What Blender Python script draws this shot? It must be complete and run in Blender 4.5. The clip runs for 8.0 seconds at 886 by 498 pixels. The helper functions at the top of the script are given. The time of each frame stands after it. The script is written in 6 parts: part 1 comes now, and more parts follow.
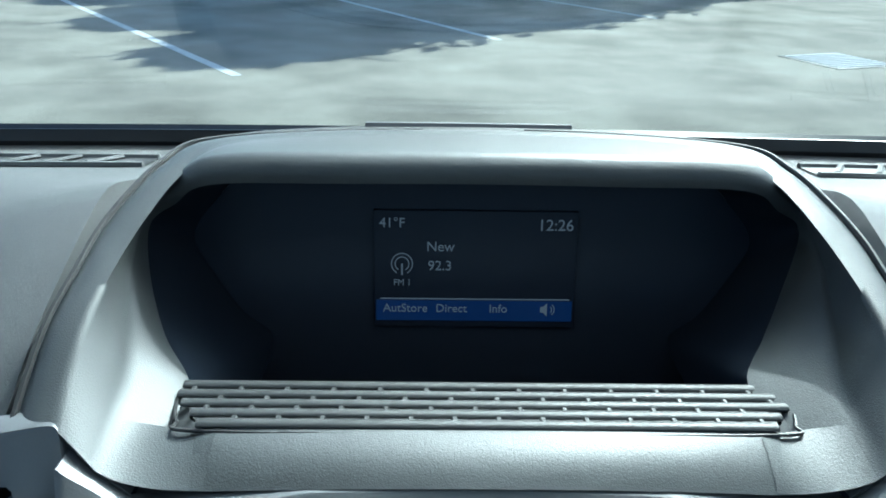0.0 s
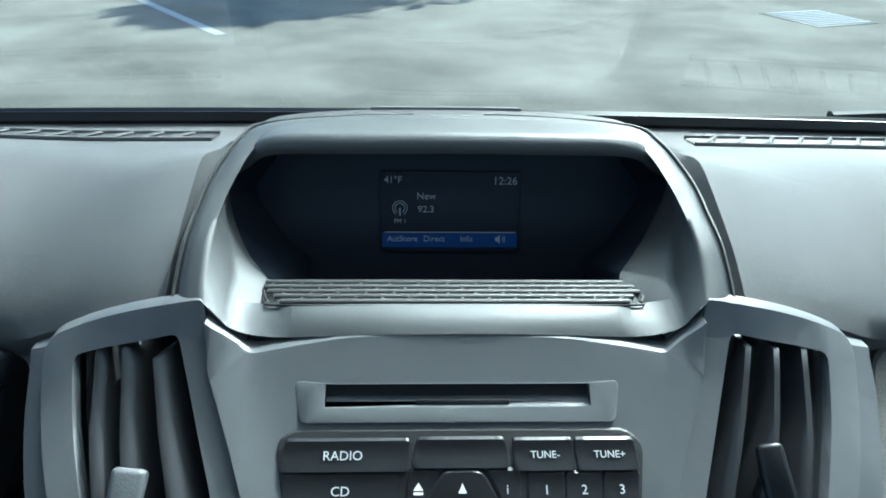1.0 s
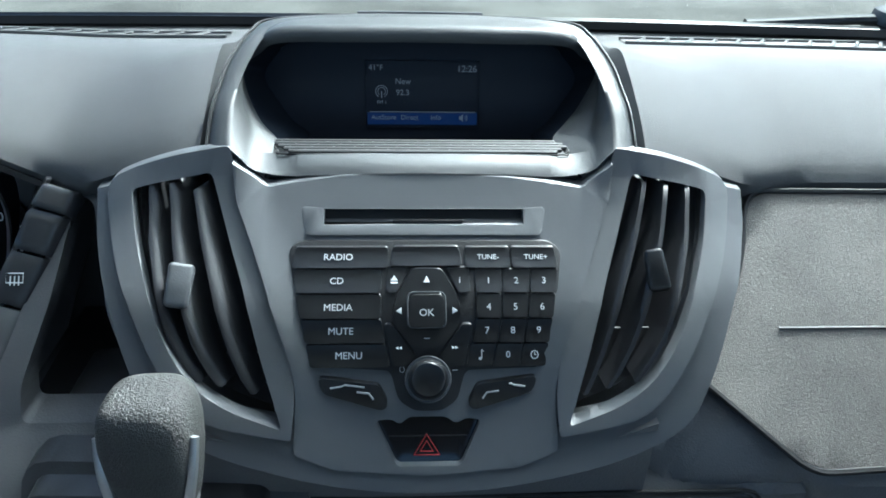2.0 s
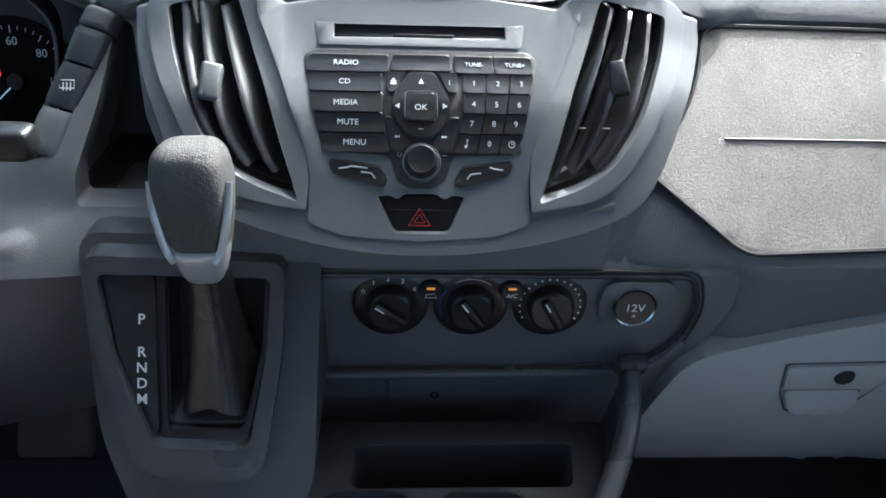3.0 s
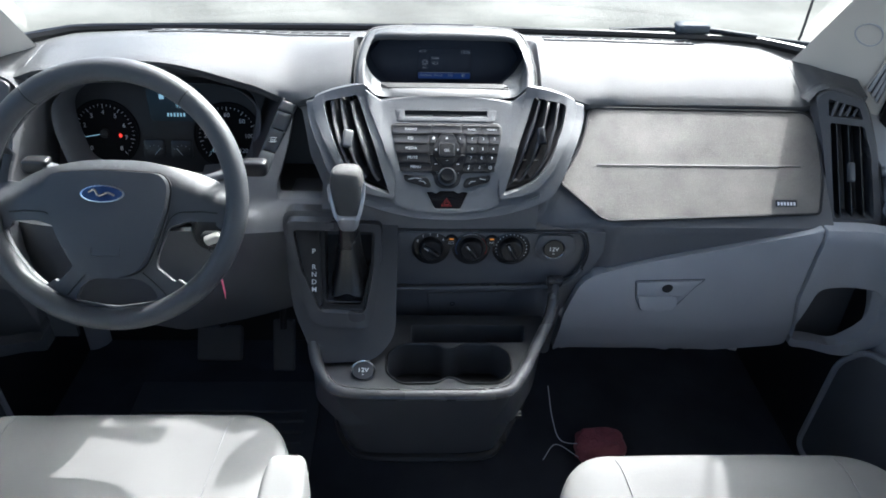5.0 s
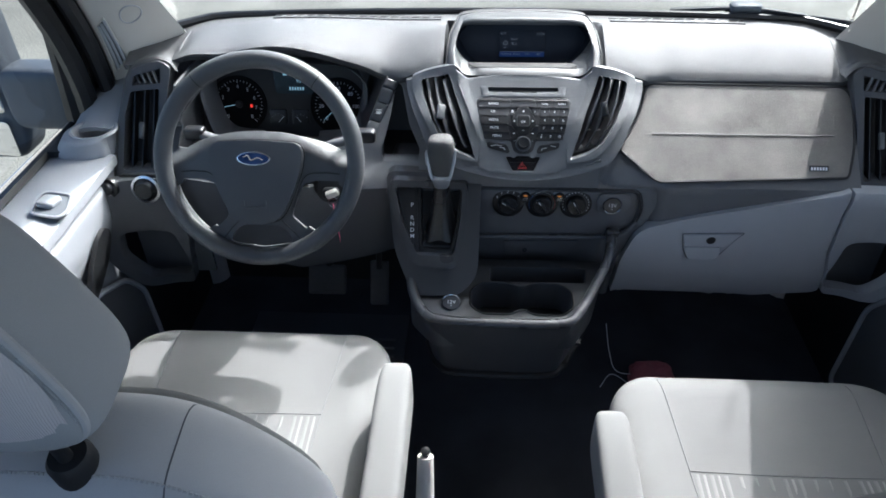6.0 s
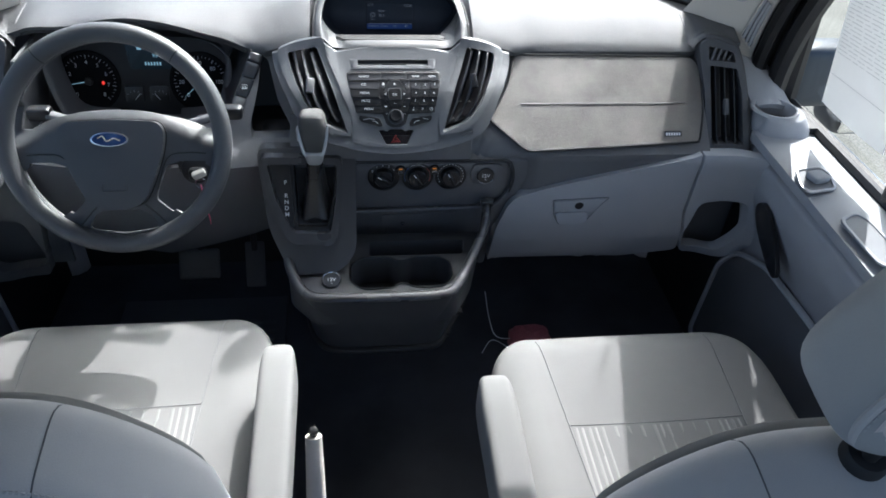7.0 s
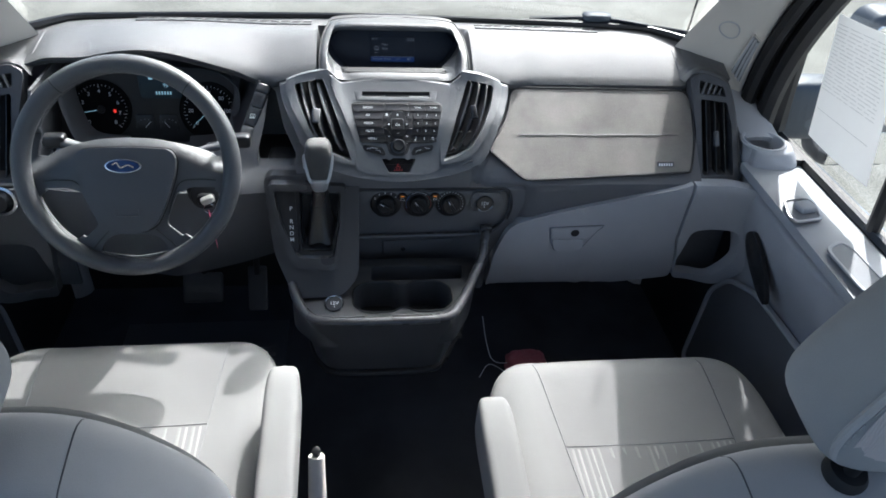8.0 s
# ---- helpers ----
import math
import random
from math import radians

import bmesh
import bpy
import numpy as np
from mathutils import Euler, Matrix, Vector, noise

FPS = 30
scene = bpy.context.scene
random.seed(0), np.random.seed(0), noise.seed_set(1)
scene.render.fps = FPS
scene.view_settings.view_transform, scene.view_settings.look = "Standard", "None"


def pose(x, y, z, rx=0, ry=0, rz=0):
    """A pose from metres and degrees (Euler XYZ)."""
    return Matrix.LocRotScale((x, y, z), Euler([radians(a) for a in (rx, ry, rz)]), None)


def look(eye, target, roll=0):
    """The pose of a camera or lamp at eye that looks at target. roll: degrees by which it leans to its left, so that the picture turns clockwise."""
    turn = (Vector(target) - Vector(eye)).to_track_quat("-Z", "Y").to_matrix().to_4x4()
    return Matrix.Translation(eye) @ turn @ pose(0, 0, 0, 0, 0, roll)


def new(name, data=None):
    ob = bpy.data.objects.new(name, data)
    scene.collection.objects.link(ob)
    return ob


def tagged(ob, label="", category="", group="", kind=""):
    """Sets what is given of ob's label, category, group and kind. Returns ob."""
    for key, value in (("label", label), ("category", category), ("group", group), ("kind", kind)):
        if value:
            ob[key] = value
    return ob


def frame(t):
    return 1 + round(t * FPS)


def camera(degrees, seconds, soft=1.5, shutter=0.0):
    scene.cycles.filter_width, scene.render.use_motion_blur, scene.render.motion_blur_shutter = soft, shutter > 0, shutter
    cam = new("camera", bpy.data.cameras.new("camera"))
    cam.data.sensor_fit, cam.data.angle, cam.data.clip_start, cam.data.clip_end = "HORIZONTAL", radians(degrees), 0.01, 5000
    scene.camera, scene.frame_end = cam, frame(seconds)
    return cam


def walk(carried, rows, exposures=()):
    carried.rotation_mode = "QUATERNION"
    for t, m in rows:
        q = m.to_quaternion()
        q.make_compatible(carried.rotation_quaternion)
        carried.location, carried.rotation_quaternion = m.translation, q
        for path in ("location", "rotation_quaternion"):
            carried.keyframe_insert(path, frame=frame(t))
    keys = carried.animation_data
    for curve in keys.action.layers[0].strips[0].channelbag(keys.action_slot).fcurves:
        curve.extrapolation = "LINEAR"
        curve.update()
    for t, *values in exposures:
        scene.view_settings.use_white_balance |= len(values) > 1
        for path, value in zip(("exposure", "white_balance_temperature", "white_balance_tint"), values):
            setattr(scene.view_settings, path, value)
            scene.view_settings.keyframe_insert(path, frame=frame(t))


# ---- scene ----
cam = camera(63.2, 8.0, soft=1.7)
PATH = [
    (0, (-0.02, -0.1, 1.095), (0.008, 1.719, 0.264), 1.0),
    (0.5, (-0.011, -0.082, 1.083), (0.05, 1.719, 0.216), 1.2),
    (1, (-0.022, -0.251, 1.156), (0.047, 1.517, 0.223), 1.2),
    (1.2, (-0.016, -0.313, 1.167), (0.046, 1.435, 0.196), 0.8),
    (2.3, (-0.01, -0.405, 1.148), (0.094, 1.263, 0.05), 1.9),
    (2.5, (-0.008, -0.422, 1.132), (0.077, 1.222, -0.003), 1.7),
    (3, (-0.008, -0.536, 1.108), (0.086, 1.09, -0.053), 2.4),
    (3.5, (-0.043, -0.591, 1.121), (0.068, 1.04, -0.03), 2.9),
    (4, (-0.044, -0.726, 1.192), (0.086, 0.941, 0.093), 3.0),
    (4.2, (-0.045, -0.771, 1.203), (0.092, 0.911, 0.13), 3.1),
    (5.3, (-0.06, -1.219, 1.463), (-0.014, 0.445, 0.354), 1.2),
    (5.5, (-0.077, -1.269, 1.5), (-0.056, 0.382, 0.371), 0.8),
    (5.8, (-0.066, -1.308, 1.535), (-0.132, 0.302, 0.351), -0.5),
    (6, (-0.077, -1.311, 1.538), (-0.184, 0.277, 0.327), -1.0),
    (6.2, (-0.083, -1.302, 1.540), (-0.239, 0.257, 0.297), -1.9),
    (6.5, (-0.083, -1.3, 1.535), (-0.209, 0.249, 0.275), -1.7),
    (6.8, (-0.068, -1.305, 1.526), (0.002, 0.252, 0.272), 0.9),
    (7, (-0.078, -1.31, 1.535), (0.152, 0.227, 0.276), 3.7),
    (7.5, (-0.086, -1.339, 1.544), (0.279, 0.21, 0.333), 6.0),
    (8, (-0.094, -1.344, 1.56), (0.152, 0.237, 0.359), 4.3),
]
EXPOSURES = [(0.0, 0.62, 4950, -6), (1.2, 0.5, 4950, -5), (2.5, 0.85, 5250, 6), (3.0, 1.2, 5450, 10), (4.0, 1.84, 5550, 9), (5.5, 0.96, 5450, 12), (8.0, 0.92, 5550, 12)]
walk(cam, [(t, look(eye, target, roll)) for t, eye, target, roll in PATH], EXPOSURES)

# ---- world and sun ----
SUN_DIR = Vector((0.455, 0.92, 1.0)).normalized()
world = bpy.data.worlds.new("sky")
scene.world = world
world.use_nodes = True
wn = world.node_tree.nodes
sky = wn.new("ShaderNodeTexSky")
sky.sky_type, sky.sun_disc = "NISHITA", False
sky.sun_elevation = math.asin(SUN_DIR.z)
sky.sun_rotation = math.atan2(SUN_DIR.x, SUN_DIR.y)
world.node_tree.links.new(sky.outputs[0], wn["Background"].inputs[0])
wn["Background"].inputs[1].default_value = 0.114
sun_data = bpy.data.lights.new("sun", "SUN")
sun_data.energy, sun_data.angle, sun_data.color = 5.0, radians(0.6), (1.0, 0.91, 0.76)
sun = new("sun", sun_data)
sun.matrix_world = look(SUN_DIR * 30, (0, 0, 0))

XC = -0.04      # the van's middle; the centre stack stands a little to the right of it
FLOOR, GROUND = 0.05, -0.62


# ---- materials ----
def material(name, color, rough=0.5, metal=0.0, grain=0.0, bump=0.0, vary=0.12, patch=6.0, spec=0.5, kind="noise", coat=0.0, tint=None, rvary=0.1, fleck=0.45):
    """Principled material with large patches and fine grain; grain is the number of bumps to a metre."""
    m = bpy.data.materials.new(name)
    m.use_nodes = True
    nt = m.node_tree
    n, link = nt.nodes, nt.links.new
    b = n["Principled BSDF"]
    b.inputs["Metallic"].default_value = metal
    b.inputs["Specular IOR Level"].default_value = spec
    b.inputs["Coat Weight"].default_value = coat
    tc = n.new("ShaderNodeTexCoord")
    big = n.new("ShaderNodeTexNoise")
    big.inputs["Scale"].default_value, big.inputs["Detail"].default_value = patch, 5.0
    link(tc.outputs["Object"], big.inputs["Vector"])
    fine = n.new("ShaderNodeTexNoise")
    fine.inputs["Scale"].default_value, fine.inputs["Detail"].default_value = max(grain, 60.0), 2.0
    link(tc.outputs["Object"], fine.inputs["Vector"])
    add = n.new("ShaderNodeMath")
    add.operation = "MULTIPLY_ADD"
    link(fine.outputs[0], add.inputs[0])
    add.inputs[1].default_value = fleck
    link(big.outputs[0], add.inputs[2])
    ramp = n.new("ShaderNodeValToRGB")
    span = n.new("ShaderNodeMapRange")
    span.inputs[1].default_value, span.inputs[2].default_value = 0.22 + 0.5 * fleck, 0.78 + 0.5 * fleck
    hi = tint or tuple(min(1.0, c * (1 + vary)) for c in color)
    ramp.color_ramp.elements[0].color = (*[c * (1 - vary) for c in color], 1)
    ramp.color_ramp.elements[1].color = (*hi, 1)
    link(add.outputs[0], span.inputs[0])
    link(span.outputs[0], ramp.inputs[0])
    link(ramp.outputs[0], b.inputs["Base Color"])
    rr = n.new("ShaderNodeMapRange")
    rr.inputs[3].default_value, rr.inputs[4].default_value = max(0.02, rough - rvary), min(1.0, rough + rvary)
    link(big.outputs[0], rr.inputs[0])
    link(rr.outputs[0], b.inputs["Roughness"])
    if bump:
        bp = n.new("ShaderNodeBump")
        bp.inputs["Strength"].default_value = bump
        bp.inputs["Distance"].default_value = 0.6 / max(grain, 60.0)
        if kind == "leather":
            tex = n.new("ShaderNodeTexVoronoi")
            tex.feature = "F1"
            tex.inputs["Scale"].default_value = grain
            warp = n.new("ShaderNodeMixRGB")
            warp.inputs[0].default_value = 0.006
            link(tc.outputs["Object"], warp.inputs[1])
            link(fine.outputs["Color"], warp.inputs[2])
            link(warp.outputs[0], tex.inputs["Vector"])
            bp.invert = True
        elif kind == "weave":
            tex = n.new("ShaderNodeTexWave")
            tex.inputs["Scale"].default_value, tex.inputs["Distortion"].default_value = grain / 6, 2.0
            link(tc.outputs["Object"], tex.inputs["Vector"])
        else:
            tex = fine
        link(tex.outputs[0], bp.inputs["Height"])
        link(bp.outputs[0], b.inputs["Normal"])
    return m


def glowing(name, color, strength):
    m = bpy.data.materials.new(name)
    m.use_nodes = True
    b = m.node_tree.nodes["Principled BSDF"]
    b.inputs["Base Color"].default_value = (*[0.1 * c for c in color], 1)
    b.inputs["Emission Color"].default_value = (*color, 1)
    b.inputs["Emission Strength"].default_value = strength
    return m


def glass_material(name, tint=(1, 1, 1), rough=0.0):
    m = bpy.data.materials.new(name)
    m.use_nodes = True
    b = m.node_tree.nodes["Principled BSDF"]
    b.inputs["Base Color"].default_value = (*tint, 1)
    b.inputs["Transmission Weight"].default_value = 1.0
    b.inputs["Roughness"].default_value = rough
    b.inputs["IOR"].default_value = 1.45
    return m


M_PAD = material("soft grained dash plastic", (0.066, 0.068, 0.072), 0.44, grain=1100, bump=0.60, kind="leather", vary=0.22, spec=0.5)
M_PANEL = material("grained airbag cover plastic", (0.145, 0.136, 0.126), 0.52, grain=700, bump=0.60, kind="leather", vary=0.50, patch=11, spec=0.35)
M_DARK = material("charcoal grained plastic", (0.114, 0.116, 0.124), 0.46, grain=700, bump=0.4, vary=0.12)
M_SILVER = material("grey metallic painted plastic", (0.112, 0.116, 0.123), 0.42, metal=0.1, grain=1500, bump=0.12, vary=0.06)
M_SATIN = material("satin charcoal trim", (0.040, 0.041, 0.045), 0.28, grain=1000, bump=0.1, vary=0.08)
M_VANE = material("black satin vent blade", (0.022, 0.0225, 0.025), 0.34, grain=900, bump=0.08, vary=0.08)
M_SILVERPAINT = material("satin silver paint", (0.42, 0.42, 0.43), 0.33, metal=0.55, vary=0.04)
M_TRIM = material("dark satin vent trim", (0.086, 0.090, 0.098), 0.45, grain=1200, bump=0.12, vary=0.06)
M_FRAME = material("charcoal end vent plastic", (0.052, 0.054, 0.060), 0.40, grain=1000, bump=0.15, vary=0.08)
# Hood plastic made darker, so the bars look deep and shaded.
M_GRILLE = material("grained grille plastic darkened for shade", (0.020, 0.021, 0.023), 0.50, grain=1200, bump=0.2, vary=0.08)
M_POD = material("sparkling grained hood plastic", (0.050, 0.053, 0.056), 0.44, grain=1800, bump=0.42, spec=0.5, vary=0.20)
M_VOID = material("flat black liner", (0.013, 0.017, 0.026), 0.9, vary=0.02, spec=0.05)
M_BLACK = material("matt black plastic", (0.014, 0.014, 0.0155), 0.55, grain=600, bump=0.1)
M_KEYS = material("black satin button plastic", (0.012, 0.0125, 0.014), 0.32, grain=900, bump=0.06)
M_CONSOLE = material("black console plastic", (0.048, 0.049, 0.053), 0.36, grain=800, bump=0.25)
M_GLOSS = material("gloss black plastic", (0.006, 0.006, 0.008), 0.12, vary=0.02)
M_SCREEN = material("dark display glass", (0.024, 0.029, 0.043), 0.45, vary=0.02, spec=0.2)
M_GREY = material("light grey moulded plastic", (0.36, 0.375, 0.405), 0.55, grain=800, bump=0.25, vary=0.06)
# Grey plastic with the driver's side shade put into its colour.
M_KNEE = material("grey moulded plastic darkened for shade", (0.095, 0.099, 0.108), 0.55, grain=800, bump=0.25, vary=0.06)
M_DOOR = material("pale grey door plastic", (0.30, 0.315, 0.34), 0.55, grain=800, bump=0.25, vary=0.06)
M_CREAM = material("pale stone pillar trim", (0.56, 0.54, 0.50), 0.65, grain=700, bump=0.15, vary=0.05)
# Cushion cloth is dimmed for full sun; back and headrest cloths lightened against shade.
M_CLOTH = material("light grey seat cloth dimmed for sun", (0.150, 0.150, 0.148), 0.9, grain=900, bump=0.25, vary=0.07, spec=0.1)
M_CLOTH_LIFTED = material("grey seat back cloth lightened against shade", (0.50, 0.495, 0.495), 0.92, grain=900, bump=0.3, vary=0.08, spec=0.1)
M_CLOTH_SIDE = material("grey headrest cloth lightened against shade", (0.40, 0.402, 0.402), 0.92, grain=900, bump=0.3, vary=0.08, spec=0.1)
M_STRIPE = material("white ribbed seat stripe", (0.24, 0.24, 0.234), 0.9, grain=1400, bump=0.4, vary=0.05, spec=0.1)
M_STRIPE_DARK = material("grey ribbed seat stripe", (0.20, 0.20, 0.196), 0.9, grain=1400, bump=0.4, vary=0.05, spec=0.1)
M_SEAM = material("grey seam thread", (0.14, 0.14, 0.145), 0.9)
# Rear cloth colour is raised to stand for light from behind.
M_CLOTH_REAR = material("warm grey rear seat cloth lightened against shade", (0.62, 0.575, 0.56), 0.92, grain=900, bump=0.5, vary=0.06, spec=0.1, kind="weave")
M_STITCH = material("pale stitch thread", (0.45, 0.45, 0.45), 0.8)
M_WHEEL = material("dark grey urethane", (0.062, 0.065, 0.071), 0.45, grain=900, bump=0.35, vary=0.08)
M_HUB = material("grey grained hub cover", (0.058, 0.061, 0.068), 0.50, grain=800, bump=0.4, vary=0.08)
M_LEATHER = material("black shifter leather", (0.060, 0.059, 0.058), 0.42, grain=560, bump=0.9, kind="leather")
M_BOOT = material("shiny black vinyl boot", (0.010, 0.010, 0.011), 0.28, grain=300, bump=0.3)
M_CHROME = material("satin chrome", (0.62, 0.63, 0.65), 0.22, metal=1.0, vary=0.04)
M_WHITE = material("white printed marking", (0.75, 0.76, 0.78), 0.6, vary=0.03)
M_GREYPRINT = material("grey printed marking", (0.38, 0.39, 0.41), 0.6, vary=0.03)
M_RED = material("red printed marking", (0.45, 0.03, 0.03), 0.5)
M_REDLAMP = glowing("red warning lamp", (1.0, 0.05, 0.03), 0.5)
M_AMBER = glowing("amber switch lamp", (1.0, 0.35, 0.05), 0.25)
M_SCREENTEXT = glowing("pale display text", (0.55, 0.62, 0.72), 0.07)
M_SCREENBLUE = glowing("blue display bar", (0.02, 0.10, 0.42), 0.055)
M_CLUSTERTEXT = glowing("pale blue cluster text", (0.45, 0.75, 0.85), 0.26)
M_DIAL = material("matt black dial print", (0.008, 0.008, 0.009), 0.85, vary=0.02, spec=0.1)
M_CLUSTERLCD = glowing("dark blue cluster display", (0.006, 0.035, 0.055), 0.05)
M_BLUE = material("blue printed arc", (0.02, 0.10, 0.30), 0.5)
M_EMBLEM = material("deep blue enamel", (0.012, 0.03, 0.10), 0.2, coat=0.5)
M_CARPET = material("black carpet", (0.060, 0.061, 0.068), 0.98, grain=900, bump=0.8, vary=0.3, spec=0.05)
M_RUBBER = material("black ribbed rubber", (0.080, 0.082, 0.087), 0.70, grain=300, bump=0.2)
M_HEADLINER = material("pale headliner felt", (0.40, 0.40, 0.39), 0.95, grain=700, bump=0.3, spec=0.1)
M_PAPER = material("white paper sheet", (0.72, 0.73, 0.74), 0.8, vary=0.03)
M_PRINT = material("grey small print", (0.52, 0.53, 0.55), 0.8, vary=0.2)
M_PINK = material("pink card tag", (0.62, 0.10, 0.20), 0.7, vary=0.12)
M_REDBAG = material("crumpled red wrapper", (0.34, 0.10, 0.12), 0.45, grain=120, bump=0.8, vary=0.3)
M_GROUND = material("weathered pale asphalt", (0.32, 0.302, 0.252), 0.92, grain=95, bump=1.0, vary=0.5, patch=0.8, spec=0.2, fleck=1.2)
M_LINE = material("worn white road paint", (0.70, 0.71, 0.70), 0.8, grain=120, bump=0.4, vary=0.15)
M_STEEL = material("cast iron grate", (0.16, 0.16, 0.155), 0.6, metal=0.6, grain=200, bump=0.4)
M_BODY = material("white body paint", (0.70, 0.71, 0.72), 0.30, coat=0.6, vary=0.03)
M_MIRRORCASE = material("blue grey mirror housing", (0.10, 0.11, 0.125), 0.5, grain=600, bump=0.3)
M_SEAL = material("black door seal rubber", (0.010, 0.010, 0.011), 0.45, grain=200, bump=0.1)
M_GLASS = glass_material("clear screen glass", (0.93, 0.97, 0.95))
M_MIRROR = material("silvered mirror", (0.85, 0.86, 0.87), 0.03, metal=1.0, vary=0.0, rvary=0.0)
M_BARK = material("bare brown bark", (0.16, 0.12, 0.085), 0.9, grain=40, bump=0.8, vary=0.3)
M_LEAF = material("green leaves", (0.05, 0.08, 0.03), 0.7, grain=30, vary=0.3)
M_FRIT = material("black ceramic frit", (0.006, 0.006, 0.007), 0.35)

# thin paper lets half of the sun through
def translucent(m, color, share=0.5):
    nt = m.node_tree
    tr, mx = nt.nodes.new("ShaderNodeBsdfTranslucent"), nt.nodes.new("ShaderNodeMixShader")
    tr.inputs[0].default_value, mx.inputs[0].default_value = (*color, 1), share
    nt.links.new(nt.nodes["Principled BSDF"].outputs[0], mx.inputs[1])
    nt.links.new(tr.outputs[0], mx.inputs[2])
    nt.links.new(mx.outputs[0], nt.nodes["Material Output"].inputs[0])


translucent(M_PAPER, (0.85, 0.86, 0.86))
translucent(M_PRINT, (0.45, 0.46, 0.48))

# ---- mesh helpers ----
WORLD = {}


def thing(name, loc, label="", category="", group="", kind=""):
    ob = tagged(new(name), label, category, group, kind)
    ob.empty_display_size = 0.05
    ob.location = loc
    WORLD[ob] = Matrix.Translation(loc)
    return ob


def mesh_of(bm, name, mat, sharp=0.7):
    bmesh.ops.recalc_face_normals(bm, faces=bm.faces)
    for f in bm.faces:
        f.smooth = True
    for e in bm.edges:
        if len(e.link_faces) == 2 and e.calc_face_angle(0) > sharp:
            e.smooth = False
    me = bpy.data.meshes.new(name)
    bm.to_mesh(me)
    bm.free()
    me.materials.append(mat)
    return me


def part(name, bm, mat, parent, label="", sharp=0.7):
    """Links a mesh as one object under a thing or under a part."""
    ob = new(name, mesh_of(bm, name, mat, sharp))
    ob.parent = parent
    ob.matrix_parent_inverse = WORLD[parent].inverted()
    WORLD[ob] = Matrix.Identity(4)
    return tagged(ob, label)


def single(name, bm, mat, label="", category="", group="", kind="", sharp=0.7):
    """A top-level thing of one mesh."""
    ob = new(name, mesh_of(bm, name, mat, sharp))
    WORLD[ob] = Matrix.Identity(4)
    return tagged(ob, label, category, group, kind)


def rounded(points, r, n=4):
    """The closed outline with its corners rounded; r is a length, or one for each corner."""
    out, k = [], len(points)
    for i in range(k):
        a, b, c = Vector(points[i - 1]), Vector(points[i]), Vector(points[(i + 1) % k])
        rr = r[i] if isinstance(r, (list, tuple)) else r
        u, v = a - b, c - b
        p = b + u.normalized() * min(rr, u.length * 0.45)
        q = b + v.normalized() * min(rr, v.length * 0.45)
        if rr < 1e-5:
            out.append(tuple(b))
            continue
        for j in range(n + 1):
            s = j / n
            out.append(tuple(p * (1 - s) ** 2 + b * 2 * s * (1 - s) + q * s * s))
    return out


def panel(outline, surf, depth=0.01, holes=(), bevel=0.0015, step=0.02, segments=2):
    """A plate over an outline of (x, z), lying on y = surf(x, z), with its edges turned back by depth and rounded."""
    bm = bmesh.new()
    for loop in (outline, *holes):
        vs = [bm.verts.new((x, 0, z)) for x, z in loop]
        for i in range(len(vs)):
            bm.edges.new((vs[i - 1], vs[i]))
    bmesh.ops.triangle_fill(bm, edges=bm.edges[:], use_beauty=True, use_dissolve=False, normal=(0, -1, 0))
    xs, zs = [p[0] for p in outline], [p[1] for p in outline]
    if step:
        for axis, lo, hi in (((1, 0, 0), min(xs), max(xs)), ((0, 0, 1), min(zs), max(zs))):
            k = int((hi - lo) / step)
            for i in range(1, k + 1):
                at = lo + (hi - lo) * i / (k + 1)
                bmesh.ops.bisect_plane(bm, geom=bm.verts[:] + bm.edges[:] + bm.faces[:], plane_co=Vector(axis) * at, plane_no=axis)
    bmesh.ops.remove_doubles(bm, verts=bm.verts, dist=1e-5)
    for v in bm.verts:
        v.co.y = surf(v.co.x, v.co.z)
    rim = [e for e in bm.edges if len(e.link_faces) == 1]
    if depth:
        made = bmesh.ops.extrude_edge_only(bm, edges=rim)
        for g in made["geom"]:
            if isinstance(g, bmesh.types.BMVert):
                g.co.y += depth
        if bevel:
            bmesh.ops.bevel(bm, geom=rim, offset=bevel, segments=segments, affect="EDGES", profile=0.5, clamp_overlap=True)
    return bm


def sheet(fn, nu, nv, thick=0.0, back=(0, 0, 0), close_u=False):
    """A grid of fn(u, v), u and v from 0 to 1, thickened towards back."""
    bm = bmesh.new()
    rows = []
    for layer in ((0,) if not thick else (0, 1)):
        off = Vector(back) * thick * layer
        rows.append([[bm.verts.new(Vector(fn(i / nu, j / nv)) + off) for j in range(nv + 1)] for i in range(nu + (0 if close_u else 1))])
    for layer, g in enumerate(rows):
        k = len(g)
        for i in range(k if close_u else k - 1):
            for j in range(nv):
                bm.faces.new((g[i][j], g[(i + 1) % k][j], g[(i + 1) % k][j + 1], g[i][j + 1]))
    if thick:
        a, b = rows
        k = len(a)
        loop = [(i, 0) for i in range(k)] + [(k - 1, j) for j in range(1, nv + 1)] + [(i, nv) for i in range(k - 2, -1, -1)] + [(0, j) for j in range(nv - 1, 0, -1)]
        if not close_u:
            for p, q in zip(loop, loop[1:] + loop[:1]):
                bm.faces.new((a[p[0]][p[1]], a[q[0]][q[1]], b[q[0]][q[1]], b[p[0]][p[1]]))
    return bm


def rbox(size, loc, rot=(0, 0, 0), bevel=0.004, segments=2, taper=1.0):
    """A rounded box; taper narrows its top."""
    bm = bmesh.new()
    bmesh.ops.create_cube(bm, size=1.0)
    for v in bm.verts:
        k = taper if v.co.z > 0 else 1.0
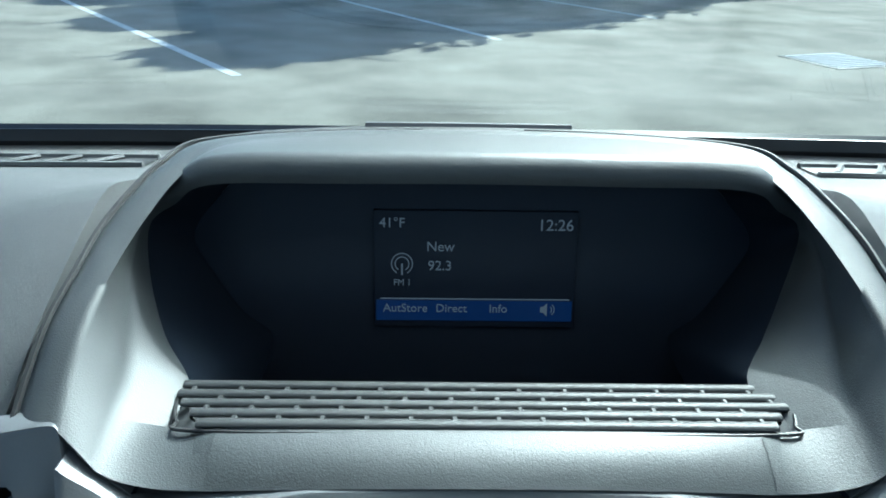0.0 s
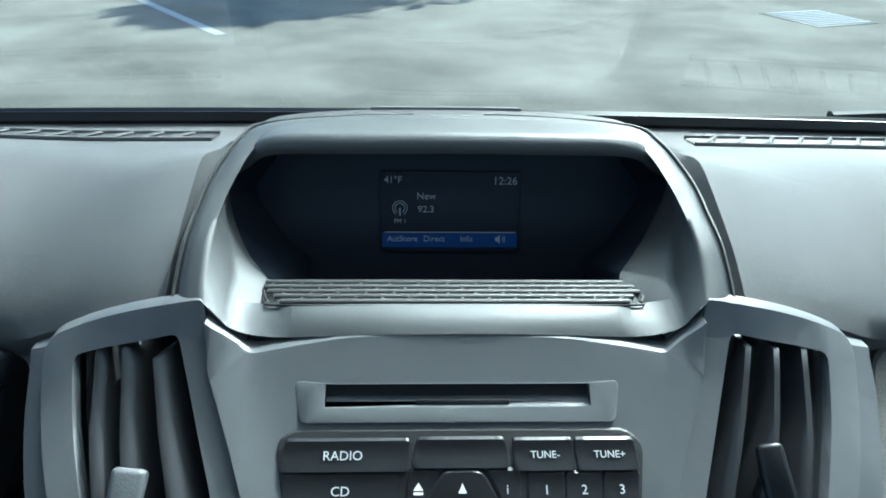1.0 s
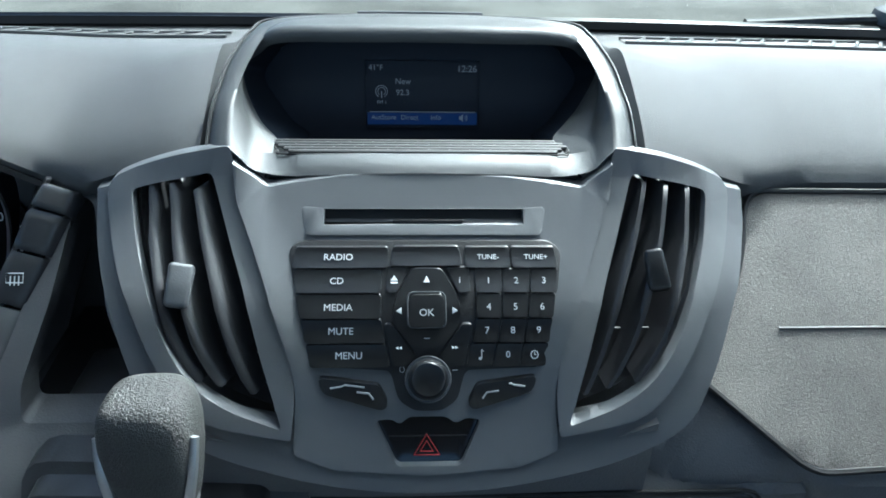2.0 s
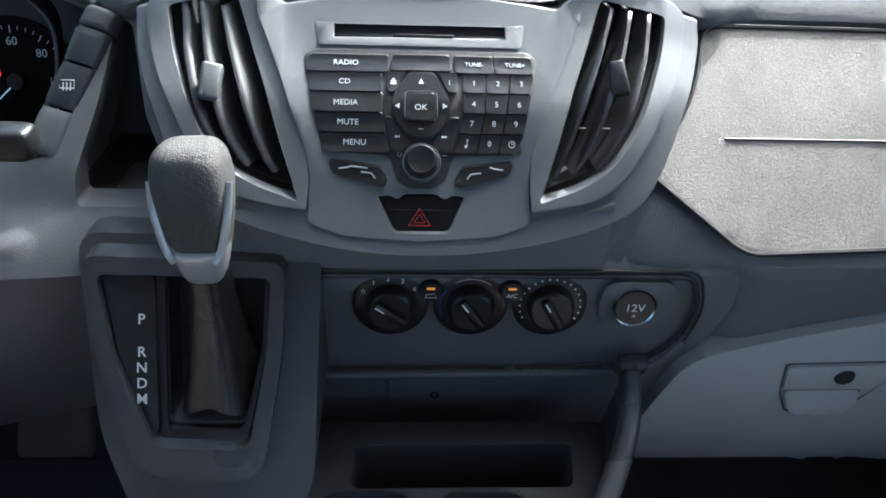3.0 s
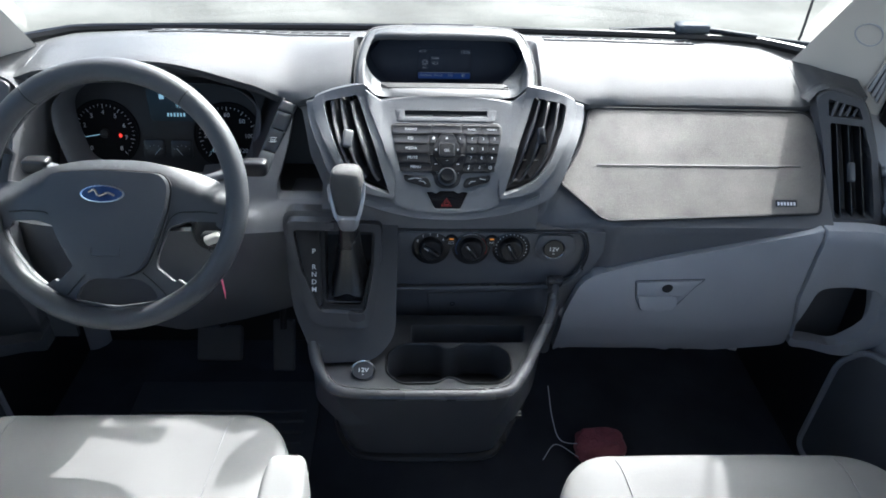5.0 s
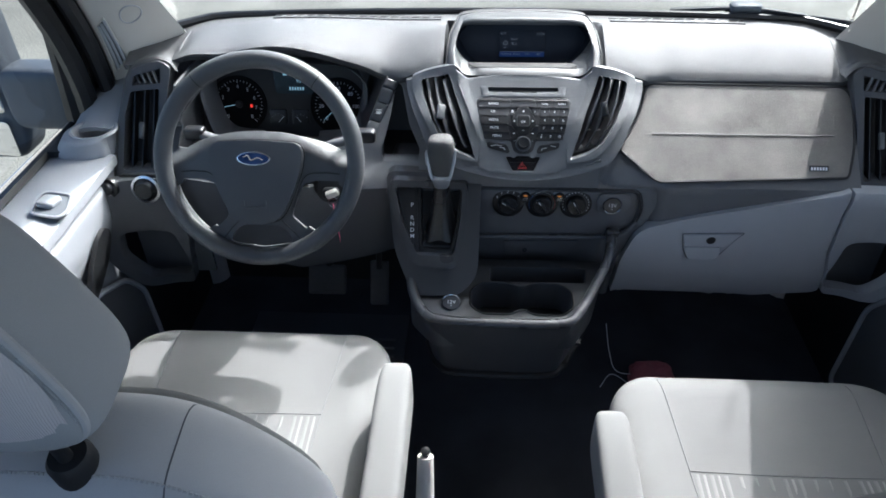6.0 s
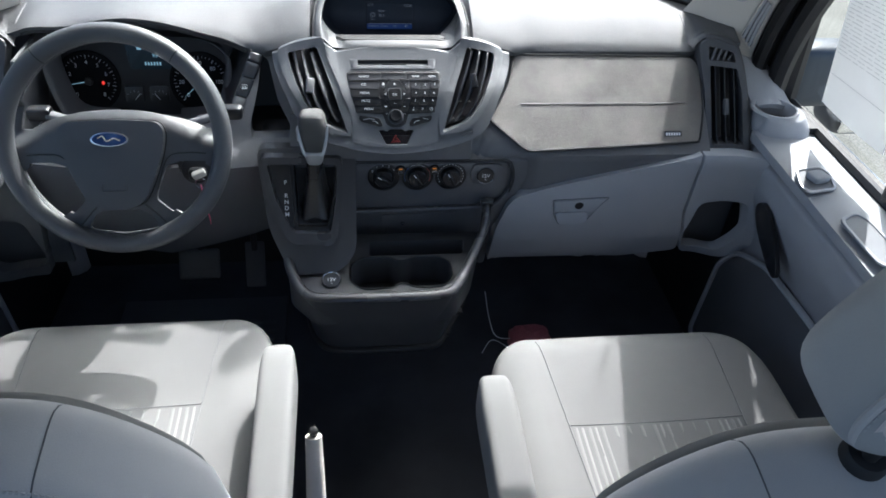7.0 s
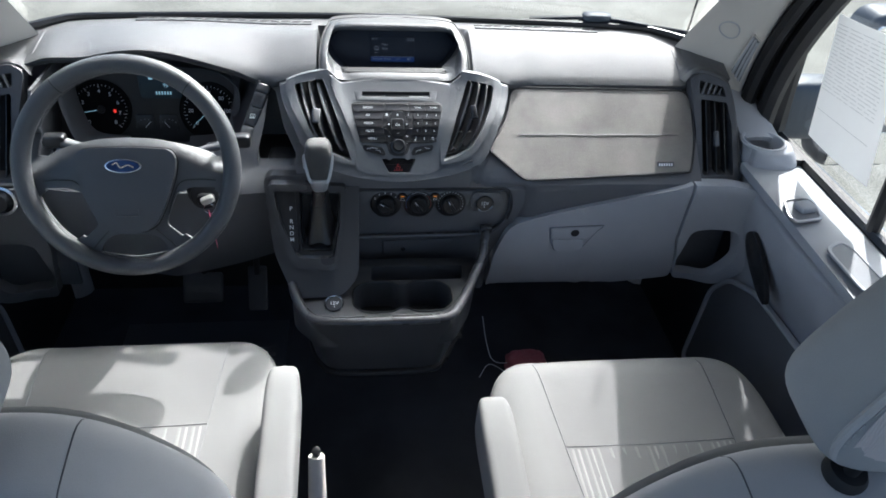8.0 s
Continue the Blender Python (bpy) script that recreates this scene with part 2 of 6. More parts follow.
        v.co = Vector((v.co.x * size[0] * k, v.co.y * size[1] * k, v.co.z * size[2]))
    if bevel:
        bmesh.ops.bevel(bm, geom=bm.edges[:], offset=min(bevel, min(size) * 0.45), segments=segments, affect="EDGES", profile=0.5)
    bmesh.ops.transform(bm, matrix=pose(*loc, *rot), verts=bm.verts)
    return bm


def soft(center, half, e1=0.35, e2=0.35, nu=40, nv=20, shape=None, rot=(0, 0, 0)):
    """A padded, rounded block (a superellipsoid); shape(x, y, z), from -1 to 1, moves its points."""
    def pw(a, e):
        return math.copysign(abs(a) ** e, a)
    bm = bmesh.new()
    g = []
    for j in range(nv + 1):
        ph = -math.pi / 2 + math.pi * j / nv
        row = []
        for i in range(nu):
            th = 2 * math.pi * i / nu
            p = Vector((pw(math.cos(ph), e1) * pw(math.cos(th), e2), pw(math.cos(ph), e1) * pw(math.sin(th), e2), pw(math.sin(ph), e1)))
            if shape:
                p = Vector(shape(*p))
            row.append(bm.verts.new((p.x * half[0], p.y * half[1], p.z * half[2])))
        g.append(row)
    for j in range(nv):
        for i in range(nu):
            bm.faces.new((g[j][i], g[j][(i + 1) % nu], g[j + 1][(i + 1) % nu], g[j + 1][i]))
    bmesh.ops.remove_doubles(bm, verts=bm.verts, dist=1e-5)
    bmesh.ops.transform(bm, matrix=pose(*center, *rot), verts=bm.verts)
    return bm


def lathe(profile, m, n=32):
    """A turned form: profile of (radius, height), about the z axis of the pose m."""
    bm = bmesh.new()
    rings = []
    for r, h in profile:
        if r < 1e-6:
            rings.append([bm.verts.new((0, 0, h))])
        else:
            rings.append([bm.verts.new((r * math.cos(2 * math.pi * i / n), r * math.sin(2 * math.pi * i / n), h)) for i in range(n)])
    for a, b in zip(rings, rings[1:]):
        for i in range(n):
            j = (i + 1) % n
            if len(a) == 1 and len(b) > 1:
                bm.faces.new((a[0], b[i], b[j]))
            elif len(b) == 1 and len(a) > 1:
                bm.faces.new((a[i], a[j], b[0]))
            elif len(a) > 1:
                bm.faces.new((a[i], a[j], b[j], b[i]))
    bmesh.ops.transform(bm, matrix=m, verts=bm.verts)
    return bm


def sweep(points, radius, n=10, closed=False, flat=1.0, cap=True):
    """A tube along points; radius is a length or a function of 0..1; flat squashes it along its second axis."""
    pts = [Vector(p) for p in points]
    k = len(pts)
    bm = bmesh.new()
    rings = []
    ref = Vector((0.013, 0.027, 1)).normalized()
    for i, p in enumerate(pts):
        a = pts[i - 1] if (closed or i) else p
        b = pts[(i + 1) % k] if (closed or i < k - 1) else p
        d = (b - a).normalized()
        if i:
            side = (side - d * side.dot(d)).normalized()
        elif abs(d.dot(ref)) > 0.95:
            side = d.cross(Vector((1, 0, 0))).normalized()
        else:
            side = d.cross(ref).normalized()
        up = side.cross(d)
        r = radius(i / max(1, k - 1)) if callable(radius) else radius
        rings.append([bm.verts.new(p + side * r * math.cos(2 * math.pi * j / n) + up * r * flat * math.sin(2 * math.pi * j / n)) for j in range(n)])
    for i in range(k if closed else k - 1):
        a, b = rings[i], rings[(i + 1) % k]
        for j in range(n):
            bm.faces.new((a[j], a[(j + 1) % n], b[(j + 1) % n], b[j]))
    if cap and not closed:
        bm.faces.new(rings[0])
        bm.faces.new(list(reversed(rings[-1])))
    return bm


def join(*bms):
    """One bmesh of several."""
    out = bmesh.new()
    for b in bms:
        me = bpy.data.meshes.new("joined")
        b.to_mesh(me)
        b.free()
        out.from_mesh(me)
        bpy.data.meshes.remove(me)
    return out


def spline(points, n=8):
    """A smooth line through points (Catmull-Rom)."""
    p = [Vector(q) for q in points]
    p = [p[0] * 2 - p[1]] + p + [p[-1] * 2 - p[-2]]
    out = []
    for i in range(1, len(p) - 2):
        for j in range(n):
            t = j / n
            a, b, c, d = p[i - 1], p[i], p[i + 1], p[i + 2]
            out.append(0.5 * ((2 * b) + (c - a) * t + (2 * a - 5 * b + 4 * c - d) * t * t + (3 * b - a - 3 * c + d) * t ** 3))
    out.append(p[-2])
    return out


def spline2(points, n=6):
    return [(p.x, p.y) for p in spline([(a, b, 0) for a, b in points], n)]


def lettering(name, text, size, m, mat, parent, label="", bold=0.0, align="CENTER"):
    """Printed characters, thin meshes, standing at the pose m."""
    cu = bpy.data.curves.new(name, "FONT")
    cu.body, cu.size, cu.align_x, cu.align_y, cu.offset, cu.extrude = text, size, align, "CENTER", bold, 0.0002
    cu.resolution_u = 3
    tmp = new("tmp", cu)
    me = bpy.data.meshes.new_from_object(tmp)
    bpy.data.objects.remove(tmp)
    me.materials.clear()
    me.materials.append(mat)
    me.transform(m)
    ob = new(name, me)
    ob.parent = parent
    ob.matrix_parent_inverse = WORLD[parent].inverted()
    WORLD[ob] = Matrix.Identity(4)
    return tagged(ob, label)


def smooth(a, b, x):
    t = min(1.0, max(0.0, (x - a) / (b - a)))
    return t * t * (3 - 2 * t)

# ---- the lot outside ----
single("ground", sheet(lambda u, v: (-60 + 120 * u, -60 + 140 * v, GROUND), 24, 24), M_GROUND, "pale weathered asphalt parking lot", "ground", kind="structure")


def painted_line(a, b, w):
    a, b = Vector(a), Vector(b)
    d = (b - a).normalized()
    s = Vector((-d.y, d.x)) * w / 2
    return sheet(lambda u, v: (*(a + (b - a) * u + s * (2 * v - 1)), GROUND + 0.004), 12, 2)


for ends in (((-2.36, 8.53), (-9.0, 17.7)), ((1.0, 11.65), (-2.6, 18.1)), ((4.4, 14.8), (1.2, 20.6))):
    single("parking_line", painted_line(*ends, 0.13), M_LINE, "worn white painted parking line", "parking line", "parking lines", "structure")
grate = thing("storm_drain", (5.6, 10.2, GROUND), "square cast iron storm drain grate in the asphalt", "drain")
part("frame", rbox((1.1, 1.1, 0.02), (5.65, 10.2, GROUND), (0, 0, 20), 0.004), M_STEEL, grate)
for i in range(9):
    a = radians(20)
    o = -0.44 + 0.11 * i
    part("bar", rbox((0.98, 0.05, 0.012), (5.65 - o * math.sin(a), 10.2 + o * math.cos(a), GROUND + 0.014), (0, 0, 20), 0.003), M_LINE, grate)


def tree(x, y, height, spread, label):
    """A tall broad tree added as an unseen shadow caster: tapered trunk, limbs, and a crown of many small leaf sprays.
    """
    t = thing("tree", (x, y, GROUND), label, "tree", "trees beyond the lot")
    base = Vector((x, y, GROUND))
    part("trunk", sweep(spline([base, base + Vector((0.2, 0.1, height * 0.3)), base + Vector((0, 0.2, height * 0.65)), base + Vector((0.1, 0, height * 0.95))], 5), lambda f: 0.35 * (1 - f) + 0.05, 10), M_BARK, t)
    limbs = []
    for i in range(14):
        a, h = i * 2.4, height * (0.28 + 0.045 * i)
        p = base + Vector((0, 0, h))
        limbs.append(sweep(spline([p, p + Vector((math.cos(a) * spread * 0.4, math.sin(a) * spread * 0.4, 0.7)), p + Vector((math.cos(a) * spread * 0.8, math.sin(a) * spread * 0.8, 1.0))], 3), lambda f: 0.10 * (1 - f) + 0.02, 6))
    part("limb", join(*limbs), M_BARK, t)
    bm = bmesh.new()
    for i in range(4200):
        f = random.random() ** 0.8
        h = height * (0.27 + 0.73 * f)
        r = spread * (1 - abs(2 * f - 0.75) ** 2.2 * 0.55) * math.sqrt(random.random()) * (1 + 0.22 * math.sin(5 * f + 3 * random.random()))
        a = random.uniform(0, 2 * math.pi)
        c = base + Vector((r * math.cos(a), r * math.sin(a), h))
        q = Euler((random.uniform(0, 3), random.uniform(0, 3), random.uniform(0, 3))).to_matrix()
        w = random.uniform(0.24, 0.42)
        bm.faces.new([bm.verts.new(c + q @ Vector(p) * w) for p in ((-1, 0, 0), (0, -0.5, 0.1), (1, 0, 0), (0, 0.5, 0.1))])
    part("crown", bm, M_LEAF, t, "dense green leaves")


# Trees out of view, added only to throw the lumpy shadow on the asphalt.
random.seed(11)
tree(2.8, 21.6, 13.2, 3.0, "tall leafy tree, unseen, added to shade the lot")
tree(0.5, 24.7, 13.2, 3.2, "leafy tree, unseen, added to cast shadow behind the first row")
tree(-1.9, 28.2, 13.2, 3.4, "broad leafy tree, unseen, added as a far shadow caster")
tree(6.5, 24.9, 13.2, 2.9, "leafy tree, unseen, added to widen the shadow beside the tall one")
tree(9.8, 29.0, 13.2, 3.0, "leafy tree, unseen, added to shade the far corner")
tree(12.8, 31.4, 13.2, 3.2, "leafy tree, unseen, added to carry the shadow farther along")


# ---- shell of the van ----
ROOF = 1.90
single("floor", rbox((1.90, 4.6, 0.06), (XC, -1.6, FLOOR - 0.03), bevel=0.0), M_CARPET, "black carpeted cabin floor", "floor", kind="structure")
single("bulkhead", rbox((1.86, 0.06, 0.84), (XC, 0.50, 0.44), (0, 0, 0), 0.0), M_BLACK, "black bulkhead behind the dashboard", "wall", kind="structure")
single("ceiling", sheet(lambda u, v: (XC + (u - 0.5) * 1.66, -0.55 - 3.3 * v, ROOF - 0.06 * (2 * u - 1) ** 2), 12, 8, 0.05, (0, 0, 1)), M_HEADLINER, "pale felt headliner", "ceiling", kind="structure")
HEAD_Y, HEAD_Z = -0.10, 1.33
single("windscreen_header", sweep([(XC + x, HEAD_Y - 0.03 - 0.05 * (x / 0.8) ** 2, HEAD_Z + 0.02 - 0.02 * (x / 0.8) ** 2) for x in np.linspace(-0.84, 0.84, 17)], 0.045, 10), M_HEADLINER, "pale padded header above the windscreen", "trim", kind="structure")
single("overhead_shelf", sheet(lambda u, v: (XC + (u - 0.5) * 1.70, HEAD_Y - 0.03 - 0.50 * v, HEAD_Z + 0.03 + 0.22 * v), 8, 6, 0.03, (0, 0, 1)), M_HEADLINER, "pale overhead storage shelf above the windscreen", "shelf", kind="structure")
single("roof_front", sheet(lambda u, v: (XC + (u - 0.5) * 1.70, HEAD_Y + 0.02 - 0.50 * v, HEAD_Z + 0.06 + 0.56 * v), 8, 6, 0.03, (0, 0, 1)), M_HEADLINER, "pale inside of the raised roof front", "ceiling", kind="structure")
# Unseen rear wall, kept low so that skylight reaches the seat backs.
single("wall_rear", rbox((1.9, 0.06, 1.00), (XC, -3.85, 0.52), bevel=0.0), M_DOOR, "pale grey rear panel, open above to let in skylight", "wall", kind="structure")
# Unseen extra panel on the left only, added to hold back side light.
single("wall_left_belt", rbox((0.06, 2.70, 0.24), (XC - 0.925, -2.45, 1.03), bevel=0.0), M_DOOR, "pale grey side panel added to cut light from the left", "wall", kind="structure")
for sx, nm in ((-1, "wall_left"), (1, "wall_right")):
    x = XC + sx * 0.93
    single(nm + "_kick", rbox((0.05, 0.62, 0.80), (XC + sx * 0.925, 0.27, 0.40), bevel=0.0), M_BLACK, "dark footwell side panel", "wall", kind="structure")
    single(nm, rbox((0.06, 2.75, 0.92), (x, -2.45, 0.46), bevel=0.0), M_DOOR, "pale grey lower side panel", "wall", kind="structure")
    single(nm + "_rail", rbox((0.10, 3.5, 0.14), (XC + sx * 0.84, -2.15, ROOF - 0.06), bevel=0.03), M_HEADLINER, "pale roof rail trim", "trim", kind="structure")
    for yy in (-1.12, -2.3, -3.75):
        single("pillar", rbox((0.07, 0.14, 1.0), (XC + sx * 0.885, yy, 1.36), (0, -5 * sx, 0), 0.02), M_CREAM, "pale trim on the body pillar", "pillar", kind="structure")

# windscreen: one raked, bowed pane above the dashboard
WS_LOW = lambda x: (0.352 - 0.045 * ((x - XC) / 0.72) ** 2 - 0.10 * smooth(0.64, 0.80, abs(x - XC)), 0.960)


def windscreen(u, v):
    x = XC + (2 * u - 1) * (0.80 - 0.05 * v)
    y0, z0 = WS_LOW(x)
    y0 = max(y0, 0.10)
    return (x, y0 + (HEAD_Y - y0) * v, z0 + (HEAD_Z - z0) * v)


ws = single("windscreen", sheet(windscreen, 24, 10, 0.005, (0, 0.55, 0.8)), M_GLASS, "raked clear windscreen, a little dusty", "windscreen", kind="structure")
ws.visible_shadow = False
single("windscreen_seal", sweep([(x, WS_LOW(x)[0] - 0.010, WS_LOW(x)[1] + 0.009) for x in [XC + d for d in np.linspace(-0.74, 0.74, 41)]], 0.011, 8), M_FRIT, "black band along the foot of the windscreen", "seal", kind="structure")
cowl = lambda u, v: (XC + (2 * u - 1) * 0.80, WS_LOW(XC + (2 * u - 1) * 0.72)[0] + 0.02 + 0.40 * v, 0.952 - 0.16 * v)
single("cowl", sheet(cowl, 24, 4, 0.01, (0, 0, -1)), M_BLACK, "black plastic cowl outside the windscreen", "cowl", kind="structure")
bonnet = lambda u, v: (XC + (2 * u - 1) * (0.86 - 0.10 * v), 0.62 + 0.50 * v - 0.12 * (2 * u - 1) ** 2, 0.84 - 0.10 * v - 0.22 * v * v)
single("bonnet", sheet(bonnet, 20, 8, 0.02, (0, 0, -1)), M_BODY, "short white van bonnet", "bonnet", kind="structure")
wiper = thing("windscreen_wiper", (0.50, 0.30, 0.99), "black wiper arm at rest at the foot of the windscreen", "wiper")
part("arm", sweep(spline([(0.34, 0.355, 0.972), (0.50, 0.335, 0.984), (0.62, 0.300, 0.980)]), 0.009, 8, flat=0.6), M_BLACK, wiper)
part("pivot", soft((0.50, 0.335, 0.986), (0.035, 0.02, 0.010), 0.5, 0.5, 16, 8), M_MIRRORCASE, wiper)
part("blade", sweep(spline([(0.46, 0.345, 0.974), (0.62, 0.315, 0.972), (0.76, 0.245, 0.974)]), 0.006, 6), M_BLACK, wiper)
for sx in (-1, 1):
    single("front_wing", rbox((0.15, 0.75, 0.62), (XC + sx * 0.93, 0.80, 0.30), (0, 0, 0), 0.05, 3), M_BODY, "white front wing beside the bonnet", "wing", "front wings", "structure")
aerial = thing("radio_aerial", (0.93, 0.62, 0.62), "thin black whip aerial on the front wing", "aerial")
part("mast", sweep([(0.915, 0.70, 0.60), (0.915, 0.68, 1.0), (0.905, 0.64, 1.75)], 0.0035, 8), M_BLACK, aerial)
part("foot", lathe([(0.0, 0.03), (0.012, 0.028), (0.018, 0.0)], pose(0.915, 0.70, 0.605)), M_BLACK, aerial)


def a_pillar(sx, label):
    """The pale trim of the windscreen pillar with its louvred demister outlet."""
    t = thing("pillar_trim", (XC + sx * 0.80, 0.15, 0.95), label, "pillar trim", "windscreen pillars")

    def skin(u, v):
        # u along the pillar from its foot, v across it from the glass to the door
        inner = Vector((0.705, 0.235 - 0.36 * u, 0.945 + 0.385 * u))
        outer = Vector((0.858 - 0.03 * u, 0.145 - 0.27 * max(u, 0.0) ** 1.8, 0.83 + 0.50 * u))
        p = inner * (1 - v) + outer * v + Vector((0.012, -0.016, 0.006)) * math.sin(math.pi * v)
        return (XC + sx * p.x, p.y, p.z)
    part("trim", sheet(skin, 16, 12, 0.02, (sx * 0.6, 0.7, 0)), M_CREAM, t)
    part("seal", sweep([Vector(skin(u, 1.0)) + Vector((sx * 0.016, -0.012, 0)) for u in np.linspace(-0.1, 1, 14)], 0.018, 8), M_SEAL, t, "black rubber door seal")
    part("seal", sweep([Vector(skin(u, 1.0)) + Vector((sx * 0.055, -0.040, 0)) for u in np.linspace(-0.1, 1, 14)], 0.024, 8), M_SEAL, t, "black rubber door seal")
    def post(u, v):
        # black door aperture from the trim's edge out to the window frame
        a = Vector(skin(-0.2 + 1.2 * u, 1.0))
        b = Vector((XC + sx * float(np.interp(a.z, [0.8, 1.0, 1.5], [0.945, 0.930, 0.88])), float(np.interp(a.z, [0.8, 1.0, 1.1, 1.5], [0.105, 0.105, 0.075, -0.20])), a.z))
        return a.lerp(b, v) + Vector((sx * 0.004, 0.022 * math.sin(math.pi * v) + 0.006, 0))
    part("aperture", sheet(post, 16, 8, 0.012, (sx * 0.4, 0.9, 0)), M_FRIT, t, "black painted door aperture")
    part("airbag_badge", sweep([Vector(skin(0.30 + 0.045 * math.cos(a), 0.34 + 0.13 * math.sin(a))) + Vector((-sx * 0.001, -0.001, 0.001)) for a in np.linspace(0, 2 * math.pi, 24, endpoint=False)], 0.0016, 6, closed=True), M_GREY, t, "faint round cover outline")
    part("louvre_frame", sweep([Vector(skin(a, b)) + Vector((-sx * 0.002, -0.003, 0)) for a, b in rounded([(0.12, 0.66), (0.12, 0.92), (0.36, 0.90), (0.36, 0.68)], 0.02, 3)], 0.0016, 5, closed=True), M_CREAM, t)
    part("louvre_back", sheet(lambda u, v: Vector(skin(0.13 + 0.22 * u, 0.67 + 0.23 * v)) + Vector((-sx * 0.001, -0.0015, 0)), 4, 4), M_TRIM, t, "grey demister outlet")
    for i in range(3):
        v = 0.71 + 0.075 * i
        part("louvre", sweep([Vector(skin(u, v)) + Vector((-sx * 0.003, -0.004, 0)) for u in (0.13, 0.24, 0.35)], 0.0035, 6, flat=0.5), M_GREY, t, "grey demister louvre")
    return t


a_pillar(-1, "pale windscreen pillar trim on the driver's side")
a_pillar(1, "pale windscreen pillar trim on the passenger's side")

# ---- dashboard ----
# profile of the centre stack's face: depth at each height
FZ = [0.70, 0.775, 0.797, 0.835, 0.87, 0.894, 0.904, 0.925, 0.9295, 0.945, 0.96]
FYV = [-0.095, -0.083, -0.0635, -0.0300, 0.0, 0.0335, 0.0470, 0.0735, 0.0785, 0.0880, 0.097]
# profile of the passenger's side
PZ = [0.40, 0.43, 0.52, 0.575, 0.64, 0.70, 0.754, 0.832, 0.904, 0.935, 0.965]
PYV = [0.06, 0.00, -0.038, -0.050, -0.058, -0.064, -0.074, 0.022, 0.116, 0.150, 0.21]
LEFT_YV = [0.06, 0.00, -0.038, -0.050, -0.058, -0.060, -0.052, 0.026, 0.112, 0.150, 0.21]


def face_y(z):
    return float(np.interp(z, FZ, FYV))


def pass_y(z):
    return float(np.interp(z, PZ, PYV))


def tilt(z, fn=face_y):
    """Degrees by which the face leans back at that height, as a turn about x for lettering."""
    return math.degrees(math.atan2(0.01, fn(z + 0.005) - fn(z - 0.005)))


def on_face(x, z, out=0.0, fn=face_y):
    """A pose on the face, its z outwards, set forward by out."""
    return pose(x, fn(z) - out, z, tilt(z, fn))


dash = thing("dashboard", (XC, 0.0, 0.40), "charcoal grained van dashboard with a silvery centre stack", "dashboard", kind="structure")


# height of the pod's foot along its sides; the pad rises to meet it
POD_Y = [0.090, 0.110, 0.127, 0.148, 0.168, 0.190, 0.213, 0.240, 0.262]
POD_Z = [0.937, 0.950, 0.9605, 0.9695, 0.978, 0.986, 0.9925, 0.9955, 0.9952]


def dash_top(u, v):
    """From the windscreen's foot (v=0) over the top to the front lip (v=1)."""
    x = -0.845 + 1.60 * u
    yb, zb = WS_LOW(x)
    drv = smooth(-0.26, -0.34, x) * smooth(-0.80, -0.70, x)
    hump = drv * (0.5 + 0.5 * math.cos(math.pi * min(1, abs(x + 0.52) / 0.27)))
    yf = 0.112 + 0.004 * drv - 0.012 * smooth(0.30, 0.25, abs(x))
    zf = 0.906 + 0.012 * drv + 0.052 * hump
    end = smooth(0.58, 0.75, x) + smooth(-0.70, -0.84, x)
    yf, zf = yf - 0.012 * end, zf + 0.005 * end + 0.022 * smooth(-0.61, -0.72, x) + 0.020 * smooth(0.650, 0.69, x)
    top = 0.978 + 0.012 * hump - 0.035 * end - 0.02 * (abs(x - XC) / 0.8) ** 2
    s = v
    y = yb + (yf - yb) * s
    bulge = math.sin(math.pi * min(1.0, s) * 0.5) ** 2
    z = (zb + 0.004) * (1 - s) + zf * s
    crown = max(0.0, top - ((zb + 0.004) * 0.5 + zf * 0.5))
    z += crown * (4 * s * (1 - s)) ** 0.6 * (1.0 - 0.35 * s) * (0.35 + 0.65 * smooth(0.1, 0.5, s))
    rise = float(np.interp(y, POD_Y, POD_Z)) - 0.004 - z
    z += max(0.0, rise) * smooth(0.28, 0.152, abs(x)) * smooth(0.258, 0.195, y)
    z -= 0.13 * smooth(0.158, 0.146, abs(x)) * smooth(0.275, 0.262, y)
    return (x, y, z)


part("top_pad", sheet(dash_top, 120, 24, 0.012, (0, 0.3, -1)), M_PAD, dash, "grained soft-touch top pad", sharp=1.0)


def face_back(u, v):
    """The passenger's side behind the covers; it draws back behind the heater panel and the stack."""
    x = -0.21 + 0.88 * u
    z = 0.60 + (0.312 - 0.10 * smooth(0.20, 0.15, x)) * v
    return (x, pass_y(z) + 0.006 + 0.006 * smooth(0.20, 0.15, x) + 0.014 * smooth(0.295, 0.275, x) * smooth(0.785, 0.755, z), z)


part("passenger_face", sheet(face_back, 60, 32, 0.012, (0, 1, 0)), M_DARK, dash, "dark grained face behind the airbag cover")
COVER = rounded([(0.258, 0.899), (0.246, 0.861), (0.198, 0.811), (0.272, 0.768), (0.644, 0.778), (0.660, 0.817), (0.669, 0.897)], [0.016, 0.02, 0.008, 0.014, 0.008, 0.02, 0.030], 6)
airbag = part("airbag_cover", panel(COVER, lambda x, z: pass_y(z) - 0.004, 0.010, step=0.014, bevel=0.003), M_PANEL, dash, "grey grained airbag cover")
part("joint", sweep([(0.45 + (a - 0.45) * 1.008, pass_y(0.835 + (b - 0.835) * 1.026) - 0.0035, 0.835 + (b - 0.835) * 1.026) for a, b in COVER], 0.0026, 6, closed=True), M_BLACK, dash, "dark joint round the airbag cover")
part("crease", sweep([(x, pass_y(0.832) - 0.0036, 0.832) for x in np.linspace(0.264, 0.625, 8)], 0.0016, 8, flat=0.6), M_BLACK, airbag)
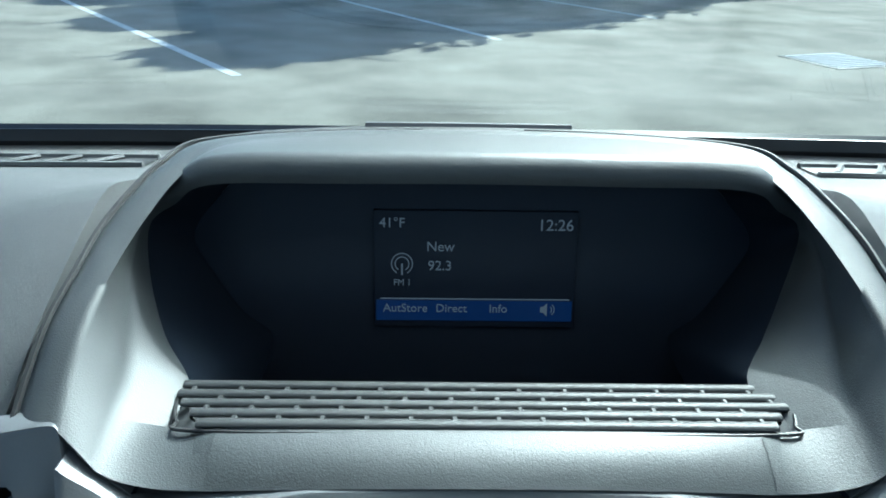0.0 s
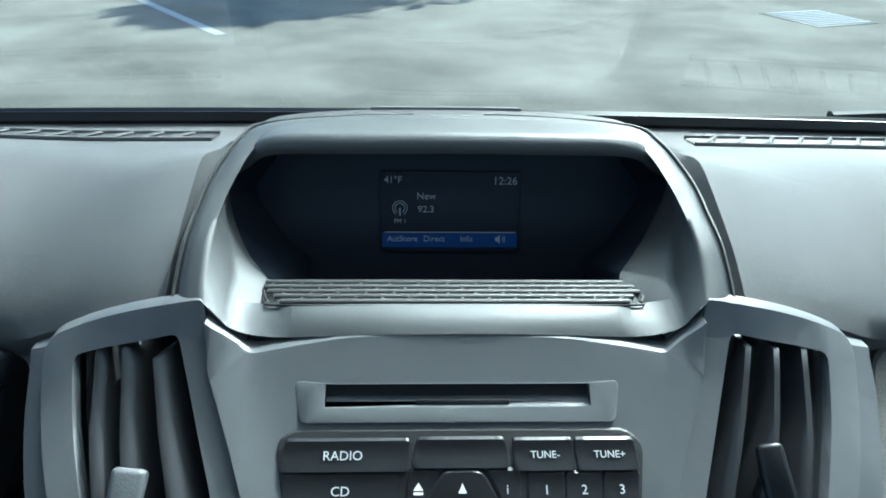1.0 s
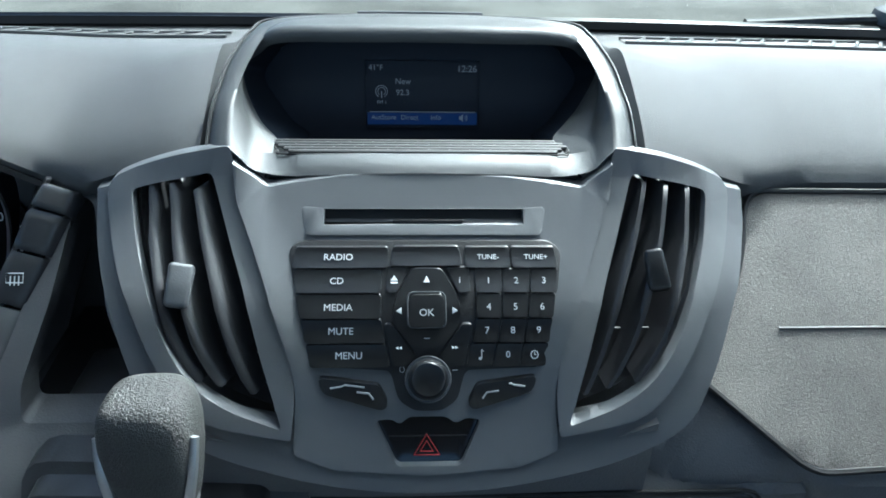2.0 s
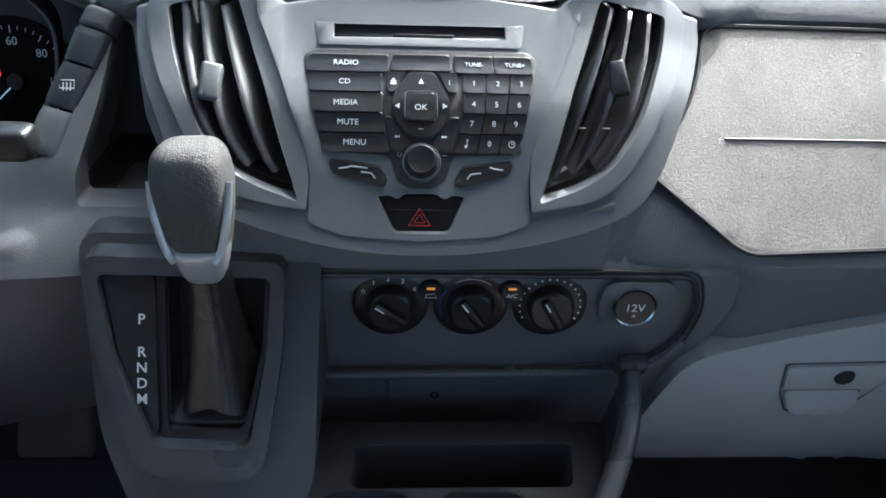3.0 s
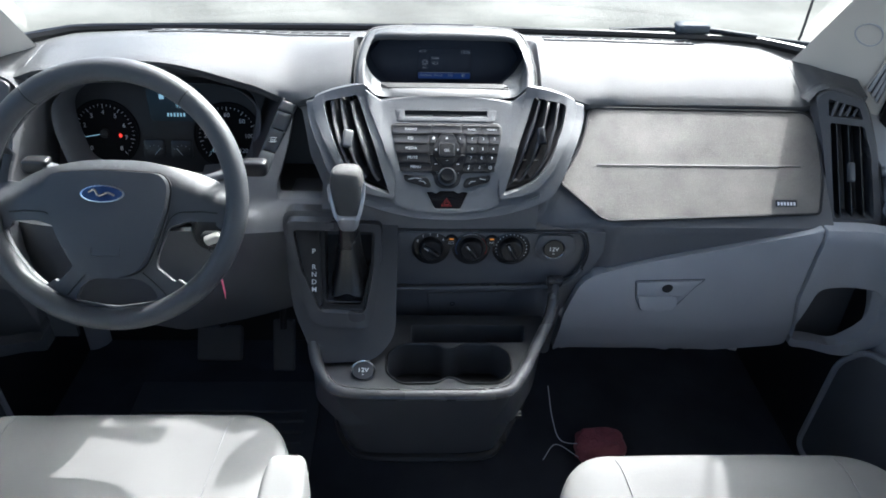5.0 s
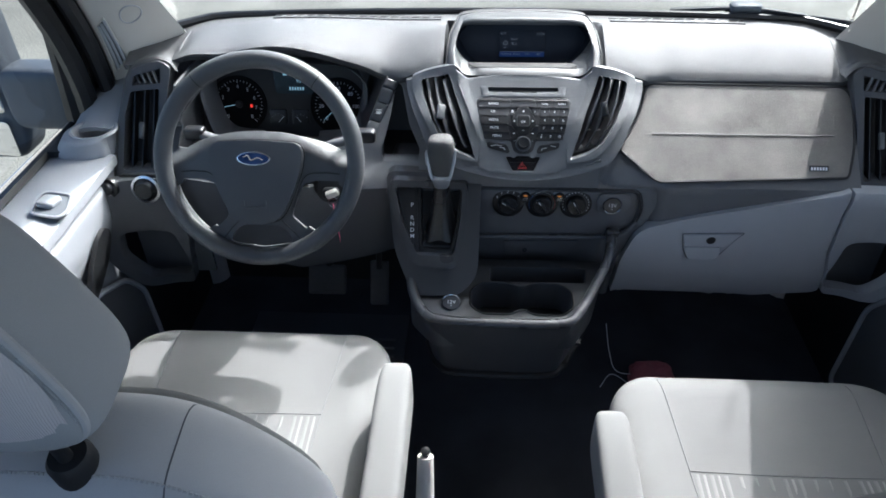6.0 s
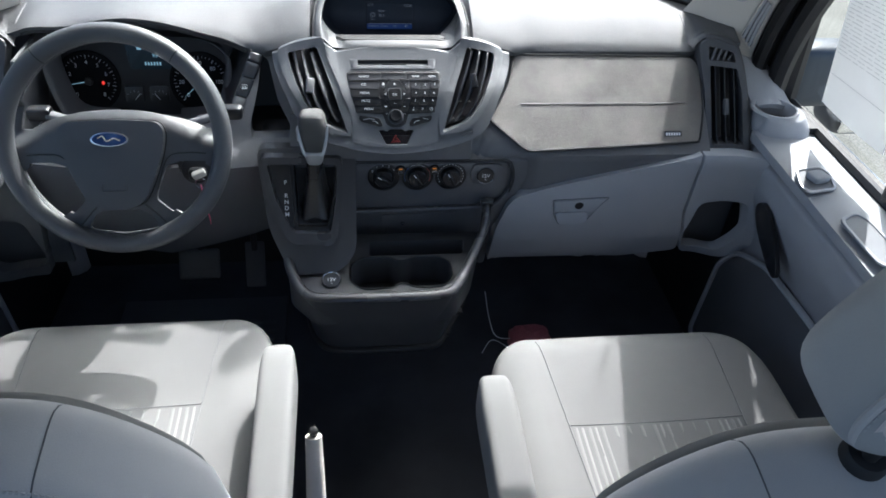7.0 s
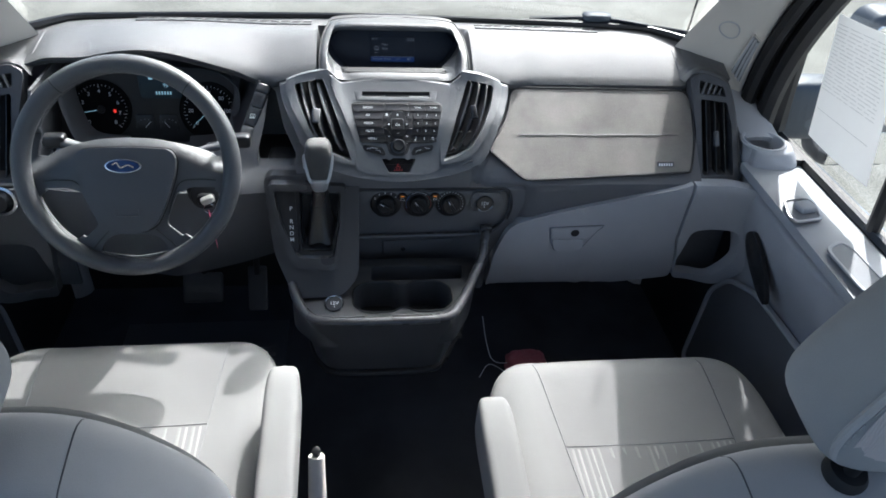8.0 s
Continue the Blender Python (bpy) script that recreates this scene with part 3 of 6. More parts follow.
plate = part("airbag_label", rbox((0.037, 0.001, 0.011), (0.588, pass_y(0.789) - 0.006, 0.789), (-40, 0, 0), 0.0), M_KEYS, airbag, "small dark warning plate")
for i in range(6):
    part("mark", rbox((0.0035, 0.0006, 0.006), (0.574 + 0.0056 * i, pass_y(0.789) - 0.0072, 0.789), (-40, 0, 0), 0.0), M_WHITE, plate)

# demister slots along the windscreen
def pad_z(x, y):
    """Height of the top pad at that place."""
    lo, hi = 0.0, 1.0
    for _ in range(24):
        mid = (lo + hi) / 2
        lo, hi = (mid, hi) if dash_top((x + 0.845) / 1.60, mid)[1] > y else (lo, mid)
    return dash_top((x + 0.845) / 1.60, lo)[2]


for xa, xb in ((-0.56, -0.18), (0.195, 0.49)):
    slot = thing("demister_vent", ((xa + xb) / 2, 0.295, 0.97), "long slotted demister outlet along the windscreen", "demister vent", "demister vents")
    part("slot", sheet(lambda u, v: (xa + (xb - xa) * u, 0.283 + 0.020 * v, pad_z(xa + (xb - xa) * u, 0.283 + 0.020 * v) + 0.001), 24, 2, 0.0), M_BLACK, slot, "black slot")
    for edge in (0.281, 0.305):
        part("slot_edge", sweep([(x, edge, pad_z(x, edge) + 0.001) for x in np.linspace(xa, xb, 20)], 0.0022, 6), M_PAD, slot)
    for i in range(int((xb - xa) / 0.024)):
        x = xa + 0.012 + 0.024 * i
        part("slot_rib", sweep([(x, 0.284, pad_z(x, 0.284) + 0.002), (x + 0.012, 0.303, pad_z(x + 0.012, 0.303) + 0.002)], 0.0022, 5, flat=0.6), M_PAD, slot)

# driver's side: cluster cave, knee panel, end caps
cave = lambda u, v: (-0.75 + 0.46 * u, 0.235 - 0.02 * v, 0.70 + 0.22 * v)
part("cluster_cave", sheet(cave, 12, 6, 0.01, (0, 1, 0)), M_BLACK, dash, "black hollow round the instruments")
part("cluster_floor", sheet(lambda u, v: (-0.74 + 0.45 * u, -0.03 + 0.25 * v, 0.735 - 0.005 * v), 12, 6, 0.01, (0, 0, -1)), M_DARK, dash)
hood_in = lambda u, v: (lambda p: (p[0], p[1] + 0.12 * v, p[2] - 0.012 - 0.040 * v))(dash_top((-0.72 + 0.43 * u + 0.845) / 1.60, 1.0))
part("hood_underside", sheet(hood_in, 30, 4, 0.006, (0, 0, 1)), M_BLACK, dash)
part("cave_wall", sheet(lambda u, v: (-0.735 + 0.02 * v, 0.03 - 0.10 * (1 - v) * 0.75 + 0.20 * u, 0.755 + 0.165 * v), 4, 6, 0.006, (1, 0, 0)), M_DARK, dash)
# The knee panel's shade is put into its dark colour.
part("knee_panel", sheet(lambda u, v: (-0.76 + 0.52 * u, 0.01 - 0.055 * math.sin(math.pi * u) ** 0.5 - 0.02 * v + 0.05 * (1 - v) ** 2, 0.47 + 0.27 * v + 0.05 * (1 - v) * abs(2 * u - 1)), 24, 12, 0.012, (0, 1, 0)), M_KNEE, dash, "knee panel below the column, darkened for its shade")
part("column_shroud", soft((-0.492, -0.035, 0.785), (0.062, 0.11, 0.048), 0.5, 0.5, 32, 16, rot=(-27, 0, 0)), M_DARK, dash, "dark steering column shroud")
part("steering_lock", lathe([(0.030, 0.0), (0.030, 0.03), (0.022, 0.034), (0.014, 0.034), (0.0, 0.033)], pose(-0.402, -0.045, 0.735, 75, 0, 25), 24), M_BLACK, dash)

# lower passenger side: pale glovebox fascia
LOW = rounded([(0.250, 0.648), (0.33, 0.678), (0.478, 0.716), (0.648, 0.760), (0.652, 0.60), (0.69, 0.452), (0.52, 0.425), (0.225, 0.420), (0.225, 0.56)], [0.03, 0.05, 0.05, 0.002, 0.01, 0.02, 0.05, 0.02, 0.03])
glove = thing("glovebox", (0.45, 0.0, 0.42), "light grey glovebox with a keyed paddle latch", "glovebox")
part("lid", panel(LOW, lambda x, z: pass_y(z) - 0.006, 0.03, bevel=0.004, step=0.02), M_GREY, glove)
latch = part("latch", panel(rounded([(0.346, 0.641), (0.464, 0.646), (0.452, 0.630), (0.436, 0.609), (0.352, 0.608)], 0.003), lambda x, z: pass_y(z) - 0.0095, 0.010, bevel=0.0018, step=0), M_GREY, glove, "flat upper plate of the latch")
part("paddle", panel(rounded([(0.353, 0.607), (0.428, 0.608), (0.430, 0.590), (0.420, 0.574), (0.370, 0.574), (0.363, 0.582)], 0.008), lambda x, z: pass_y(z) - 0.010 - 0.006 * smooth(0.607, 0.578, z), 0.012, bevel=0.003, step=0.012), M_GREY, glove, "pale curved pull of the latch")
# Thin plate on the lid; its greyer colour stands for the finger hollow's shade.
part("finger_recess", panel(rounded([(0.430, 0.608), (0.438, 0.609), (0.452, 0.630), (0.458, 0.637), (0.446, 0.612), (0.431, 0.588)], 0.002), lambda x, z: pass_y(z) - 0.0075, 0.004, bevel=0, step=0), M_DOOR, glove, "flat plate coloured as the shaded hollow beside the pull")
part("latch_gap", sweep([(a, pass_y(b) - 0.0070, b) for a, b in rounded([(0.343, 0.6435), (0.470, 0.6485), (0.4555, 0.630), (0.434, 0.588), (0.422, 0.571), (0.367, 0.571), (0.352, 0.600)], 0.005)], 0.0008, 6, closed=True), M_MIRRORCASE, glove, "shadowed joint round the latch")
part("keyhole", lathe([(0.0, 0.002), (0.0085, 0.002), (0.010, 0.0)], pose(0.404, pass_y(0.628) - 0.0095, 0.628, 90), 20), M_BLACK, latch, "dark round key barrel")
endcap = part("side_panel", panel(rounded([(0.652, 0.760), (0.81, 0.758), (0.855, 0.70), (0.855, 0.62), (0.80, 0.44), (0.694, 0.452), (0.656, 0.60)], [0.002, 0.02, 0.03, 0.05, 0.04, 0.02, 0.01]), lambda x, z: pass_y(z) - 0.012 - 0.05 * smooth(0.72, 0.86, x), 0.03,
                               holes=[rounded([(0.682, 0.63), (0.785, 0.640), (0.80, 0.56), (0.775, 0.470), (0.690, 0.478), (0.672, 0.51)], 0.02)], bevel=0.004), M_GREY, dash, "light grey lower corner panel")
part("pocket_back", rbox((0.17, 0.01, 0.22), (0.75, 0.05, 0.53), bevel=0.0), M_MIRRORCASE, endcap)
# Same part as on the right, but coloured darker to stand for shade.
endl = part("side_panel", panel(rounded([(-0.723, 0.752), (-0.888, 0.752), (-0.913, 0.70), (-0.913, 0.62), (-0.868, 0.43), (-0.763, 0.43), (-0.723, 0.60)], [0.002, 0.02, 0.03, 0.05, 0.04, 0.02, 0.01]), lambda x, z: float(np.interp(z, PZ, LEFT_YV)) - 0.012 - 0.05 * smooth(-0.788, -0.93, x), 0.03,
                             holes=[rounded([(-0.753, 0.62), (-0.863, 0.63), (-0.873, 0.56), (-0.843, 0.465), (-0.763, 0.468), (-0.738, 0.51)], 0.02)], bevel=0.004), M_KNEE, dash, "lower corner panel with a pocket, darkened for shade")
part("pocket_back", rbox((0.17, 0.01, 0.22), (-0.818, 0.05, 0.53), bevel=0.0), M_MIRRORCASE, endl)

# centre: dark surround that carries the stack, and the fascia of the stack
SHIELD = [(-0.2420, 0.910), (-0.2360, 0.891), (-0.2150, 0.8630), (-0.1985, 0.8369), (-0.1810, 0.8136), (-0.1600, 0.8020), (-0.1135, 0.7890), (-0.057, 0.7795), (0.0, 0.7763), (0.057, 0.7788), (0.1200, 0.7880), (0.1640, 0.8010), (0.1840, 0.8136), (0.2020, 0.8369), (0.2190, 0.8635), (0.2400, 0.891), (0.2450, 0.910)]
SH = spline2(SHIELD, 5)
SH_IN = [(-0.2260, 0.9150), (-0.2215, 0.9020), (-0.2125, 0.8890), (-0.1915, 0.8640), (-0.1750, 0.8440), (-0.1560, 0.8255), (-0.1410, 0.8155), (-0.088, 0.8075), (-0.084, 0.7985), (-0.06, 0.7915), (0.0, 0.7885)]
SH_IN = SH_IN + [(-a, b) for a, b in reversed(SH_IN[:-1])]


def surround_y(x, z):
    t = min(1.0, max(0.0, (abs(x) - 0.15) / 0.088))
    return face_y(z) + 0.001 + 0.036 * t * t * min(1.0, max(0.0, (z - 0.80) / 0.1))


part("stack_surround", panel(SH + list(reversed(SH_IN)), surround_y, 0.012, bevel=0.004, step=0.02, segments=3), M_TRIM, dash, "dark surround of the centre stack")
part("stack_foot", sheet(lambda u, v: (-0.155 + 0.31 * u, -0.056 - 0.010 * math.sin(math.pi * u) * v, 0.735 + 0.046 * v + 0.03 * (2 * u - 1) ** 2 * v), 24, 4, 0.02, (0, 1, 0)), M_DARK, dash, "charcoal shelf under the stack")
CD_HOLE = [(-0.071, 0.912), (0.070, 0.912), (0.070, 0.9045), (-0.071, 0.9045)]
HAZ = rounded([(-0.034, 0.812), (-0.0235, 0.8128), (-0.0177, 0.8100), (-0.0117, 0.8138), (0.0125, 0.8138), (0.0193, 0.8102), (0.0262, 0.813), (0.0362, 0.812), (0.0225, 0.790), (-0.0195, 0.790)], 0.003)
FASCIA = rounded([(-0.113, 0.9225), (-0.06, 0.9285), (0.0, 0.9295), (0.06, 0.928), (0.115, 0.9225), (0.1355, 0.9370), (0.1375, 0.9385), (0.1330, 0.9186), (0.109, 0.881), (0.0895, 0.843), (0.0862, 0.827), (0.0870, 0.7960), (0.06, 0.7885), (0.0, 0.7855), (-0.06, 0.7885), (-0.0870, 0.7960), (-0.0862, 0.827), (-0.0895, 0.843), (-0.109, 0.881), (-0.1330, 0.9186), (-0.1375, 0.9385), (-0.1355, 0.9370)], 0.003, 2)


def fascia_y(x, z):
    edge = float(np.interp(z, [0.80, 0.827, 0.843, 0.881, 0.9186, 0.946], [0.087, 0.0864, 0.0895, 0.109, 0.1330, 0.1393]))
    return face_y(z) - 0.001 - 0.0065 * smooth(edge - 0.022, edge - 0.001, abs(x)) * smooth(0.80, 0.85, z)


fascia = part("fascia", panel(FASCIA, fascia_y, 0.012, holes=[CD_HOLE, HAZ], bevel=0.0012, step=0.011), M_SILVER, dash, "silvery grey painted fascia", sharp=1.0)
part("cd_lip", panel(rounded([(-0.088, 0.9135), (-0.072, 0.9125), (0.071, 0.9125), (0.087, 0.9135), (0.083, 0.9005), (-0.084, 0.9005)], 0.004), lambda x, z: face_y(z) - 0.0013 - 0.0022 * smooth(0.9035, 0.9005, z), 0.005, holes=[CD_HOLE], bevel=0.0008, step=0), M_SILVER, fascia, "moulded lip of the disc slot")
part("cd_slot", rbox((0.145, 0.002, 0.018), (0, face_y(0.908) + 0.008, 0.908), (-40, 0, 0), 0.0), M_BLACK, fascia, "black disc slot")
part("cd_flap", rbox((0.05, 0.002, 0.0025), (0.002, face_y(0.905) + 0.0015, 0.9055), (-40, 0, 0), 0.0005), M_BLACK, fascia)
hz = part("hazard_switch", panel(HAZ, lambda x, z: face_y(z) + 0.003, 0.004, bevel=0.001, step=0), M_GLOSS, fascia, "gloss black hazard light switch")
tri = [(0.0, 0.8035), (0.0085, 0.7935), (-0.0085, 0.7935)]
part("triangle", sweep([(a, face_y(b) + 0.0024, b) for a, b in tri], 0.0007, 5, closed=True), M_RED, hz, "red printed warning triangle")
part("triangle", sweep([(a * 0.5, face_y(b * 0.5 + 0.3985) + 0.0024, b * 0.5 + 0.3985) for a, b in tri], 0.0006, 5, closed=True), M_RED, hz)
part("split", rbox((0.052, 0.0008, 0.0006), (0.001, face_y(0.8025) + 0.0028, 0.8025), (0, 0, 0), 0.0), M_BLACK, hz)

# ---- display pod on top of the stack ----
pod = thing("display_pod", (0, 0.15, 0.92), "grained hooded display pod above the centre stack", "display pod")
HALF_O = [(0.158, 0.093, 0.939), (0.1585, 0.110, 0.950), (0.158, 0.127, 0.9605), (0.156, 0.148, 0.9695), (0.154, 0.168, 0.978), (0.149, 0.190, 0.986), (0.142, 0.213, 0.9925), (0.130, 0.237, 0.9955), (0.075, 0.256, 0.9952), (0.0, 0.262, 0.9952)]
HALF_F = [(0.140, 0.086, 0.945), (0.142, 0.103, 0.954), (0.1425, 0.119, 0.9625), (0.141, 0.136, 0.970), (0.139, 0.154, 0.977), (0.135, 0.173, 0.985), (0.129, 0.196, 0.993), (0.116, 0.222, 0.9995), (0.07, 0.241, 0.9995), (0.0, 0.245, 0.9997)]
HALF_L = [(0.127, 0.080, 0.934), (0.1285, 0.100, 0.939), (0.130, 0.121, 0.944), (0.138, 0.146, 0.953), (0.1445, 0.170, 0.963), (0.146, 0.194, 0.975), (0.136, 0.200, 0.988), (0.116, 0.200, 1.0005), (0.06, 0.200, 1.0025), (0.0, 0.200, 1.003)]
HALF_I = [(0.116, 0.078, 0.926), (0.113, 0.105, 0.930), (0.1125, 0.130, 0.9315), (0.130, 0.156, 0.938), (0.144, 0.184, 0.951), (0.1495, 0.205, 0.966), (0.134, 0.199, 0.979), (0.116, 0.195, 0.9895), (0.060, 0.194, 0.991), (0.0, 0.194, 0.9915)]
HALF_B = [(0.100, 0.120, 0.895), (0.100, 0.160, 0.897), (0.100, 0.214, 0.902), (0.114, 0.217, 0.914), (0.127, 0.221, 0.932), (0.137, 0.225, 0.952), (0.125, 0.228, 0.970), (0.110, 0.230, 0.980), (0.055, 0.231, 0.981), (0.0, 0.231, 0.981)]


# the opening's right-hand edge runs straighter than its left
HALF_R = [(0.1165, 0.078, 0.9265), (0.109, 0.105, 0.9310), (0.1025, 0.131, 0.9335), (0.1165, 0.154, 0.9390), (0.1310, 0.176, 0.9450)] + HALF_I[5:]


def arch(half, right=None):
    return spline([(-x, y, z) for x, y, z in half] + [(x, y, z) for x, y, z in reversed((right or half)[:-1])], 6)


AF, AO, AL, AI, AB = arch(HALF_F), arch(HALF_O), arch(HALF_L), arch(HALF_I, HALF_R), arch(HALF_B)
AG = [Vector((p.x * 1.03, p.y + 0.015, p.z - 0.045)) for p in AO]


k = len(AF) - 1


def pod_skin(u, v):
    """Across the hood: from its foot over the outer joint, the rail, the top and the lip to the dark opening."""
    i = round(u * k)
    rows = (AG[i], AO[i], AF[i], AL[i], AI[i])
    w = v * 4
    n = min(3, int(w))
    f = w - n
    bulge = (Vector((0, -0.002, 0.004)), Vector((AF[i].x * 0.015, 0, 0.0020)), Vector((0, 0, 0.0006)), Vector((0, -0.003, 0.0010)) * smooth(0.16, 0.19, AI[i].y))[n]
    return rows[n] * (1 - f) + rows[n + 1] * f + bulge * math.sin(math.pi * f)


part("dark_liner", sheet(lambda u, v: AI[round(u * k)] * (1 - v) + AB[round(u * k)] * v, k, 6), M_VOID, pod, "flat black inside of the hood")
for side in (-1, 1):
    seam = [p + Vector((0, -0.0015, 0.002)) for p in AO if p.x * side > 0.02]
    part("edge_line", sweep(seam, 0.0013, 6), M_BLACK, pod, "thin dark joint line")
part("rear_strip", sheet(lambda u, v: AO[round(u * k)] + Vector((0, 0.003 + 0.05 * v, -0.004 - 0.006 * v)), k, 2), M_BLACK, pod, "dark strip behind the hood")
part("rear_lip", sweep([(x, 0.312 - 0.25 * x * x, 0.985) for x in np.linspace(-0.06, 0.06, 9)], 0.003, 6), M_TRIM, pod)
part("face", panel(rounded([(-0.130, 0.850), (0.130, 0.850), (0.140, 0.955), (0.112, 0.984), (-0.112, 0.984), (-0.140, 0.955)], 0.006), lambda x, z: 0.2175 + (z - 0.912) * 0.2, 0.004, bevel=0.001, step=0), M_SCREEN, pod, "dark smoked face round the display")
def apron(u, v):
    """The sill between the grille (v=0) and the joint above the fascia (v=1), turned up to meet the rails."""
    x = -0.1165 + 0.233 * u
    q = abs(x) / 0.1165
    back = Vector((x, 0.100 + 0.032 * smooth(0.86, 1.0, q), 0.9362 - 0.0046 * smooth(0.80, 1.0, q)))
    front = Vector((x, 0.0770 + 0.0030 * q * q, 0.9300 - 0.0055 * q * q))
    return back * (1 - v) + front * v + Vector((0, -0.001, 0.002)) * math.sin(math.pi * v) * (1 - q ** 4)


foot = [sheet(lambda u, v: Vector(pod_skin(e, 0.25 + 0.75 * u)) + Vector((0, 0.006 * v, -0.022 * v)), 24, 3) for e in (0.0, 1.0)]


def cove(e):
    """The soft hollow where the hood's flank runs out into the sill."""
    def fn(s, w):
        uf = abs(e - 0.058 * s)
        a = Vector(pod_skin(uf, 0.80)) + Vector((0, 0, 0.0003))
        c = Vector(pod_skin(uf, 1.0)) + Vector((0, 0, 0.0012))
        b = Vector(apron(abs(e - 0.10), 1 - 0.86 * s)) + Vector((0, 0, 0.0003))
        return a * (1 - w) ** 2 + c * 2 * w * (1 - w) + b * w * w
    return sheet(fn, 6, 12)


hood = join(sheet(pod_skin, k, 32), sheet(apron, 40, 10), cove(0.0), cove(1.0), *foot)
part("hood", hood, M_POD, pod, "grained hood and sill with a rounded lip", sharp=1.4)

# speaker grille: a sloping bed with rows of bars and staggered ribs
def bed(x, t):
    """t from 0 at the grille's front edge to 1 at its back."""
    return Vector((x, 0.098 + 0.085 * t, 0.9365 - 0.0115 * t))


part("grille_bed", sheet(lambda u, v: bed((2 * u - 1) * (0.099 + 0.0135 * smooth(0.0, 0.30, 1.25 * v - 0.02)), 1.25 * v - 0.02) + Vector((0, 0, -0.0030 - 0.060 * smooth(0.30, 0.40, v))), 12, 12, 0.004, (0, 0, -1)), M_BLACK, pod, "dark bed of the slotted grille")
part("grille_rim", sweep(spline([p + Vector((0, 0, -0.0012)) for p in (bed(-0.1150, 0.30), bed(-0.109, 0.08), bed(-0.098, 0.0), bed(0, -0.01), bed(0.098, 0.0), bed(0.109, 0.08), bed(0.1150, 0.30))], 8), 0.0007, 6), M_BLACK, pod, "fine dark joint round the grille")
for r in range(5):
    t = 0.035 + 0.082 * r
    half = 0.100 + 0.014 * smooth(0.0, 0.30, t)
    part("grille_bar", sweep([bed(x, t) + Vector((0, 0, 0.0004)) for x in np.linspace(-half, half, 5)], 0.0023, 8, flat=0.50), M_GRILLE, pod)
    if r < 4:
        for i in range(13):
            x = -half + (i + (0.25 if r % 2 else 0.75)) * (2 * half / 13)
            a, b = bed(x, t), bed(x, t + 0.082)
            part("grille_rib", sweep([a, (a + b) / 2, b], 0.0013, 6, flat=0.6), M_GRILLE, pod)

# the display itself: a lit panel with its lettering
SCR_Y = lambda z: 0.2150 + (z - 0.912) * 0.2
display = thing("radio_display", (0, 0.216, 0.91), "small dark colour display showing the radio station", "display")
part("screen", panel([(-0.049, 0.9085), (0.051, 0.9085), (0.051, 0.9665), (-0.049, 0.9665)], lambda x, z: SCR_Y(z), 0.002, bevel=0.0004, step=0), M_SCREEN, display)


def on_screen(x, z, out=0.0006):
    return pose(x, SCR_Y(z) - out, z, 90 - math.degrees(math.atan(0.2)))


part("softkey_bar", panel([(-0.048, 0.9118), (0.0500, 0.9118), (0.0500, 0.9220), (-0.048, 0.9220)], lambda x, z: SCR_Y(z) - 0.0004, 0.0004, bevel=0, step=0), M_SCREENBLUE, display, "blue soft key bar")
part("softkey_line", panel([(-0.046, 0.9226), (0.0485, 0.9226), (0.0485, 0.9231), (-0.046, 0.9231)], lambda x, z: SCR_Y(z) - 0.0005, 0.0004, bevel=0, step=0), M_SCREENTEXT, display)
for txt, x, z, s in (("41°F", -0.0400, 0.9605, 0.0068), ("12:26", 0.0400, 0.9600, 0.0080), ("New", -0.0163, 0.9490, 0.0070), ("92.3", -0.0165, 0.9395, 0.0070), ("FM 1", -0.0350, 0.9310, 0.0044), ("AutStore", -0.0335, 0.9180, 0.0060), ("Direct", -0.0105, 0.9180, 0.0060), ("Info", 0.0130, 0.9180, 0.0060)):
    lettering("lettering", txt, s, on_screen(x, z), M_SCREENTEXT, display)
for rr, a0, a1 in ((0.0052, -60, 240), (0.0034, -60, 240)):
    part("aerial_icon", sweep([on_screen(-0.0352 + rr * math.cos(radians(a)), 0.9405 + rr * math.sin(radians(a))).translation for a in range(a0, a1 + 1, 20)], 0.0003, 4), M_SCREENTEXT, display)
part("aerial_icon", sweep([on_screen(-0.0352, z).translation for z in (0.9405, 0.9350)], 0.0005, 4), M_SCREENTEXT, display)
part("mute_icon", panel([(0.0340, 0.9165), (0.0355, 0.9165), (0.0375, 0.9145), (0.0375, 0.9215), (0.0355, 0.9195), (0.0340, 0.9195)], lambda x, z: SCR_Y(z) - 0.0008, 0, bevel=0, step=0), M_SCREENTEXT, display)
for q in (0.0018, 0.0032):
    part("mute_icon", sweep([on_screen(0.038 + q * math.cos(radians(a)), 0.918 + q * math.sin(radians(a)), 0.0008).translation for a in (-50, -20, 20, 50)], 0.0003, 4), M_SCREENTEXT, display)

# ---- radio keypad ----
radio = thing("radio_keypad", (0, 0.0, 0.84), "black radio keypad with white lettering", "radio")
BASE = rounded([(-0.0947, 0.8942), (-0.086, 0.8977), (0.0865, 0.8977), (0.0953, 0.8935), (0.0816, 0.843), (0.0768, 0.8385), (0.026, 0.8372), (0.0205, 0.8225), (0.010, 0.8175), (-0.008, 0.8175), (-0.0185, 0.8225), (-0.024, 0.8372), (-0.0704, 0.8395), (-0.0778, 0.8439)], 0.004)
part("base", panel(BASE, lambda x, z: face_y(z) - 0.0026, 0.006, bevel=0.0008, step=0.012), M_BLACK, radio)


def key(outline, name="button", mat=None, out=0.0050, parent=None, r=0.002, depth=0.005):
    zs = [p[1] for p in outline]
    lo, tall = min(zs), max(zs) - min(zs)

    def dish(x, z):
        q = (z - lo) / tall
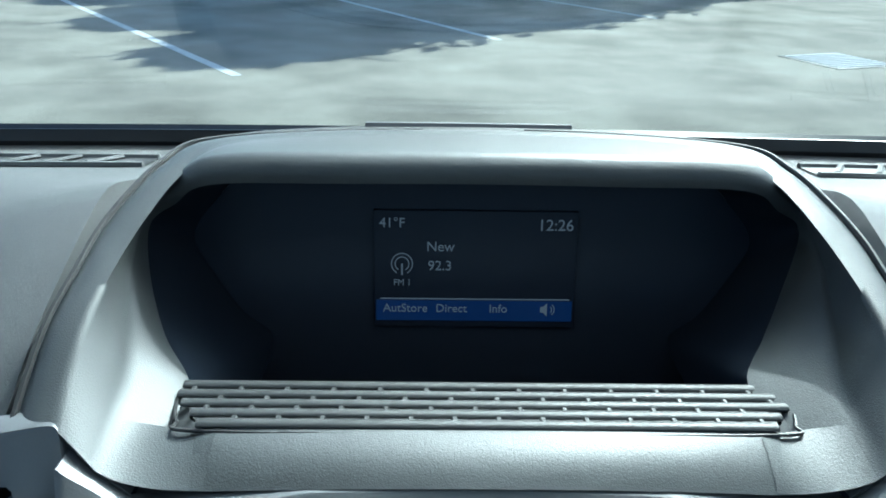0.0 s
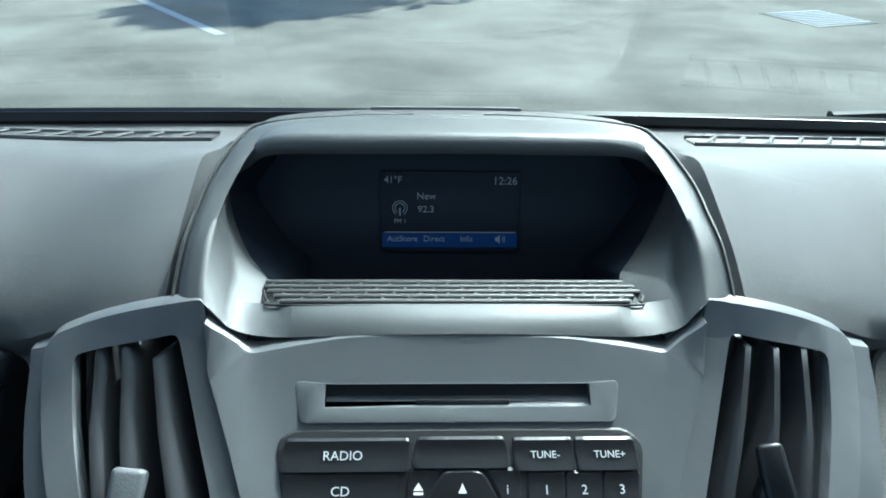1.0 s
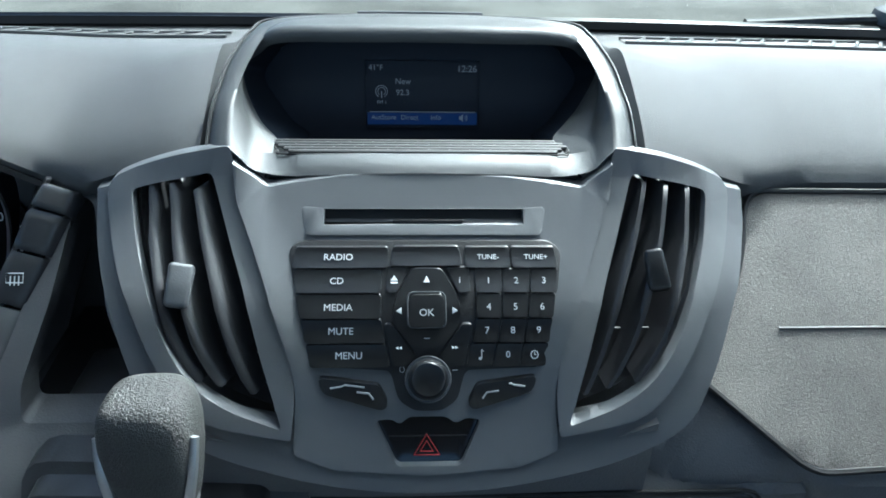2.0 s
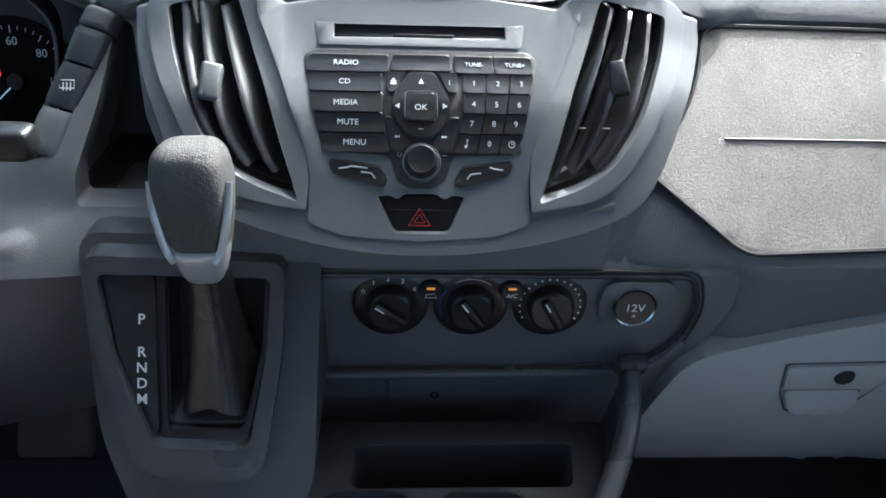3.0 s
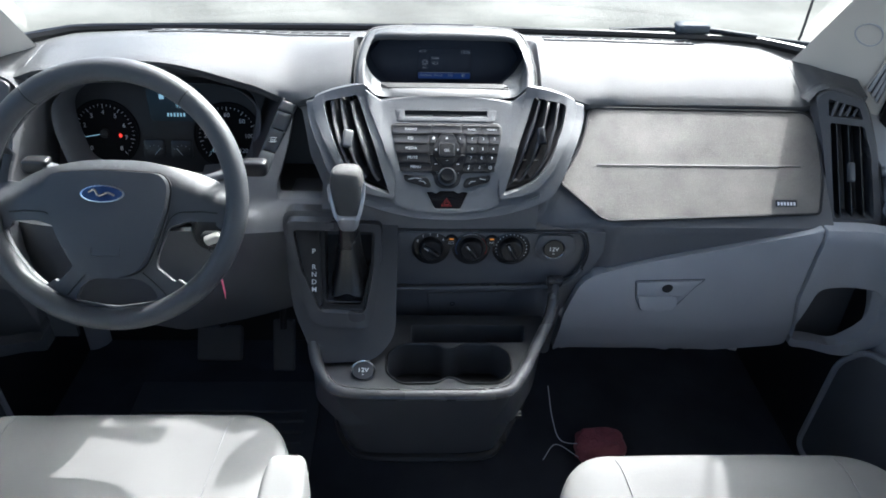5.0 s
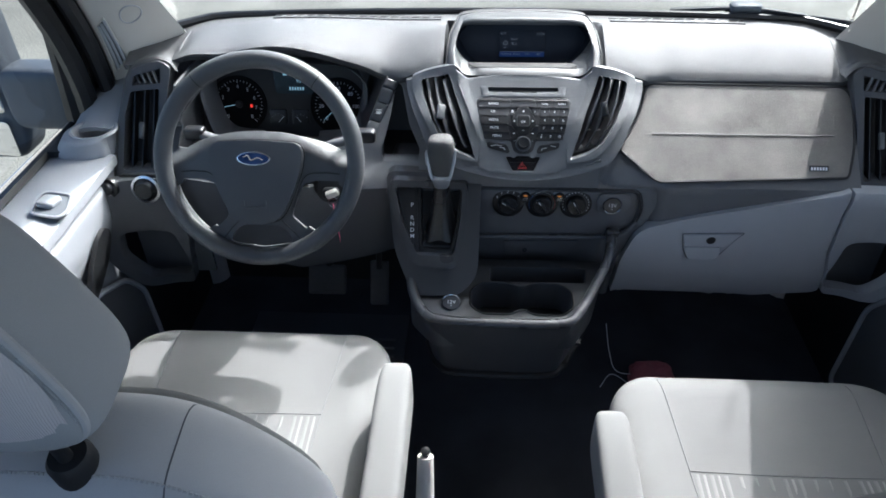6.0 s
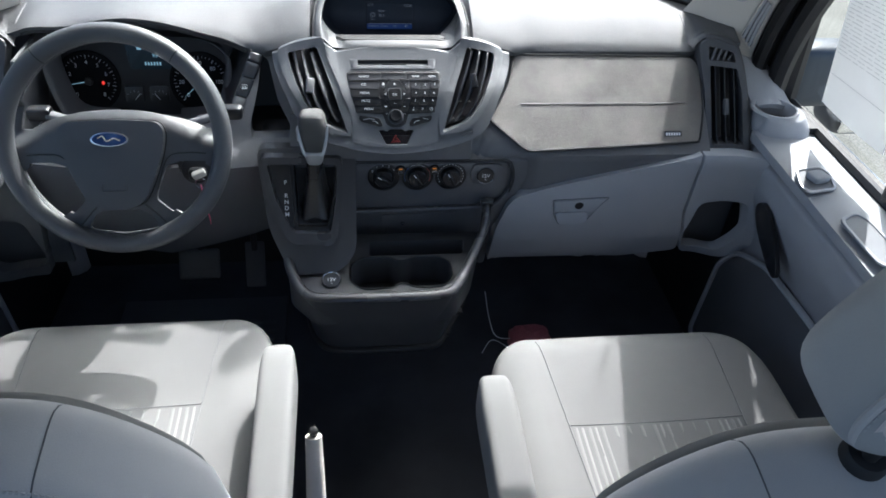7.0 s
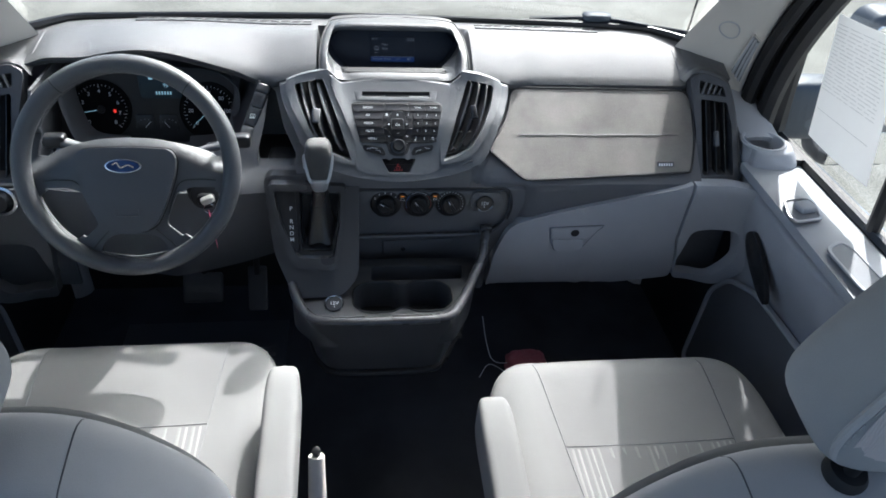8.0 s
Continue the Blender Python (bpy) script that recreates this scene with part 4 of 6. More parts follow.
        return face_y(z) - out + 0.0011 * math.sin(math.pi * min(1, max(0, q))) - 0.0009 * smooth(0.45, 0.05, q)
    return part(name, panel(rounded(outline, r, 3), dish, depth, bevel=0.0011, step=0.0035), mat or M_KEYS, parent or radio)


def mark(txt, x, z, size, parent, out=0.0050, mat=None):
    lettering("lettering", txt, size, on_face(x, z, out + 0.0003), mat or M_WHITE, parent)


ROWZ = [0.8963, 0.8865, 0.8760, 0.8645, 0.8520, 0.8400]


def left_edge(z):
    return -0.0935 + (0.894 - z) * 0.31 if z < 0.894 else -0.0935 + (z - 0.894) * 2.2


def split_l(z):
    return -0.0245 if z > 0.886 else (-0.0290 if z > 0.862 else -0.0290 + (0.862 - z) * 0.30)


for i, txt in enumerate(("RADIO", "CD", "MEDIA", "MUTE", "MENU")):
    za, zb = ROWZ[i] - 0.0006, ROWZ[i + 1] + 0.0006
    b = key([(left_edge(za), za), (split_l(za) - 0.0012, za), (split_l(zb) - 0.0012, zb), (left_edge(zb), zb)])
    mark(txt, (-0.060, -0.0605, -0.0590, -0.0570, -0.0515)[i], (za + zb) / 2, 0.0066, b)


def right_edge(z):
    return 0.0942 - (0.894 - z) * 0.265 if z < 0.894 else 0.0942 - (z - 0.894) * 2.2


def split_r(z):
    return 0.0255 if z > 0.886 else (0.0322 if z > 0.862 else 0.0322 - (0.862 - z) * 0.33)


for i in range(5):
    za, zb = ROWZ[i] - 0.0006, ROWZ[i + 1] + 0.0006
    cols = 2 if i == 0 else 3
    for c in range(cols):
        def edge(z, s):
            return split_r(z) + 0.0012 + (right_edge(z) - split_r(z) - 0.0012) * s
        g = 0.0005
        b = key([(edge(za, c / cols) + g, za), (edge(za, (c + 1) / cols) - g, za), (edge(zb, (c + 1) / cols) - g, zb), (edge(zb, c / cols) + g, zb)], r=0.0012)
        zc = (za + zb) / 2
        xc = (edge(zc, c / cols) + edge(zc, (c + 1) / cols)) / 2
        if i == 0:
            mark(("TUNE-", "TUNE+")[c], xc, zc, 0.0052, b)
        elif i < 4:
            mark(str(3 * (i - 1) + c + 1), xc, zc, 0.0066, b)
        elif c == 1:
            mark("0", xc, zc, 0.0062, b)
        elif c == 0:
            part("note_icon", join(lathe([(0, 0.0006), (0.0011, 0.0006), (0.0011, 0)], on_face(xc - 0.001, zc - 0.0018, 0.0052), 10), sweep([on_face(xc, zc + d, 0.0054).translation for d in (-0.0018, 0.0028)], 0.0003, 4), sweep([on_face(xc + e, zc + d, 0.0054).translation for e, d in ((0, 0.0028), (0.0014, 0.0018))], 0.0003, 4)), M_WHITE, b)
        else:
            part("clock_icon", join(sweep([on_face(xc + 0.0024 * math.cos(a), zc + 0.002 * math.sin(a), 0.0054).translation for a in np.linspace(0, 2 * math.pi, 16, endpoint=False)], 0.0003, 4, closed=True), sweep([on_face(xc + e, zc + d, 0.0054).translation for e, d in ((0, 0.0013), (0, 0), (0.0013, 0))], 0.0003, 4)), M_WHITE, b)
# middle column: blank plate, direction pad, OK, skip keys, volume knob
key([(-0.0222, 0.8960), (0.0230, 0.8960), (0.0255, 0.8880), (-0.0250, 0.8880)])
key([(-0.0268, 0.8868), (-0.0120, 0.8868), (-0.0205, 0.8765), (-0.0268, 0.8765)])
key([(0.0132, 0.8868), (0.0298, 0.8868), (0.0302, 0.8765), (0.0222, 0.8765)])
padk = key(rounded([(-0.0095, 0.8868), (0.0105, 0.8868), (0.0225, 0.8735), (0.0232, 0.8635), (0.0110, 0.8505), (-0.0092, 0.8505), (-0.0222, 0.8635), (-0.0212, 0.8735)], 0.003, 3), "direction_pad", out=0.0060)
okk = key([(-0.0115, 0.8762), (0.0120, 0.8762), (0.0122, 0.8615), (-0.0113, 0.8615)], "ok_button", out=0.0076, r=0.003)
part("ok_frame", sweep([on_face(a, b, 0.0066).translation for a, b in rounded([(-0.0125, 0.8770), (0.0130, 0.8770), (0.0132, 0.8606), (-0.0123, 0.8606)], 0.0035, 3)], 0.0006, 6, closed=True), M_TRIM, padk)
mark("OK", 0.0003, 0.8688, 0.0068, okk, 0.0078)


def arrow(x, z, dx, dz, s, parent, mat=None):
    pts = [(x + dx * s, z + dz * s * 0.75), (x - dx * s * 0.4 - dz * s * 0.8, z - dz * s * 0.3 + dx * s * 0.6), (x - dx * s * 0.4 + dz * s * 0.8, z - dz * s * 0.3 - dx * s * 0.6)]
    part("arrow", panel(pts, lambda a, b: face_y(b) - 0.0064, 0.0004, bevel=0, step=0), mat or M_WHITE, parent)


for ax, az, dx, dz in ((0.0005, 0.8818, 0, 1), (0.0005, 0.8545, 0, -1), (-0.0175, 0.8690, -1, 0), (0.0187, 0.8690, 1, 0)):
    arrow(ax, az, dx, dz, 0.0026, padk)
part("eject_icon", panel([(-0.0240, 0.8815), (-0.0192, 0.8815), (-0.0216, 0.8837)], lambda a, b: face_y(b) - 0.0055, 0.0003, bevel=0, step=0), M_WHITE, radio)
part("eject_icon", panel([(-0.0240, 0.8803), (-0.0192, 0.8803), (-0.0192, 0.8809), (-0.0240, 0.8809)], lambda a, b: face_y(b) - 0.0055, 0.0003, bevel=0, step=0), M_WHITE, radio)
mark("i", 0.0232, 0.8815, 0.0064, radio)
key([(-0.0280, 0.8615), (-0.0232, 0.8615), (-0.0105, 0.8488), (-0.0070, 0.8455), (-0.0140, 0.8405), (-0.0225, 0.8405)])
key([(0.0312, 0.8615), (0.0245, 0.8615), (0.0120, 0.8488), (0.0085, 0.8455), (0.0155, 0.8405), (0.0250, 0.8405)])
for sx in (-1, 1):
    for q in (0, 0.0022):
        arrow(0.0004 + sx * (0.0172 + q), 0.8502, sx, 0, 0.0013, radio)
knob_m = on_face(0.0010, 0.8345, 0.006)
vol = part("volume_knob", lathe([(0.0135, -0.004), (0.0135, 0.004), (0.0128, 0.006), (0.0115, 0.0125), (0.0105, 0.0135), (0.0085, 0.0128), (0.0, 0.0122)], knob_m, 36), M_KEYS, radio, "round black volume knob")
part("knob_ring", lathe([(0.0135, 0.003), (0.0150, 0.003), (0.0155, 0.001), (0.0155, -0.002)], knob_m, 36), M_TRIM, vol)
part("power_icon", sweep([on_face(-0.0162 + 0.0016 * math.cos(a), 0.8390 + 0.0014 * math.sin(a), 0.0052).translation for a in np.linspace(2.0, 7.4, 12)], 0.00025, 4), M_GREYPRINT, radio)
part("minus_icon", rbox((0.0035, 0.0004, 0.0006), on_face(0.0190, 0.8385, 0.0053).translation, (0, 0, 0), 0), M_GREYPRINT, radio)
for sx in (-1, 1):
    pts = [(-0.0716, 0.8350), (-0.0315, 0.8308), (-0.0250, 0.8215), (-0.0292, 0.8193), (-0.0665, 0.8262), (-0.0700, 0.8290)]
    b = key(pts if sx < 0 else [(-p[0] + 0.002, p[1]) for p in reversed(pts)], "phone_button", out=0.0050, r=0.003)
    part("phone_icon", sweep([on_face((0.002 if sx > 0 else 0) + sx * xx, zz, 0.0054).translation for xx, zz in ((0.0635, 0.8302), (0.0560, 0.8310), (0.0540, 0.8318), (0.0410, 0.8305) if sx < 0 else (0.0530, 0.8316))], 0.0007, 5), M_GREYPRINT, b)
    part("phone_icon", sweep([on_face((0.002 if sx > 0 else 0) + sx * xx, zz, 0.0054).translation for xx, zz in ((0.0460, 0.8282), (0.0380, 0.8275), (0.0350, 0.8245))], 0.0007, 5), M_GREYPRINT, b)


# ---- air vents ----
def blade(top, bottom, surf, deep, thick, lean=0.0, n=10):
    """An upright vent blade between two points of (x, z), reaching deep behind the face."""
    def fn(u, v):
        x = top[0] + (bottom[0] - top[0]) * u
        z = top[1] + (bottom[1] - top[1]) * u
        return (x + lean * v, surf(x, z) + deep * v, z)
    return sheet(fn, n, 2, thick, (1, 0, 0))


# outlines of the right-hand centre vent, from its inner top corner clockwise
VENT_RIM = [(0.1393, 0.9464), (0.1500, 0.9453), (0.1750, 0.9408), (0.2110, 0.9285), (0.2320, 0.9180), (0.2270, 0.9020), (0.2178, 0.8890), (0.1965, 0.8636), (0.1800, 0.8430), (0.1600, 0.8230), (0.1420, 0.8128), (0.115, 0.8088), (0.0880, 0.8052), (0.0864, 0.827), (0.0895, 0.843), (0.109, 0.881), (0.1330, 0.9186)]
VENT_IN = [(0.1525, 0.9305), (0.181, 0.9250), (0.2103, 0.9178), (0.2030, 0.8957), (0.1880, 0.8740), (0.1720, 0.8505), (0.1525, 0.8310), (0.1290, 0.8195), (0.0943, 0.8105), (0.1120, 0.8510), (0.1212, 0.8730), (0.1365, 0.8990)]


def vent_surf(x, z):
    """The vents' face: it turns back towards its outer end."""
    t = min(1.0, max(0.0, (abs(x) - 0.15) / 0.088))
    return face_y(z) - 0.006 + 0.036 * t * t * min(1.0, max(0.0, (z - 0.80) / 0.1))


def vent_x(z, f):
    """Across the opening at that height: f is 0 at its inner and 1 at its outer edge."""
    xi = float(np.interp(z, [0.810, 0.851, 0.873, 0.899, 0.9305], [0.0943, 0.1120, 0.1212, 0.1365, 0.1525]))
    xo = float(np.interp(z, [0.810, 0.8195, 0.831, 0.8505, 0.874, 0.8957, 0.918], [0.0955, 0.129, 0.1525, 0.1720, 0.1880, 0.203, 0.2103]))
    return xi + (xo - xi) * f


def centre_vent(sx, fracs, swing, tab_at, tab_mat, label):
    """fracs: where each blade stands across the opening, at its top and at its foot; swing: how far its rear edge is turned aside."""
    vent = thing("air_vent", (sx * 0.17, 0.03, 0.80), label, "air vent", "centre air vents")
    o = rounded([(sx * a, b) for a, b in VENT_RIM], [0.003] + [0.012] * 2 + [0.01] * 2 + [0.012] * 5 + [0.012, 0.01, 0.003] + [0.01] * 4, 3)
    i = rounded([(sx * a, b) for a, b in VENT_IN], [0.004, 0.01, 0.005] + [0.012] * 5 + [0.003] + [0.01] * 3, 3)

    def lip(x, z):
        """The frame dishes towards the opening along its outer side."""
        return vent_surf(x, z) + 0.004 * smooth(0.215, 0.190, abs(x)) * smooth(0.84, 0.88, z)
    part("frame", panel(o, lip, 0.010, holes=[i], bevel=0.0030, step=0.02, segments=3), M_SILVER, vent, "satin grey frame", sharp=1.0)
    part("duct_wall", sheet(lambda u, v: Vector((i[round(u * len(i)) % len(i)][0], vent_surf(*i[round(u * len(i)) % len(i)]) + 0.020 + 0.042 * v, i[round(u * len(i)) % len(i)][1])), len(i), 2, 0, close_u=True), M_CONSOLE, vent, "grained black duct wall")
    part("duct", panel(i, lambda x, z: vent_surf(x, z) + 0.058, 0.002, bevel=0, step=0.03), M_VOID, vent, "black duct")
    for j, (fa, fb) in enumerate(fracs):
        z0, z1 = 0.9245 - 0.002 * j, 0.822 + 0.010 * abs(fb)
        path = []
        for q in np.linspace(0, 1, 14):
            z = z0 + (z1 - z0) * q
            path.append((sx * vent_x(z, fa + (fb - fa) * smooth(0, 1, q)), z))

        def vane(u, v):
            x, z = path[round(u * 13)]
            wave = 0.0035 * math.sin(math.pi * u) * (1 - v)
            return (x + swing * v, vent_surf(x, z) + 0.005 + 0.028 * v - wave, z)
        bl = part("blade", sheet(vane, 13, 5, 0.0032, (1, 0, 0)), M_VANE, vent, sharp=1.0)
        if j == 1:
            k = 6 if sx < 0 else 5
            x, z = path[k][0] + 0.0018, path[k][1]
            part("thumb_tab", rbox((0.0155, 0.010, 0.030), (x, vent_surf(x, z) + 0.000, z), (-46, -sx * 14, -sx * 6), 0.003, 3, taper=1.12 if sx < 0 else 0.85), tab_mat, bl, "sliding thumb tab")
    za = tab_at
    part("link_rod", sweep([(sx * vent_x(za, f), vent_surf(0, za) + 0.022, za) for f in (0.02, 0.5, 0.97)], 0.0009, 6), M_BLACK, vent)
    return vent


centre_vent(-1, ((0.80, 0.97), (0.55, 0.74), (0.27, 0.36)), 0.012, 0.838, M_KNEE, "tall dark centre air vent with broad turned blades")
centre_vent(1, ((0.17, 0.14), (0.45, 0.46), (0.74, 0.80)), -0.004, 0.849, M_KEYS, "tall dark centre air vent with upright blades in a satin frame")


def end_vent(sx, inset):
    vent = thing("air_vent", (XC + sx * 0.78, 0.03, 0.75), "upright dark end air vent with thin blades", "air vent", "end air vents")

    mid = XC - sx * inset

    def P(a, b):
        return (mid + sx * a, b)
    yv = lambda x, z: 0.10 - (0.93 - z) * 0.72 - 0.010

    o = rounded([P(0.700, 0.932), P(0.728, 0.944), P(0.786, 0.928), P(0.806, 0.86), P(0.814, 0.742), P(0.716, 0.746), P(0.712, 0.85)], 0.010, 3)
    top = rounded([P(0.722, 0.930), P(0.778, 0.918), P(0.784, 0.900), P(0.722, 0.905)], 0.003, 2)
    low = rounded([P(0.724, 0.896), P(0.786, 0.890), P(0.797, 0.850), P(0.800, 0.756), P(0.727, 0.758)], 0.005, 3)
    part("frame", panel(o, yv, 0.04, holes=[top, low], bevel=0.003, step=0.02, segments=3), M_FRAME, vent, "dark grey frame", sharp=1.0)
    cap_line = spline2([(0.694, 0.930), (0.710, 0.943), (0.730, 0.9475), (0.762, 0.9425), (0.790, 0.930), (0.804, 0.900), (0.815, 0.845), (0.822, 0.790), (0.824, 0.742)], 5)

    def cap(u, v):
        """From the vent's edge back under the top pad, drawn in towards the windscreen."""
        a, b = cap_line[round(u * (len(cap_line) - 1))]
        lip = 0.004 * (1 - smooth(0.0, 0.08, v))
        side = smooth(0.735, 0.80, a)
        y = yv(0, b) + 0.002 + 0.13 * v
        x = mid + sx * (a - lip - 0.050 * side * smooth(0.1, 1.0, v) ** 1.3)
        over = pad_z(min(0.752, max(-0.842, x)), min(0.30, y)) + 0.0015
        w = smooth(0.0, 0.45, v) * smooth(0.80, 0.93, b)
        return (x, y, (b - lip) * (1 - w) + w * (over - 0.012 * side * v))
    part("end_cap", sheet(cap, len(cap_line) - 1, 16, 0.006, (-sx * 0.7, 0, -0.7)), M_PAD, vent, "rounded end of the dashboard", sharp=1.2)
    part("duct", panel(o, lambda x, z: yv(x, z) + 0.038, 0.002, bevel=0, step=0), M_BLACK, vent, "black duct")
    for i in range(4):
        x = 0.729 + 0.013 * i
        part("demister_rib", sweep([(mid + sx * (x + 0.010), yv(0, 0.923) + 0.004, 0.926 - 0.004 * i), (mid + sx * x, yv(0, 0.905) + 0.004, 0.904)], 0.003, 6, flat=0.6), M_TRIM, vent)
    for i in range(3):
        x = 0.738 + 0.021 * i
        bl = part("blade", blade(P(x - 0.001, 0.893), P(x + 0.003, 0.758), lambda a, b: yv(a, b) + 0.006, 0.024, 0.0024), M_KEYS, vent)
        if i == 1:
            part("thumb_tab", rbox((0.010, 0.012, 0.034), (mid + sx * x, yv(0, 0.82) + 0.002, 0.825), (-36, 0, 0), 0.003), M_TRIM, bl, "sliding thumb tab")
    return vent


end_vent(-1, 0.0)
end_vent(1, 0.003)


def end_cup(sx):
    """The pale moulding at the dashboard's end, with its bottle ring."""
    t = thing("cup_holder", (XC + sx * 0.86, -0.03, 0.70), "pale grey end moulding with a round bottle holder", "cup holder", "end cup holders")
    cx, cy, cz = (-0.902, 0.010, 0.825) if sx < 0 else (0.822, 0.000, 0.825)

    def wall(u, v):
        """The broad lobe round the ring, narrow on the side of the vent."""
        a = 2 * math.pi * u
        r = float(np.interp(v, [0, 0.25, 0.5, 1.0], [0.050, 0.058, 0.064, 0.068]))
        near = smooth(0.3, -0.6, sx * math.cos(a))
        r = 0.050 + (r - 0.050) * (1 - 0.75 * near) + 0.020 * smooth(0.2, 0.9, sx * math.cos(a)) * smooth(0.05, 0.6, v)
        inner = XC + sx * 0.828
        x = cx + r * math.cos(a)
        x = max(x, inner) if sx > 0 else min(x, inner)
        return (x, cy + r * math.sin(a), cz + float(np.interp(v, [0, 0.25, 0.5, 1.0], [0.002, -0.004, -0.030, -0.098])))
    part("outer_wall", sheet(wall, 40, 16, 0, close_u=True), M_GREY, t, "rounded lobe round the holder", sharp=1.2)
    part("ring", lathe([(0.041, -0.05), (0.041, 0.002), (0.0435, 0.005), (0.048, 0.005), (0.0505, 0.0)], pose(cx, cy, cz), 36), M_GREY, t, "rounded holder ring")
    part("bottom", lathe([(0.0, -0.06), (0.042, -0.06), (0.042, -0.045)], pose(cx, cy, cz), 30), M_MIRRORCASE, t)
    part("shoulder", sheet(lambda u, v: (XC + sx * (0.822 + 0.105 * u), 0.175 - 0.155 * v - 0.045 * u * (1 - v), cz - 0.003 + (0.078 - 0.050 * u) * (1 - v) ** 1.15 + 0.006 * math.sin(math.pi * u) - 0.014 * u ** 4), 14, 14, 0.012, (0, 0.4, -1)), M_GREY, t, "pale curved shoulder")
    return t


end_cup(-1)
end_cup(1)
single("light_switch", join(lathe([(0.026, 0.0), (0.026, 0.008), (0.021, 0.012), (0.019, 0.022), (0.017, 0.024), (0.0, 0.024)], pose(-0.780, -0.066, 0.733, 80), 32), rbox((0.085, 0.01, 0.045), (-0.800, -0.055, 0.733), (-8, 0, 0), 0.004)), M_KEYS, "black rotary headlamp switch on the end panel", "switch")
single("switch_ring", lathe([(0.0255, 0.008), (0.0310, 0.009), (0.0310, 0.012), (0.0255, 0.0135)], pose(-0.780, -0.066, 0.733, 80), 36), M_CHROME, "thin chrome ring round the headlamp switch", "trim ring")
single("mirror_switch", lathe([(0.020, 0.0), (0.020, 0.007), (0.014, 0.009), (0.012, 0.016), (0.0, 0.017)], pose(-0.853, -0.076, 0.738, 80, 0, -15), 28), M_KEYS, "small black round mirror adjuster knob", "switch")

# ---- driver's pocket and switch strip ----
pocket = thing("dash_pocket", (-0.26, 0.0, 0.77), "dark open storage pocket beside the instruments", "pocket")
POUT = rounded([(-0.262, 0.915), (-0.232, 0.905), (-0.215, 0.835), (-0.175, 0.795), (-0.19, 0.745), (-0.395, 0.735), (-0.415, 0.775), (-0.395, 0.803), (-0.320, 0.806), (-0.305, 0.814), (-0.288, 0.852), (-0.268, 0.898)], 0.006)
PIN = rounded([(-0.266, 0.896), (-0.253, 0.893), (-0.234, 0.834), (-0.206, 0.790), (-0.212, 0.775), (-0.288, 0.775), (-0.290, 0.795), (-0.276, 0.840)], 0.006)
pock_y = lambda x, z: float(np.interp(z, [0.70, 0.738, 0.758, 0.773, 0.80, 0.84, 0.90, 0.93], [-0.072, -0.066, -0.048, -0.014, 0.006, 0.046, 0.112, 0.13]))
part("surround", panel(POUT, pock_y, 0.03, holes=[PIN], bevel=0.004, step=0.009), M_DARK, pocket, "grained dark surround")
part("back", sheet(lambda u, v: (-0.32 + 0.14 * u, 0.13 + 0.04 * v, 0.75 + 0.16 * v), 4, 4, 0.006, (0, 1, 0)), M_BLACK, pocket)
part("inner_wall", sheet(lambda u, v: (-0.299 + 0.030 * v, pock_y(0, 0.775 + 0.12 * v) + 0.012 + 0.10 * u, 0.775 + 0.12 * v), 4, 6, 0.004, (-1, 0, 0)), M_DARK, pocket)
part("tray", rbox((0.11, 0.14, 0.006), (-0.245, 0.065, 0.764), (3, 0, 0), 0.002), M_BLACK, pocket)
strip = thing("switch_strip", (-0.31, 0.05, 0.80), "slanting strip of three black dashboard switches", "switch strip")
STRIP = [Vector((-0.273, 0.100, 0.908)), Vector((-0.281, 0.085, 0.895)), Vector((-0.2915, 0.065, 0.8705)), Vector((-0.3065, 0.040, 0.841)), Vector((-0.319, 0.010, 0.812))]
for i in range(4):
    p, q = STRIP[i].lerp(STRIP[i + 1], 0.03), STRIP[i].lerp(STRIP[i + 1], 0.97)

    def key_face(u, v):
        edge = 0.0025 * (abs(2 * u - 1) ** 6 + abs(2 * v - 1) ** 8)
        return p.lerp(q, v) + Vector((0.0118, 0, -0.0042)) * (2 * u - 1) + Vector((0.1, 0.7, -0.65)) * edge
    sw = part("switch" if i in (1, 2) else "blank", sheet(key_face, 8, 8, 0.014, (0.1, 0.7, -0.65)), M_TRIM if i == 3 else M_SATIN, strip, sharp=1.0)
    if i == 2:
        mm = pose(-0.299, 0.0525, 0.8557, 52, 0, 0) @ pose(0, 0, 0.0008)
        part("icon", join(*[sweep([mm @ Vector(g) for g in h], 0.0005, 4) for h in (((-0.006, -0.003, 0), (-0.006, 0.004, 0), (0.006, 0.004, 0), (0.006, -0.003, 0), (-0.006, -0.003, 0)), ((-0.003, -0.005, 0), (-0.003, 0.002, 0)), ((0.0, -0.005, 0), (0.0, 0.002, 0)), ((0.003, -0.005, 0), (0.003, 0.002, 0)))]), M_WHITE, sw, "white heated screen symbol")

part("side_wall", sheet(lambda u, v: (STRIP[0].lerp(STRIP[2], 2 * v) if v < 0.5 else STRIP[2].lerp(STRIP[4], 2 * v - 1)) + Vector((-0.012 - 0.035 * u, 0.006 + (0.19 - (0.10 - 0.09 * v)) * u, 0.002)), 6, 8, 0.004, (1, 0, 0)), M_BLACK, strip, "dark wall towards the instruments")

# ---- instrument cluster ----
cluster = thing("instrument_cluster", (-0.515, 0.10, 0.79), "instrument cluster with two round dials and a blue display", "instrument cluster")
CY = lambda z: 0.188 - (0.82 - z) * 0.30
part("backing", panel(rounded([(-0.745, 0.735), (-0.30, 0.735), (-0.30, 0.86), (-0.36, 0.915), (-0.68, 0.915), (-0.745, 0.86)], 0.03), lambda x, z: CY(z), 0.01, bevel=0.002, step=0), M_BLACK, cluster)
